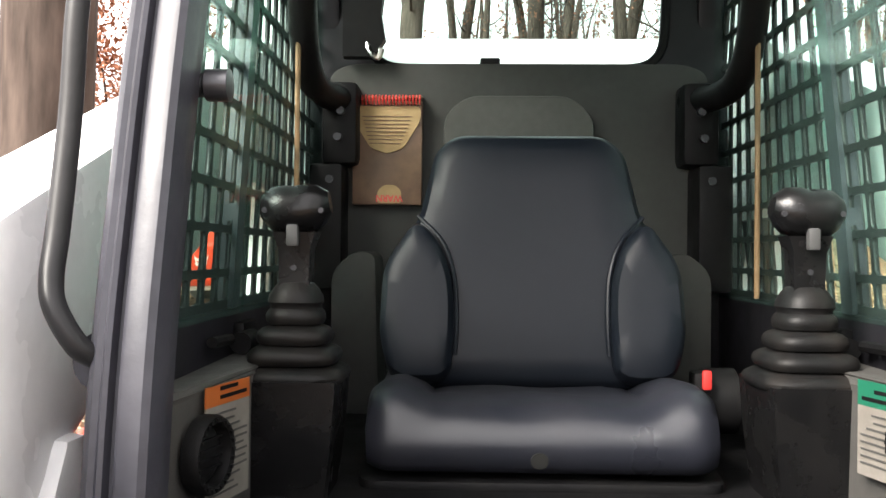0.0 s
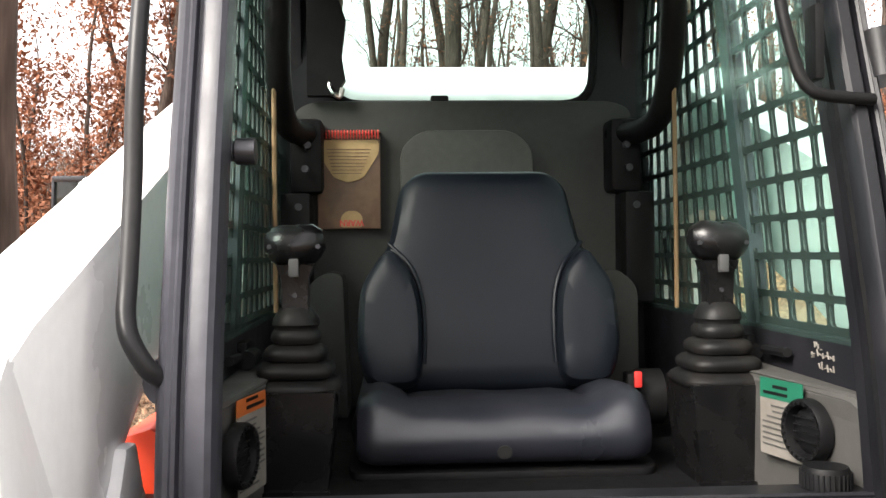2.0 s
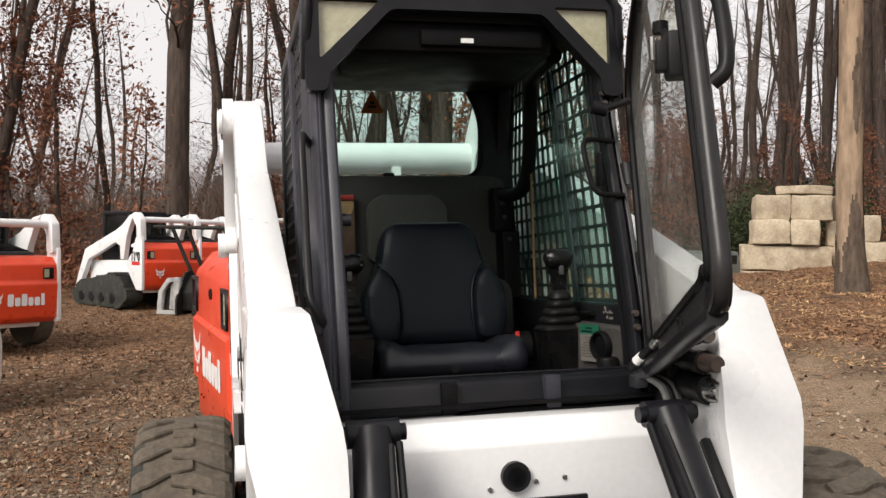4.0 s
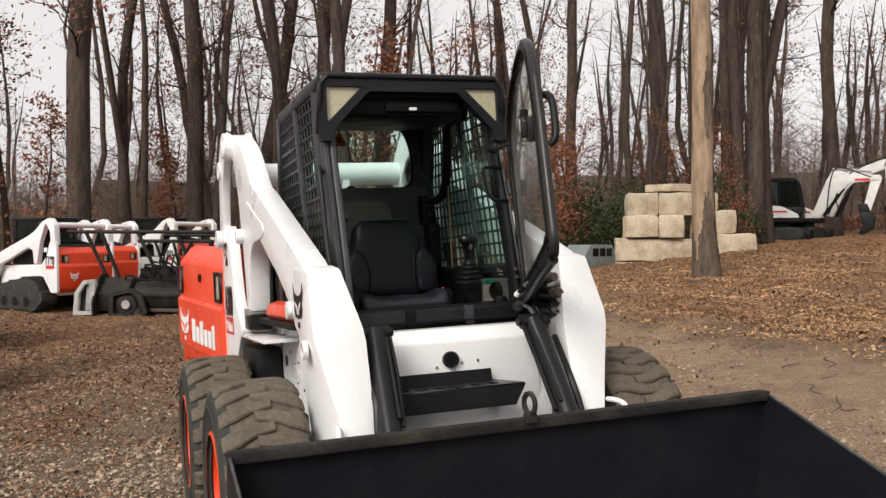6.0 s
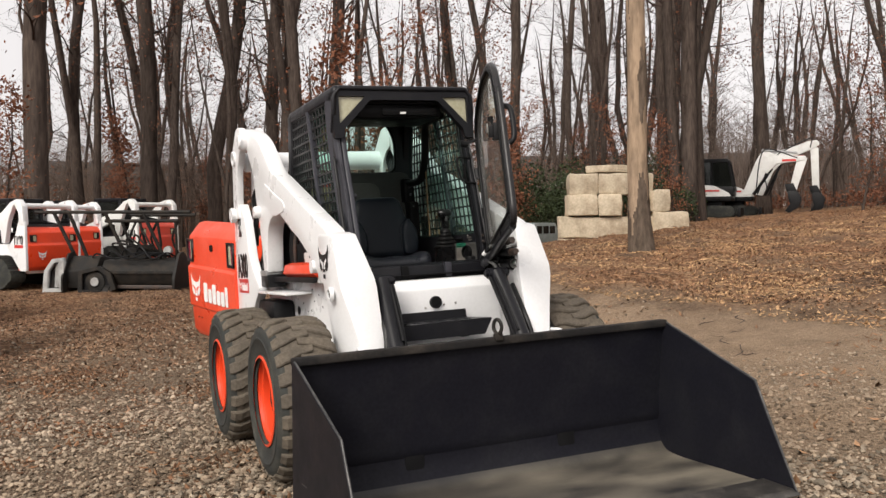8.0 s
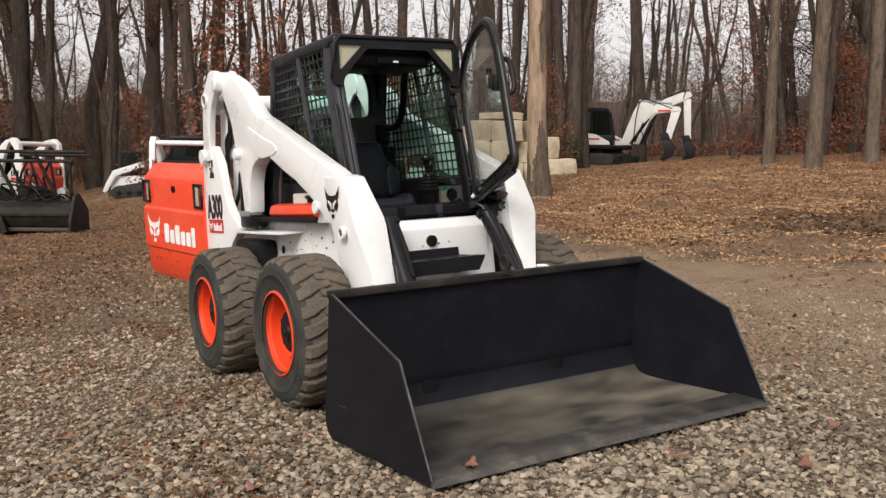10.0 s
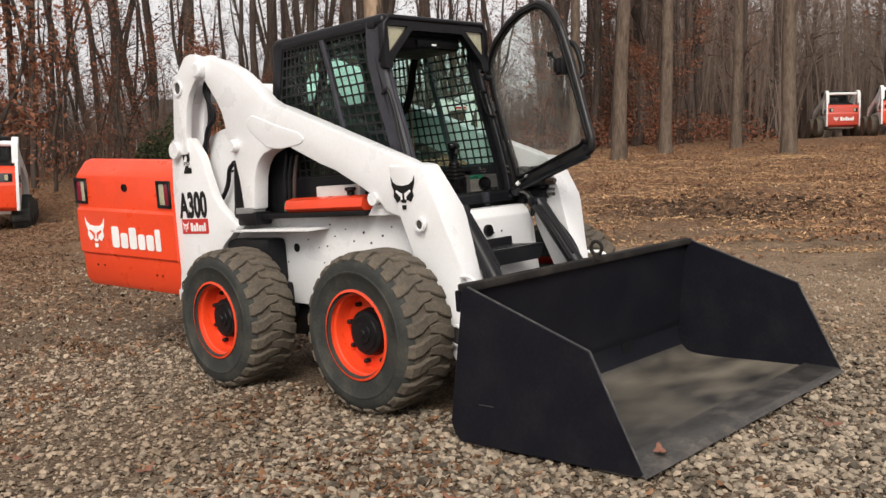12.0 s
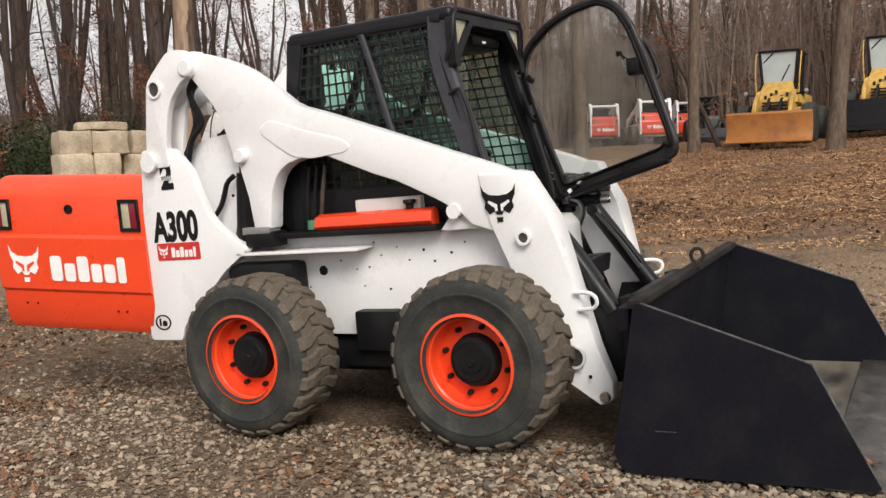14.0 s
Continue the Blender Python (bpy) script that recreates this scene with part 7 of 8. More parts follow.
def small_loader(x, y, turn, style, label, old=False, group="other loaders in the yard", band=False, model="", size=1.0):
    """A compact loader of the yard; front towards its own -y. style: wheel or track."""
    t = thing("compact_loader", label, "loader", place(x, y, turn, 0.0, size), group)
    red, white = (RED_OLD, WHITE_OLD) if old else (RED, WHITE)
    part("body", prism([(-0.3, 0.95), (-0.35, 0.35), (1.9, 0.35), (2.0, 0.9), (1.7, 1.02)], -0.5, 0.5, "x", 0.03), white, t)
    gate = part("tailgate", prism([(2.0, 0.42), (2.09, 0.5), (2.12, 0.98), (2.09, 1.02), (2.08, 1.26), (1.98, 1.36), (1.75, 1.38), (1.75, 0.42)], -0.64, 0.64, "x", 0.03), red, t, "orange-red tailgate")
    if band:
        part("lamp_band", box((-0.58, 2.07, 1.03), (0.58, 2.10, 1.22), 0.01), PLASTIC_GREY, gate, "dark grey lamp band")
    for s in (-1, 1):
        lamp = part("tail_lamp", box((s * 0.50 - 0.08, 2.07, 1.05), (s * 0.50 + 0.08, 2.105, 1.21), 0.008), BLACK, gate)
        part("lens", box((s * 0.47 - 0.03, 2.10, 1.07), (s * 0.47 + 0.04, 2.112, 1.19)), LENS_PALE, lamp)
    back = Matrix.Translation((0, 2.125, 0.76)) @ Matrix.Rotation(math.pi, 4, "Z")
    head_mark(0.20, back @ Matrix.Translation((-0.30, 0, 0)), STICKER, gate)
    if style == "wheel":
        bars((0.09, 0.08, 0.085, 0.075, 0.08, 0.055), 0.17, 0.018, back @ Matrix.Translation((0.15, 0, 0)), STICKER, gate)
    part("grille", merge(prism([(0.95, 1.36), (1.75, 1.36), (1.7, 1.42), (1.0, 1.55)], -0.5, 0.5, "x", 0.02), *[box((-0.46, 1.05 + 0.09 * k, 1.50 - 0.014 * k), (0.46, 1.08 + 0.09 * k, 1.54 - 0.014 * k)) for k in range(7)]), BLACK, t)
    outline = [(1.78, 1.98), (1.55, 1.93), (1.25, 1.72), (1.02, 1.62), (-0.25, 1.20), (-0.55, 0.62), (-0.68, 0.28), (-0.55, 0.24), (-0.35, 0.6), (-0.1, 0.98), (0.2, 1.08), (1.0, 1.36), (1.18, 1.3), (1.22, 1.02), (1.34, 1.02), (1.45, 1.5), (1.62, 1.82)]
    for s in (-1, 1):
        part("boom_arm", prism(outline, min(s * 0.56, s * 0.67), max(s * 0.56, s * 0.67), "x", 0.015), white, t)
        part("upright", prism(rounded([(2.08, 1.5), (1.86, 1.5), (1.75, 1.2), (1.5, 0.95), (1.62, 0.75), (1.9, 0.42), (2.12, 0.42)], 0.04, 2), min(s * 0.64, s * 0.70), max(s * 0.64, s * 0.70), "x", 0.006), white, t)
        part("lift_link", prism(rounded([(2.06, 1.42), (2.02, 1.85), (1.86, 1.99), (1.72, 1.97), (1.74, 1.86), (1.88, 1.7), (1.9, 1.42)], 0.04, 3), min(s * 0.58, s * 0.71), max(s * 0.58, s * 0.71), "x", 0.02), white, t)
        part("model_sticker", box((min(s * 0.701, s * 0.704), 1.72, 0.92), (max(s * 0.701, s * 0.704), 2.02, 0.99)), STICKER_RED, t, smooth=False)
        if model:
            part("model_lettering", moved(text_shape(model, 0.26, 0.003, 0.62, 0.03), Matrix.Translation((s * 0.708, 1.86, 1.085)) @ (SIDE if s < 0 else SIDE_R)), INK, t, "black model number", smooth=False)
        else:
            part("model_lettering", merge(*[box((min(s * 0.701, s * 0.705), 1.74 + 0.07 * k, 1.02), (max(s * 0.701, s * 0.705), 1.785 + 0.07 * k, 1.17)) for k in range(4)]), INK, t, smooth=False)
        if style == "wheel":
            for yy in (0.0, 1.2):
                w = part("wheel", lathe([(0.2, -0.13), (0.4, -0.14), (0.42, -0.09), (0.42, 0.09), (0.4, 0.14), (0.2, 0.13)], "x", (s * 0.78, yy, 0.42), 28), TREAD, t)
                part("rim", lathe([(0.0, s * 0.10), (0.1, s * 0.12), (0.12, s * 0.06), (0.2, s * 0.12), (0.215, s * 0.135)], "x", (s * 0.78, yy, 0.42), 24, False), red, w)
        else:
            loop = rounded([(-0.45, 0.25), (-0.2, 0.03), (1.5, 0.03), (1.85, 0.28), (1.6, 0.62), (1.2, 0.74), (-0.1, 0.52)], 0.14, 4)
            tr = part("track", prism(loop, min(s * 0.50, s * 0.86), max(s * 0.50, s * 0.86), "x", 0.02), RUBBER, t, "black rubber track")
            n = 44
            for k in range(n):
                i = k * len(loop) / n
                p, q = Vector(loop[int(i)]), Vector(loop[(int(i) + 1) % len(loop)])
                c = p + (q - p) * (i - int(i))
                part("track_bar", box((min(s * 0.50, s * 0.865), c.x - 0.025, c.y - 0.025), (max(s * 0.50, s * 0.865), c.x + 0.025, c.y + 0.025), 0.005, 1), RUBBER, tr, smooth=False)
            for k in range(4):
                part("roller", lathe([(0.0, s * 0.01), (0.10, s * 0.01), (0.11, 0.0)], "x", (s * 0.862, 0.0 + 0.42 * k, 0.22), 16, False), BLACK, tr)
    part("cross_tube", rod((-0.66, 1.90, 1.84), (0.66, 1.90, 1.84), 0.06, 18), white, t)
    cab = part("cab", box((-0.44, 0.05, 1.93), (0.44, 1.15, 2.02), 0.03), CAB, t, "black cab")
    part("cab_base", box((-0.44, 0.1, 0.95), (0.44, 1.15, 1.25), 0.02), CAB, cab)
    for s in (-1, 1):
        for y0 in (0.06, 1.05):
            part("cab_post", box((min(s * 0.38, s * 0.44), y0, 1.0), (max(s * 0.38, s * 0.44), y0 + 0.09, 1.95), 0.01), CAB, cab)
    for s in (-1, 1):
        part("cab_window", box((min(s * 0.405, s * 0.412), 0.14, 1.25), (max(s * 0.405, s * 0.412), 1.06, 1.94)), GLASS_DARK, cab, smooth=False)
    part("cab_window", box((-0.39, 1.08, 1.4), (0.39, 1.087, 1.94)), GLASS_DARK, cab, smooth=False)
    return t


def bucket_for(parent_pose, label, group="loader buckets"):
    b = thing("loader_bucket", label, "bucket", parent_pose, group)
    part("shell", prism([(-0.05, 0.6), (-0.02, 0.1), (-0.10, 0.02), (-0.85, 0.0), (-0.86, 0.03), (-0.14, 0.06), (-0.07, 0.14), (-0.09, 0.6)], -0.9, 0.9, "x"), BUCKET, b)
    for s in (-1, 1):
        part("side_plate", prism([(-0.05, 0.6), (-0.02, 0.05), (-0.86, 0.0), (-0.55, 0.42)], min(s * 0.9, s * 0.915), max(s * 0.9, s * 0.915), "x"), BUCKET, b)
    return b


def rotary_cutter(x, y, turn):
    """A drum cutter head with its tall guard frame."""
    t = thing("brush_cutter_attachment", "black steel brush-cutter attachment with guard frame and pale end plate", "attachment", place(x, y, turn, 0.0, 1.06))
    hood = part("housing", prism([(-0.30, 0.18), (-0.42, 0.42), (-0.22, 0.66), (0.3, 0.70), (0.48, 0.4), (0.42, 0.06), (0.30, 0.06), (0.24, 0.3), (-0.1, 0.36)], -0.25, 1.32, "x", 0.02), MUDDY, t)
    part("housing", prism([(-0.36, 0.10), (-0.40, 0.45), (-0.16, 0.74), (0.3, 0.74), (0.48, 0.4), (0.42, 0.06)], -1.0, -0.35, "x", 0.03), MUDDY, t)
    part("hood_rib", box((-0.25, -0.43, 0.40), (1.32, -0.40, 0.46), 0.006), MUDDY, hood)
    part("wear_strip", box((-0.2, -0.36, 0.10), (1.3, -0.32, 0.17), 0.01), RUSTY, hood)
    hexagon = [(-1.42, 0.02), (-1.38, 0.46), (-1.20, 0.70), (-1.02, 0.72), (-0.96, 0.62), (-0.98, 0.04)]
    rim = part("end_guard", plate([hexagon, [(-1.33, 0.10), (-1.30, 0.44), (-1.17, 0.62), (-1.07, 0.63), (-1.06, 0.10)]], -0.52, -0.34, "y"), STEEL_GREY, t, "pale bare-steel end guard", smooth=False)
    part("guard_panel", prism([(-1.33, 0.10), (-1.30, 0.44), (-1.17, 0.62), (-1.07, 0.63), (-1.06, 0.10)], -0.40, -0.38, "y"), MUDDY, rim)
    part("guard_stripe", prism([(-1.20, 0.12), (-1.12, 0.12), (-1.09, 0.60), (-1.17, 0.60)], -0.44, -0.402, "y"), STEEL_GREY, rim)
    case = part("gear_bracket", plate([[(-0.66, 0.03), (-0.64, 0.46), (-0.20, 0.56), (0.02, 0.42), (0.14, 0.10), (-0.10, 0.0)], [(-0.58, 0.08), (-0.57, 0.40), (-0.22, 0.48), (-0.06, 0.37), (0.03, 0.12), (-0.12, 0.06)]], -0.54, -0.44, "y"), MUDDY, t, smooth=False)
    part("bracket_back", prism([(-0.62, 0.05), (-0.60, 0.43), (-0.21, 0.52), (-0.02, 0.40), (0.08, 0.11), (-0.11, 0.03)], -0.46, -0.44, "y"), BLACK, case)
    for x0, x1, mat in ((-1.0, -0.96, MUDDY), (1.32, 1.38, MUDDY)):
        part("end_plate", prism(rounded([(-0.56, 0.02), (-0.58, 0.3), (-0.30, 0.80), (-0.08, 0.84), (0.40, 0.5), (0.45, 0.02)], 0.06, 3), x0, x1, "x", 0.01), mat, t)
    part("gear_case", lathe([(0.0, -0.05), (0.10, -0.05), (0.12, -0.03), (0.20, -0.02), (0.22, 0.04), (0.22, 0.2)], "y", (-0.32, -0.46, 0.24), 24, False), MUDDY, t)
    part("hub_cover", lathe([(0.0, -0.02), (0.08, -0.02), (0.10, 0.0)], "y", (-0.32, -0.50, 0.24), 20, False), STEEL_GREY, t)
    part("skid", prism([(-0.62, 0.0), (-0.56, 0.12), (-0.1, 0.36), (-0.05, 0.30), (-0.45, 0.04)], -0.12, 0.0, "x", 0.01), MUDDY, t)
    for x0, x1 in ((-0.95, -1.35), (-0.70, -1.02), (0.15, -0.25), (0.95, 0.55)):
        part("guard_post", tube([(x0, 0.0, 0.66), (x1, -0.15, 1.62)], 0.038, 8), MUDDY, t)
    for x0, x1, yy, z in ((-1.75, 1.55, -0.15, 1.64), (-0.3, 1.25, -0.05, 1.46), (0.1, 1.5, 0.25, 1.58)):
        part("guard_rail", rod((x0, yy, z), (x1, yy, z), 0.036, 10), MUDDY, t)
    for x0 in (0.3, 0.75, 1.2):
        part("brace", tube([(x0, 0.2, 0.70), (x0 - 0.12, 0.05, 1.1), (x0 + 0.05, -0.02, 1.46)], 0.024, 8, soft=3), MUDDY, t)
    drum = part("drum", rod((-0.24, 0.05, 0.2), (1.3, 0.05, 0.2), 0.17, 18), MUDDY, t)
    for k in range(30):
        a, xx = k * 1.1, -0.2 + 0.05 * k
        part("drum_tooth", box((xx - 0.025, 0.05 + 0.18 * math.cos(a) - 0.025, 0.2 + 0.18 * math.sin(a) - 0.025), (xx + 0.025, 0.05 + 0.18 * math.cos(a) + 0.025, 0.2 + 0.18 * math.sin(a) + 0.025)), RUSTY, drum, smooth=False)
    part("motor", merge(rod((0.15, 0.1, 0.84), (0.6, 0.1, 0.84), 0.13, 16, 0.02), box((0.2, -0.05, 0.66), (0.55, 0.25, 0.9), 0.03)), MUDDY, t)
    part("lamp", lathe([(0.0, -0.06), (0.08, -0.05), (0.09, 0.05)], "y", (1.05, -0.1, 0.86), 16, False), STEEL_GREY, t)
    for k in range(4):
        part("mast", tube([(0.1 + 0.35 * k, 0.1, 0.66), (0.2 + 0.33 * k, 0.0, 1.0), (0.05 + 0.38 * k, -0.05, 1.46)], 0.03, 8), MUDDY, t)
        part("hose", tube([(-0.5 + 0.3 * k, -0.2, 0.72), (-0.3 + 0.3 * k, -0.40, 0.80 + 0.05 * k), (0.1 + 0.25 * k, -0.42, 0.70), (0.5 + 0.2 * k, -0.3, 0.82), (0.9 + 0.1 * k, -0.1, 0.74)], 0.018, 6, soft=4), BLACK, t)
    for k in range(5):
        part("hose", tube([(-0.1 + 0.1 * k, 0.1, 0.85), (-0.1 + 0.16 * k, -0.15, 1.0 + 0.06 * k), (0.35 + 0.1 * k, -0.2, 0.95), (0.7 + 0.08 * k, 0.1, 0.72)], 0.02, 6, soft=4), MUDDY, t)


STEEL_GREY = shader("pale_worn_plate", (0.42, 0.42, 0.41), 0.5, 0.2, spot=(0.15, 0.14, 0.13), spot_scale=4, spot_amount=0.8, grain=0.15)
small_loader(-4.95, 13.4, 222, "wheel", "white and red wheeled loader seen with closed red tailgate", model="A300")
small_loader(-2.97, 19.3, -144.5, "track", "white and red tracked loader parked at the wood's edge", model="T190")
small_loader(-2.35, 21.6, -144.5, "track", "second white and red tracked loader parked in the row")
small_loader(-0.35, 22.6, -144.5, "track", "faded third tracked loader parked in the row", True)
small_loader(3.8, 25.8, -104, "track", "white tracked loader with lowered arms under the trees", size=0.72)
small_loader(4.15, 18.6, 153, "track", "white and red tracked loader with a closed, dark-banded red tailgate", band=True)
small_loader(38.7, 13.15, 126, "wheel", "faded red and white loader on the mound", True)
small_loader(37.0, 10.15, 122, "wheel", "red and white loader parked on the mound")
small_loader(27.4, -1.5, -92, "wheel", "red and white loader beside the yellow machines")
small_loader(40.4, 9.4, 122, "wheel", "red and white loader half hidden on the mound")
rotary_cutter(-0.42, 16.5, -30)
bucket_for(place(-4.6, 16.6, -118), "black loader bucket resting in the fallen leaves")


def bulk_bag(x, y):
    t = thing("bulk_bag", "white woven bulk bag with black scrap heaped on top", "bag", place(x, y, 12))
    bm = bmesh.new()
    rows = []
    for z, r, sq in ((0.0, 0.46, 0.5), (0.04, 0.50, 0.5), (0.3, 0.53, 0.45), (0.6, 0.53, 0.5), (0.85, 0.50, 0.6), (0.95, 0.47, 0.6), (0.97, 0.40, 0.6)):
        ring = []
        for k in range(36):
            a = 2 * math.pi * k / 36
            e = (1 / max(abs(math.cos(a)), abs(math.sin(a)))) ** sq
            w = 1 + 0.025 * math.sin(7 * a + z * 5) + 0.02 * math.sin(13 * a - z * 9)
            ring.append(bm.verts.new((r * e * w * math.cos(a), r * e * w * math.sin(a), z)))
        rows.append(ring)
    for p, q in zip(rows, rows[1:]):
        for k in range(36):
            bm.faces.new((p[k], p[(k + 1) % 36], q[(k + 1) % 36], q[k]))
    bm.faces.new(rows[0][::-1])
    bm.faces.new(rows[-1])
    part("bag", bm, BAG, t)
    for sx, sy in ((-1, -1), (1, -1), (-1, 1), (1, 1)):
        part("lifting_strap", tube([(sx * 0.47, sy * 0.47, 0.45), (sx * 0.48, sy * 0.48, 0.8), (sx * 0.45, sy * 0.44, 1.0), (sx * 0.36, sy * 0.38, 0.97)], 0.016, 6, soft=3), BLACK, t)
    r_ = random.Random(3)
    for k in range(16):
        a, d = r_.uniform(0, 6.28), r_.uniform(0, 0.3)
        c = (d * math.cos(a), d * math.sin(a), 1.0)
        part("scrap_piece", moved(box((-r_.uniform(0.08, 0.2), -0.06, -0.04), (r_.uniform(0.08, 0.2), 0.06, 0.05), 0.015), Matrix.Translation(c) @ Euler((r_.gauss(0, 0.4), r_.gauss(0, 0.4), r_.uniform(0, 6))).to_matrix().to_4x4()), BLACK, t)
    part("rag", prism(rounded([(-0.12, 0.93), (0.1, 0.97), (0.03, 0.72)], 0.03, 3), -0.52, -0.50, "y"), shader("maroon_rag", (0.09, 0.02, 0.025), 0.9), t)


bulk_bag(-3.25, 7.2)


def block_wall():
    """Stacked concrete blocks; each one is a thing of its own."""
    base = Matrix.Translation((12.3, 19.4, 0.78)) @ Matrix.Rotation(radians(-29), 4, "Z") @ Matrix.Scale(1.08, 4)
    spots = ((0.33, -0.1, -0.62, 0.9, 5), (1.6, 0.2, -0.6, 1.8, 0), (0.98, 0.05, 0.0, 2.05, 1), (0.62, 0.0, 0.6, 0.86, 4), (1.42, -0.05, 0.6, 0.64, -6), (0.66, 0.0, 1.18, 0.82, 2), (1.53, 0.06, 1.18, 0.92, -1),
             (1.38, 0.1, 1.80, 1.25, -3), (2.35, 0.5, 0.0, 0.7, 6), (2.25, 0.5, 0.6, 0.62, -5), (2.72, 0.35, 0.72, 0.5, 14), (3.05, 0.3, 0.14, 1.0, 3), (3.2, 0.1, -0.42, 1.3, -3), (2.3, 0.55, 1.2, 0.5, 12))
    r_ = random.Random(6)
    for x, y, z, w, turn in spots:
        h = 0.60 if z < 1.7 else 0.20
        bm = box((-w / 2 + 0.012, -0.42, 0), (w / 2 - 0.012, 0.42, h - 0.012), 0.045, 2)
        bmesh.ops.subdivide_edges(bm, edges=[e for e in bm.edges if e.calc_length() > 0.3], cuts=3)
        off = r_.uniform(0, 50)
        for v in bm.verts:
            v.co += Vector(noise.noise_vector(v.co * 2.5 + Vector((off, 0, 0)))) * 0.045
        ob = part("concrete_block", bm, CONCRETE)
        ob.matrix_basis = base @ pose(x, y + r_.gauss(0, 0.04), z, r_.gauss(0, 0.7), r_.gauss(0, 0.7), turn)
        tagged(ob, "rough tan concrete block stacked in a wall", "block", "stacked concrete blocks")


block_wall()


def excavator(x, y, turn, label, closed, boom_line, dipper_line):
    t = thing("mini_excavator", label, "excavator", place(x, y, turn), "mini excavators")
    for s in (-1, 1):
        part("track", prism(rounded([(-1.1, 0.25), (-0.9, 0.0), (0.9, 0.0), (1.1, 0.25), (0.9, 0.5), (-0.9, 0.5)], 0.15, 3), min(s * 0.55, s * 0.95), max(s * 0.55, s * 0.95), "y", 0.02), RUBBER, t)
    part("undercarriage", box((-0.5, -0.5, 0.25), (0.5, 0.5, 0.7), 0.05), BLACK, t)
    house = part("house", prism(rounded([(-1.25, 0.72), (0.85, 0.72), (0.85, 1.0), (0.2, 1.35), (-0.8, 1.42), (-1.2, 1.25)], 0.12, 4), -0.85, 0.85, "y", 0.05), WHITE_OLD, t, "white rounded engine housing")
    part("skirt", box((-1.15, -0.86, 0.70), (0.9, 0.86, 0.90), 0.04), BLACK, house)
    part("stripe", merge(box((-1.0, -0.868, 1.10), (0.4, -0.862, 1.17)), box((-1.26, -0.868, 1.06), (-0.85, -0.862, 1.22))), STICKER_RED, house, smooth=False)
    if closed:
        cab = part("cab", merge(prism(rounded([(-0.72, 2.34), (-0.66, 2.5), (0.70, 2.5), (0.80, 2.34)], 0.06, 3), -0.72, 0.45, "y", 0.03), *[rod((x0, yy, 1.1), (x1, yy, 2.36), 0.045, 8) for x0, x1 in ((-0.78, -0.66), (0.05, 0.05), (0.98, 0.74)) for yy in (-0.68, 0.40)], box((-0.78, -0.72, 0.9), (0.98, 0.45, 1.32), 0.05)), BLACK, t, "rounded black cab frame")
        for yy in (-0.70, 0.42):
            part("cab_window", prism([(-0.74, 1.3), (0.94, 1.3), (0.76, 2.36), (-0.66, 2.36)], yy, yy + 0.006, "y"), GLASS_DARK, cab, smooth=False)
        part("operator_seat", box((-0.45, -0.35, 1.2), (-0.25, 0.15, 1.95), 0.05), BLACK, cab)
    dy = 0.2
    b = part("boom", prism(rounded(boom_line, 0.07, 3), dy - 0.13, dy + 0.13, "y", 0.02), WHITE_OLD, t, "white digging boom")
    part("dipper", prism(rounded(dipper_line, 0.05, 3), dy - 0.10, dy + 0.10, "y", 0.02), WHITE_OLD, b)
    base, end = boom_line[1], dipper_line[2]
    part("boom_cylinder", merge(rod((base[0] + 0.1, dy, base[1]), (boom_line[3][0] - 0.2, dy, boom_line[3][1] - 0.2), 0.06, 10), rod((base[0] + 0.25, dy - 0.2, base[1]), (base[0] + 0.6, dy - 0.2, base[1] + 0.9), 0.03, 8)), BLACK, b)
    part("dipper_cylinder", rod((boom_line[-2][0], dy, boom_line[-2][1] + 0.08), (dipper_line[0][0], dy, dipper_line[0][1] + 0.22), 0.05, 10), STEEL_PALE, b)
    part("boom_lettering", box((boom_line[3][0] + 0.2, dy - 0.137, boom_line[3][1] + 0.08), (boom_line[3][0] + 0.75, dy - 0.132, boom_line[3][1] + 0.17)), STICKER_RED, b, smooth=False)
    part("link_plate", prism([(end[0] - 0.45, end[1] + 0.35), (end[0] - 0.1, end[1] + 0.4), (end[0] + 0.12, end[1] - 0.1), (end[0] - 0.3, end[1] - 0.1)], dy - 0.12, dy + 0.12, "y", 0.01), BLACK, b)
    part("dig_bucket", prism(rounded([(end[0] - 0.32, end[1] + 0.05), (end[0] + 0.06, end[1] + 0.05), (end[0] + 0.24, end[1] - 0.2), (end[0] + 0.16, end[1] - 0.62), (end[0] - 0.26, end[1] - 0.86), (end[0] - 0.42, end[1] - 0.78), (end[0] - 0.22, end[1] - 0.5), (end[0] - 0.30, end[1] - 0.2)], 0.02, 2), dy - 0.28, dy + 0.28, "y", 0.02), BLACK, b)
    part("hose", tube([(base[0] + 0.2, dy - 0.15, base[1] + 0.2), (boom_line[-2][0] - 0.05, dy - 0.15, boom_line[-2][1] - 0.3), (boom_line[-3][0], dy - 0.15, boom_line[-3][1] + 0.1), (dipper_line[0][0], dy - 0.13, dipper_line[0][1])], 0.025, 6, soft=5), BLACK, b)
    part("dozer_blade", box((1.15, -0.95, 0.02), (1.28, 0.95, 0.42), 0.02), BLACK, t)


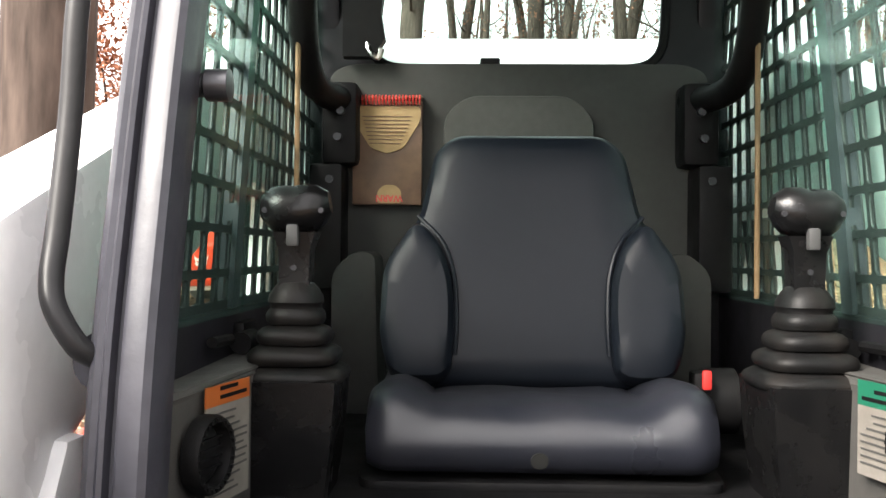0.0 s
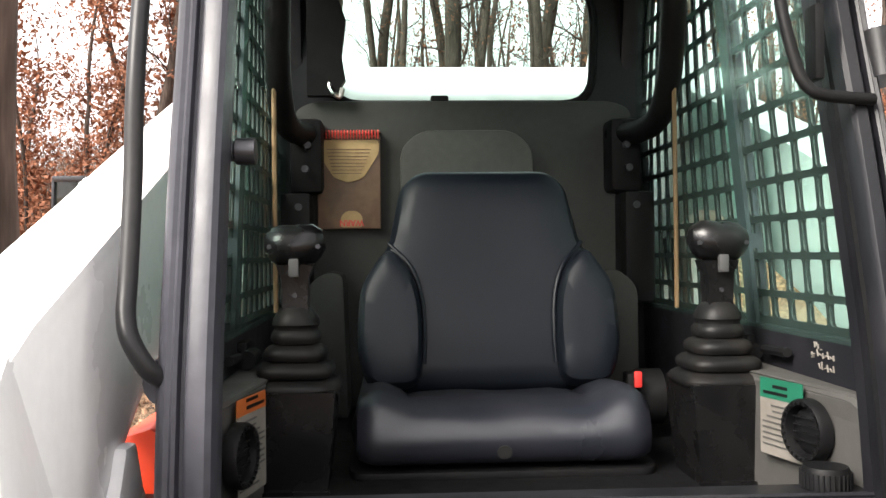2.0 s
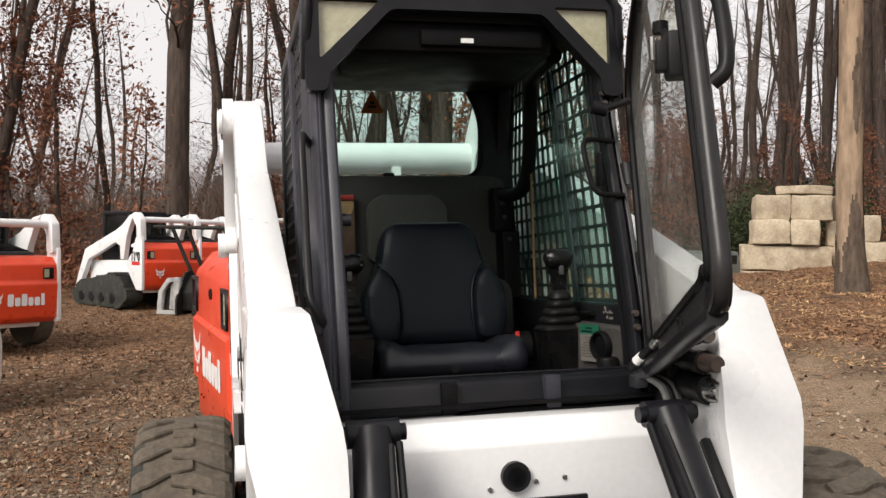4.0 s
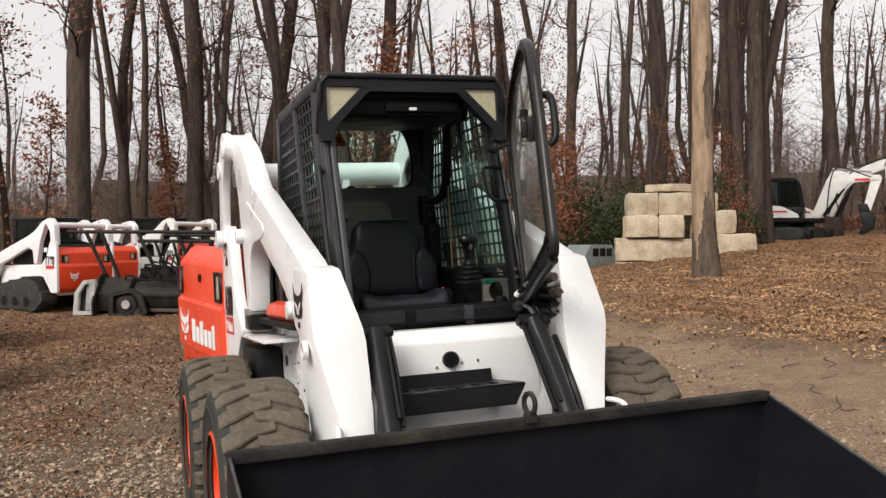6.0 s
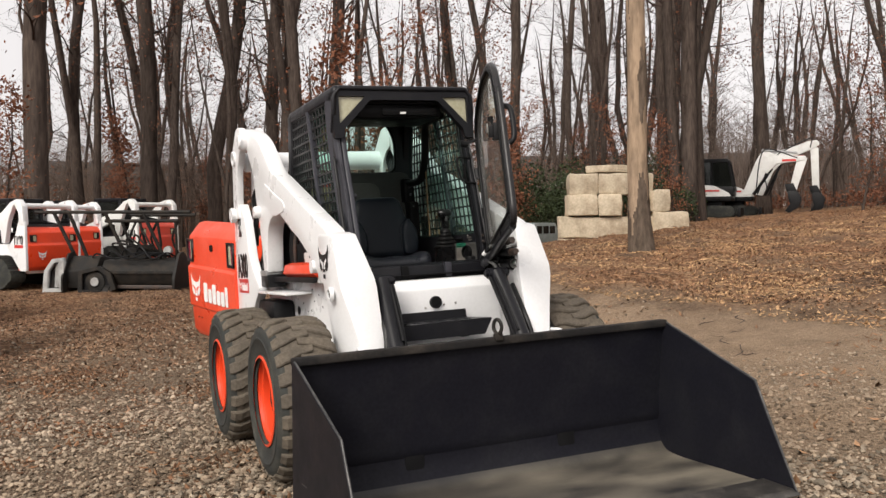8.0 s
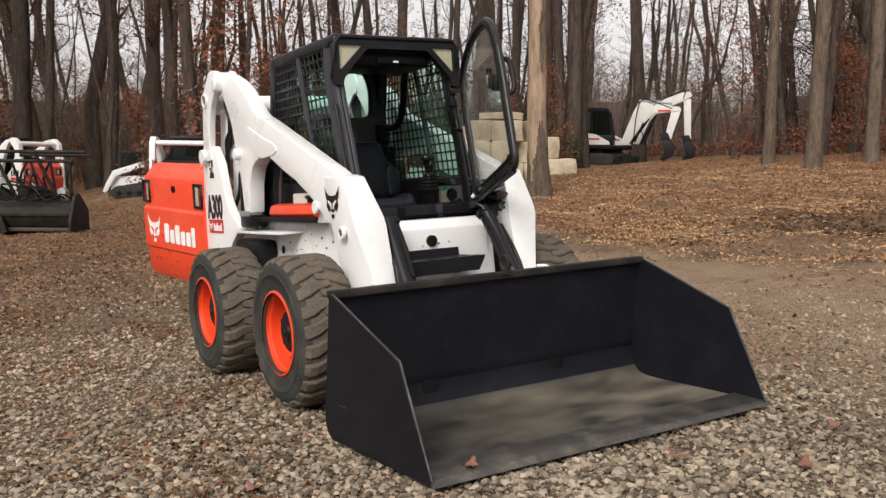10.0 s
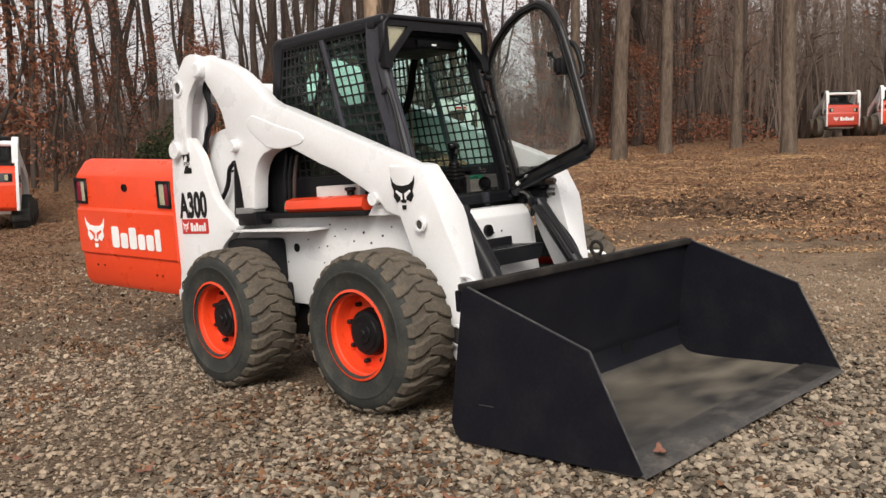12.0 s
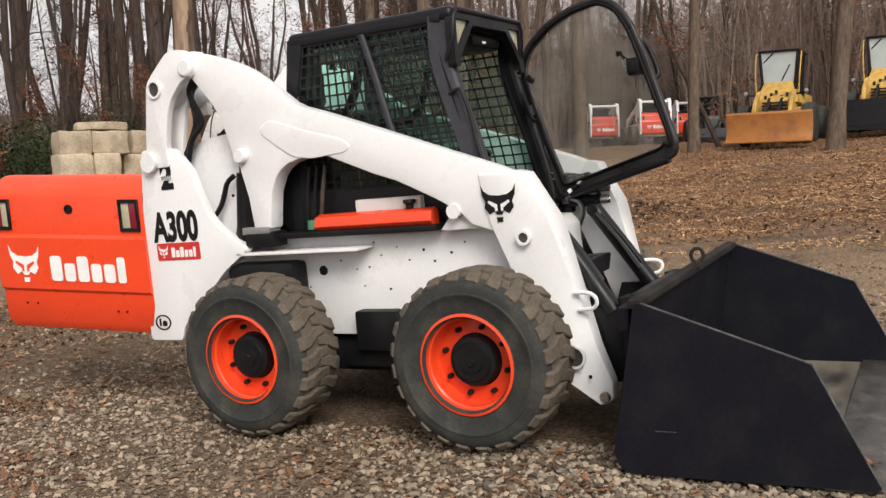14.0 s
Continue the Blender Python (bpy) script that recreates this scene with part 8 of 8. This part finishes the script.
excavator(24.7, 27.35, -46, "white mini excavator with red stripe and folded white boom", True,
          [(1.25, 0.98), (1.62, 0.98), (2.15, 1.75), (2.65, 2.28), (3.75, 2.38), (3.80, 2.58), (2.70, 2.62), (2.30, 2.80), (2.02, 2.78), (1.80, 2.4)], [(3.45, 2.5), (3.85, 2.5), (3.40, 1.05), (3.12, 1.05)])
excavator(26.9, 28.5, -46, "second white mini excavator with its boom folded, behind the first", False,
          [(0.95, 1.0), (1.25, 0.95), (1.70, 2.05), (2.2, 2.55), (3.35, 3.0), (3.62, 3.2), (3.5, 3.38), (3.15, 3.34), (1.45, 2.70), (1.20, 2.35)], [(3.22, 3.05), (3.56, 3.05), (3.62, 1.0), (3.34, 1.0)])


def yellow_loader(x, y, turn, label, blade=True):
    """A wheel loader facing its own -y."""
    t = thing("wheel_loader", label, "wheel loader", place(x, y, turn, 0.0, 0.9), "yellow wheel loaders")
    part("body", merge(prism([(-0.55, 0.9), (-0.5, 1.45), (0.2, 1.6), (1.0, 1.75), (3.2, 1.75), (3.3, 0.8), (0.0, 0.7)], -0.60, 0.60, "x", 0.06), box((-0.85, -0.2, 0.8), (0.85, 1.0, 1.20), 0.05)), YELLOW, t, "yellow worn body")
    part("cowl", loft([[(-w, y, z), (w, y, z), (w, 0.9, z), (-w, 0.9, z)] for z, w, y in ((1.35, 0.70, -0.42), (1.55, 0.66, -0.36), (1.80, 0.52, -0.10), (2.02, 0.46, 0.06), (2.06, 0.46, 0.12))]), YELLOW, t, "dented yellow cowl")
    cab = part("cab", merge(box((-0.66, 0.05, 3.05), (0.66, 1.6, 3.13), 0.04), *[rod((xx * 0.52, yy, 1.9), (xx * 0.61, yy, 3.08), 0.035, 8) for xx in (-1, 1) for yy in (0.12, 1.5)], box((-0.6, 0.16, 1.5), (0.6, 1.55, 1.95), 0.04)), BLACK, t, "dark-framed cab with pale glass")
    part("windscreen", prism([(-0.47, 2.05), (0.47, 2.05), (0.56, 3.04), (-0.56, 3.04)], 0.14, 0.15, "y"), PALE_GLASS, cab, smooth=False)
    part("wiper", merge(rod((0.10, 0.12, 2.10), (0.36, 0.12, 2.62), 0.022, 6), rod((-0.48, 0.12, 2.72), (-0.18, 0.12, 3.02), 0.022, 6)), BLACK, cab)
    part("hood_grille", merge(*[box((-0.40, -0.585, 1.02 + 0.1 * k), (0.40, -0.56, 1.07 + 0.1 * k)) for k in range(4)]), BLACK, t)
    for k in range(5):
        part("hood_clamp", box((-0.36 + 0.17 * k, -0.40 + 0.06 * (k % 2), 1.48 + 0.08 * (k % 3)), (-0.28 + 0.17 * k, -0.32 + 0.10 * (k % 2), 1.60 + 0.08 * (k % 3)), 0.01), MUDDY, t)
    part("exhaust_stack", rod((0.42, 2.2, 1.7), (0.42, 2.2, 2.6), 0.06, 10), BLACK, t)
    for s in (-1, 1):
        part("handrail", tube([(s * 0.66, -0.05, 1.6), (s * 0.70, -0.08, 2.3), (s * 0.72, 0.1, 2.95), (s * 0.68, 0.3, 3.05)], 0.024, 6, soft=3), YELLOW, t)
        part("lamp_bracket", merge(rod((s * 0.60, -0.2, 1.62), (s * 0.92, -0.3, 1.66), 0.03, 8), box((min(s * 0.62, s * 1.0), 0.0, 1.20), (max(s * 0.62, s * 1.0), 0.6, 1.26), 0.01)), BLACK, t)
        part("cab_window", prism([(0.2, 1.95), (1.45, 1.95), (1.45, 3.02), (0.2, 3.02)], s * 0.58 - 0.004, s * 0.58 + 0.004, "x"), GLASS_DARK, cab, smooth=False)
        part("headlamp", lathe([(0.0, -0.05), (0.06, -0.04), (0.07, 0.05)], "y", (s * 0.95, -0.35, 1.70), 16, False), STEEL, t)
        part("lift_arm", prism([(0.1, 1.80), (-0.35, 1.72), (-0.85, 1.35), (-1.30, 0.75), (-1.38, 0.45), (-1.25, 0.42), (-0.8, 0.95), (-0.3, 1.35), (0.1, 1.5)], min(s * 0.50, s * 0.62), max(s * 0.50, s * 0.62), "x", 0.02), YELLOW, t)
        for yy in (-0.1, 2.3):
            w = part("wheel", lathe([(0.3, -0.2), (0.55, -0.22), (0.66, -0.16), (0.68, 0.0), (0.66, 0.16), (0.55, 0.22), (0.3, 0.2)], "x", (s * 1.02, yy, 0.66), 28), RUBBER, t)
            part("rim", lathe([(0.0, s * 0.12), (0.2, s * 0.1), (0.32, s * 0.2)], "x", (s * 1.02, yy, 0.66), 20, False), YELLOW, w)
    if blade:
        part("bucket", prism([(-1.55, 1.02), (-1.45, 0.9), (-1.38, 0.5), (-1.5, 0.06), (-1.9, 0.02), (-1.92, 0.06), (-1.6, 0.14), (-1.5, 0.5), (-1.6, 0.95)], -1.32, 1.32, "x", 0.01), BLADE, t, "rusty orange loading blade")
    else:
        part("bucket", prism([(-1.45, 1.0), (-1.3, 0.5), (-1.4, 0.05), (-2.1, 0.0), (-1.55, 0.2), (-1.5, 0.55)], -1.2, 1.2, "x", 0.01), BLACK, t)
    part("cylinder", merge(rod((0.2, -0.2, 1.55), (0.2, -1.4, 0.8), 0.07, 10), rod((-0.2, -0.2, 1.55), (-0.2, -1.4, 0.8), 0.07, 10)), BLACK, t)


PALE_GLASS = shader("sky_lit_windscreen", (0.42, 0.47, 0.46), 0.12, spot=(0.3, 0.34, 0.34), spot_scale=2, grain=0.03, spec=0.8)
yellow_loader(24.68, 2.48, -92, "yellow wheel loader with a rusty orange blade")
yellow_loader(25.8, -0.4, -94, "second yellow wheel loader with a dark bucket", False)


def tractor(x, y, turn, scale):
    t = thing("compact_tractor", "dark grey compact tractor parked between the trunks", "tractor", place(x, y, turn, 0.0, scale))
    part("hood", prism([(-1.5, 0.6), (-1.55, 1.1), (-1.3, 1.25), (0.0, 1.3), (0.0, 0.6)], -0.4, 0.4, "x", 0.06), PLASTIC_GREY, t)
    cab = part("cab", merge(box((-0.62, -0.1, 2.2), (0.62, 1.3, 2.34), 0.05), *[box((xx, yy, 0.9), (xx + 0.07, yy + 0.07, 2.25)) for xx in (-0.6, 0.53) for yy in (-0.05, 1.2)], box((-0.62, 0.0, 0.7), (0.62, 1.25, 1.1), 0.04)), BLACK, t)
    part("cab_window", merge(box((-0.55, -0.03, 1.1), (0.55, -0.024, 2.2)), box((-0.58, 0.03, 1.1), (-0.574, 1.2, 2.2)), box((0.574, 0.03, 1.1), (0.58, 1.2, 2.2))), GLASS_DARK, cab, smooth=False)
    for s in (-1, 1):
        part("rear_wheel", lathe([(0.25, -0.16), (0.55, -0.18), (0.6, 0.0), (0.55, 0.18), (0.25, 0.16)], "x", (s * 0.75, 0.9, 0.6), 24), RUBBER, t)
        part("front_wheel", lathe([(0.15, -0.11), (0.36, -0.12), (0.38, 0.0), (0.36, 0.12), (0.15, 0.11)], "x", (s * 0.6, -1.0, 0.38), 24), RUBBER, t)
    part("front_loader", merge(prism([(-0.3, 1.25), (-1.6, 0.8), (-2.1, 0.3), (-1.9, 0.25), (-1.4, 0.65), (-0.3, 1.0)], -0.62, -0.52, "x"), prism([(-0.3, 1.25), (-1.6, 0.8), (-2.1, 0.3), (-1.9, 0.25), (-1.4, 0.65), (-0.3, 1.0)], 0.52, 0.62, "x"), prism([(-2.0, 0.6), (-1.95, 0.05), (-2.6, 0.0), (-2.1, 0.15)], -0.8, 0.8, "x")), BLACK, t)


tractor(31.6, 6.1, -66, 0.74)


def junk_box(x, y):
    t = thing("old_container", "dull grey-green metal box half hidden behind the blocks", "container", place(x, y, 24, 0.0, 0.62))
    part("shell", prism(rounded([(-1.1, 0.0), (-1.1, 0.7), (-0.7, 1.15), (0.9, 1.15), (1.1, 0.8), (1.1, 0.0)], 0.08, 3), -0.6, 0.6, "y", 0.02), shader("grey_green_paint", (0.16, 0.19, 0.18), 0.6, spot=(0.3, 0.31, 0.3), spot_scale=3, spot_amount=0.6), t)
    for k in range(3):
        part("window", box((-0.55 + 0.5 * k, -0.612, 0.65), (-0.15 + 0.5 * k, -0.602, 1.0)), GLASS_DARK, t, smooth=False)


junk_box(11.05, 18.7)


def far_house(x, y, w, d, h, turn, label):
    z = ground_z(max(-40, min(60, x)), max(-40, min(60, y)))
    t = thing("far_house", label, "house", Matrix.Translation((x, y, z)) @ Matrix.Rotation(radians(turn), 4, "Z"), "houses beyond the wood")
    part("wall", box((-w / 2, -d / 2, 0), (w / 2, d / 2, h)), WHITE_OLD, t)
    part("roof", prism([(-d / 2 - 0.4, h), (0, h + d * 0.35), (d / 2 + 0.4, h)], -w / 2 - 0.4, w / 2 + 0.4, "x"), PANEL, t)
    for k in range(int(w / 3)):
        part("window", box((-w / 2 + 1 + 3 * k, -d / 2 - 0.05, 1.0), (-w / 2 + 2.2 + 3 * k, -d / 2 + 0.02, 2.4)), GLASS_DARK, t, smooth=False)


far_house(14.5, 58, 9, 4, 3.0, -8, "white trailer far behind the trees")
far_house(78, 84, 22, 9, 4.5, -40, "long white house far beyond the trees")
far_house(60, 98, 16, 9, 4.5, -25, "white house with a grey roof behind the wood")
far_house(8, 118, 20, 9, 5, 5, "pale house seen between the trunks")
far_house(96, 62, 18, 9, 5, -55, "white shed at the far edge of the wood")


# ---- stones and fallen leaves ----
SOIL = shader("torn_soil", (0.11, 0.070, 0.045), 0.95, spot=(0.06, 0.038, 0.025), spot_scale=4, spot_amount=0.7, grain=0.3, bump=0.4, bump_scale=30, random_tint=0.4, spec=0.15)


def inside_machine(x, y):
    return abs(x) < 0.62 and -0.7 < y < 2.0


def gravel(name, count, area, size, seed, label, material=STONE, small=False):
    """Loose crushed stones, past counting, thinning out towards the rim of an oval."""
    r_ = np.random.RandomState(seed)
    shape = np.array([(1, 0, 0), (-1, 0, 0), (0, 1, 0), (0, -1, 0), (0, 0, 1), (0, 0, -1), (0.66, 0.64, 0.62), (-0.64, 0.66, 0.58), (-0.66, -0.64, 0.62), (0.64, -0.66, 0.58)])
    tri = np.array([(4, 6, 7), (4, 7, 8), (4, 8, 9), (4, 9, 6), (0, 2, 6), (2, 1, 7), (1, 3, 8), (3, 0, 9), (6, 2, 7), (7, 1, 8), (8, 3, 9), (9, 0, 6)])
    if small:
        shape, tri = shape[:6], np.array([(0, 2, 4), (2, 1, 4), (1, 3, 4), (3, 0, 4), (0, 5, 2), (2, 5, 1), (1, 5, 3), (3, 5, 0)])
    cx, cy, wx, wy = (area[0] + area[1]) / 2, (area[2] + area[3]) / 2, (area[1] - area[0]) / 2, (area[3] - area[2]) / 2
    verts, faces = [], []
    k = 0
    while k < count:
        u, v = r_.uniform(-1.25, 1.25), r_.uniform(-1.25, 1.25)
        x, y = cx + u * wx, cy + v * wy
        if inside_machine(x, y) or math.hypot(u, v) + 0.35 * noise.noise((x * 0.8, y * 0.8, 4.0)) > 0.55 + 0.7 * r_.rand():
            k += 0.05
            continue
        s = size[0] + (size[1] - size[0]) * r_.rand() ** 1.8
        p = shape * r_.uniform(0.78, 1.16, (len(shape), 1)) * s * np.array((r_.uniform(0.8, 1.3), r_.uniform(0.65, 1.0), r_.uniform(0.6, 1.0)))
        a = r_.uniform(0, 6.28)
        t = r_.normal(0, 0.4)
        c, d = math.cos(a), math.sin(a)
        rot = np.array(((c, -d, 0), (d, c, 0), (0, 0, 1))) @ np.array(((1, 0, 0), (0, math.cos(t), -math.sin(t)), (0, math.sin(t), math.cos(t))))
        p = p @ rot.T + np.array((x, y, ground_z(x, y) + s * r_.uniform(-0.15, 0.5)))
        faces.append(tri + len(shape) * len(verts))
        verts.append(p)
        k += 1
    me = bpy.data.meshes.new(name)
    me.from_pydata(np.concatenate(verts).tolist(), [], np.concatenate(faces).tolist())
    me.materials.append(material)
    tagged(new(name, me), label, "gravel", kind="stuff")


gravel("gravel", 26000, (-5.6, 2.2, -4.2, 4.2), (0.007, 0.025), 1, "loose grey-brown crushed stone round the loader")
gravel("near_gravel", 16000, (-3.2, 1.5, -3.6, 0.2), (0.008, 0.025), 11, "dense pale crushed stone in front of the loader", STONE_PALE)
gravel("fine_gravel", 34000, (-6.0, 4.0, -4.5, 4.0), (0.006, 0.016), 2, "fine grit and crushed stone of the yard", small=True)
gravel("gravel_back", 10000, (-8.0, 4.0, 1.0, 11.0), (0.008, 0.028), 4, "thinner crushed stone at the back of the yard", small=True)
gravel("gravel_front", 5000, (-1.0, 4.6, -5.0, 2.0), (0.007, 0.026), 3, "loose stones and grit of the track", small=True)


def litter(name, count, pick, size, seed, label, material=LITTER):
    r_ = random.Random(seed)
    verts, faces = [], []
    while len(faces) < 2 * count:
        x, y = pick(r_)
        if inside_machine(x, y):
            continue
        leaf(verts, faces, Vector((x, y, ground_z(x, y) + 0.012 + 0.01 * r_.random())), r_.uniform(*size), r_, 0.42)
    tagged(new(name, mesh_of(name, verts, faces, material)), label, "leaves", kind="stuff")


def on_mound(r_):
    while True:
        x, y = r_.uniform(2.5, 26), r_.uniform(-6, 24)
        if noise.noise((x * 0.45, y * 0.45, 2.0)) + 0.6 * noise.noise((x * 1.4, y * 1.4, 6.0)) > r_.uniform(-0.55, 0.55) and (x > 6.3 + 0.8 * noise.noise((x, y * 0.6, 3.0)) or y > 12 + noise.noise((x, y, 5.0)) or (noise.noise((x * 0.9, y * 0.9, 12.0)) > 0.22 and r_.random() < 0.25)):
            return x, y


def in_rear(r_):
    while True:
        x, y = r_.uniform(-12, 7), r_.uniform(3, 22)
        if 2.0 < x < 6.3 and y < 11.5 and r_.random() < 0.93:
            continue
        if noise.noise((x * 0.4, y * 0.4, 7.0)) > r_.uniform(-0.7, 0.4):
            return x, y


litter("mound_litter", 120000, on_mound, (0.015, 0.052), 5, "dry brown leaves over the mound")
litter("yard_litter", 80000, in_rear, (0.014, 0.046), 6, "dry brown leaves over the back of the yard", LITTER_MIX)


def on_straw(r_):
    while True:
        x, y = r_.uniform(5.5, 20), r_.uniform(-5, 14)
        if noise.noise((x * 1.5 + y * 0.5, y * 0.35 - x * 0.2, 9.0)) > r_.uniform(-0.15, 0.5):
            return x, y


litter("straw", 42000, on_straw, (0.012, 0.04), 15, "pale dry straw and leaf scraps in streaks over the mound", STRAW)


def in_yard_patches(r_):
    while True:
        x, y = r_.uniform(-10, -0.6), r_.uniform(-3.5, 6)
        if noise.noise((x * 0.9, y * 0.9, 14.0)) > r_.uniform(0.0, 0.55):
            return x, y


litter("patchy_leaves", 14000, in_yard_patches, (0.014, 0.036), 21, "dark trodden leaves in patches between the stones", LITTER_DARK)
litter("scattered_leaves", 600, lambda r_: (r_.uniform(-6, 4), r_.uniform(-4, 6)), (0.02, 0.045), 7, "scattered dry leaves between the stones")


def sticks(count, seed):
    """Broken twigs and small branches on the ground, past counting."""
    r_ = random.Random(seed)
    verts, faces = [], []
    for _ in range(count):
        x, y = (r_.uniform(3.5, 20), r_.uniform(-3, 20)) if r_.random() < 0.7 else (r_.uniform(-9, 5), r_.uniform(6, 20))
        a, ln = r_.uniform(0, 6.28), r_.uniform(0.15, 0.9) * r_.random()
        pts = []
        for k in range(4):
            px, py = x + math.cos(a) * ln * k / 3, y + math.sin(a) * ln * k / 3
            pts.append(Vector((px, py, ground_z(px, py) + 0.02 + 0.02 * r_.random())))
            a += r_.gauss(0, 0.25)
        w = r_.uniform(0.002, 0.007)
        limb(verts, faces, pts, [w, w, w * 0.8, w * 0.4], 4)
    tagged(new("fallen_twigs", mesh_of("fallen_twigs", verts, faces, TWIG)), "broken twigs strewn over the fallen leaves", "twigs", kind="stuff")


sticks(900, 12)
gravel("soil_clods", 700, (8.2, 11.2, 1.6, 5.4), (0.012, 0.065), 9, "clods of torn-up soil on the mound", SOIL)


def oak_leaf(m, size):
    """One large lobed leaf, slightly curled."""
    out = []
    for k in range(24):
        a = 2 * math.pi * k / 24
        r = size * (0.48 + 0.52 * abs(math.cos(2.5 * a))) * (0.7 + 0.5 * abs(math.cos(a)))
        out.append((r * math.cos(a), 0.72 * r * math.sin(a)))
    bm = bmesh.new()
    mid = bm.verts.new((0, 0, 0.1 * size))
    ring = [bm.verts.new((x, y, 0.35 * size * ((x / size) ** 2 + 0.6 * math.sin(7 * y / size) * y / size))) for x, y in out]
    for k in range(24):
        bm.faces.new((mid, ring[k], ring[(k + 1) % 24]))
    ob = part("fallen_leaf", moved(bm, Matrix.Scale(1, 4)), OAK)
    ob.matrix_basis = m
    return tagged(ob, "large curled red-brown oak leaf lying flat", "leaf", "large fallen leaves")


OAK = shader("oak_leaf", (0.20, 0.088, 0.055), 0.7, spot=(0.12, 0.05, 0.034), spot_scale=25, spot_amount=0.6, grain=0.15, random_tint=0.35)
rl = random.Random(17)
for x, y in ((-2.55, -2.3), (-2.1, -1.45), (-1.75, -2.05), (-3.0, -1.1), (-1.35, -2.45), (-2.8, -0.2), (-0.6, -2.6), (0.35, -2.35), (0.9, -2.1), (1.4, -2.5), (-2.3, 0.9), (-3.4, 0.4), (-1.6, -2.75), (-1.15, -1.95), (-3.3, -1.9), (0.05, -1.95), (-2.05, 0.2), (-1.55, -1.2)):
    oak_leaf(Matrix.LocRotScale((x, y, ground_z(x, y) + 0.03), Euler((rl.gauss(0, 0.15), rl.gauss(0, 0.15), rl.uniform(0, 6.28))), (1, 1, 1)), rl.uniform(0.034, 0.056))
tagged(oak_leaf(STAND @ pose(-0.765, -1.60, 0.052, 4, -3, 40), 0.045), "curled red-brown oak leaf lying on the bucket floor")
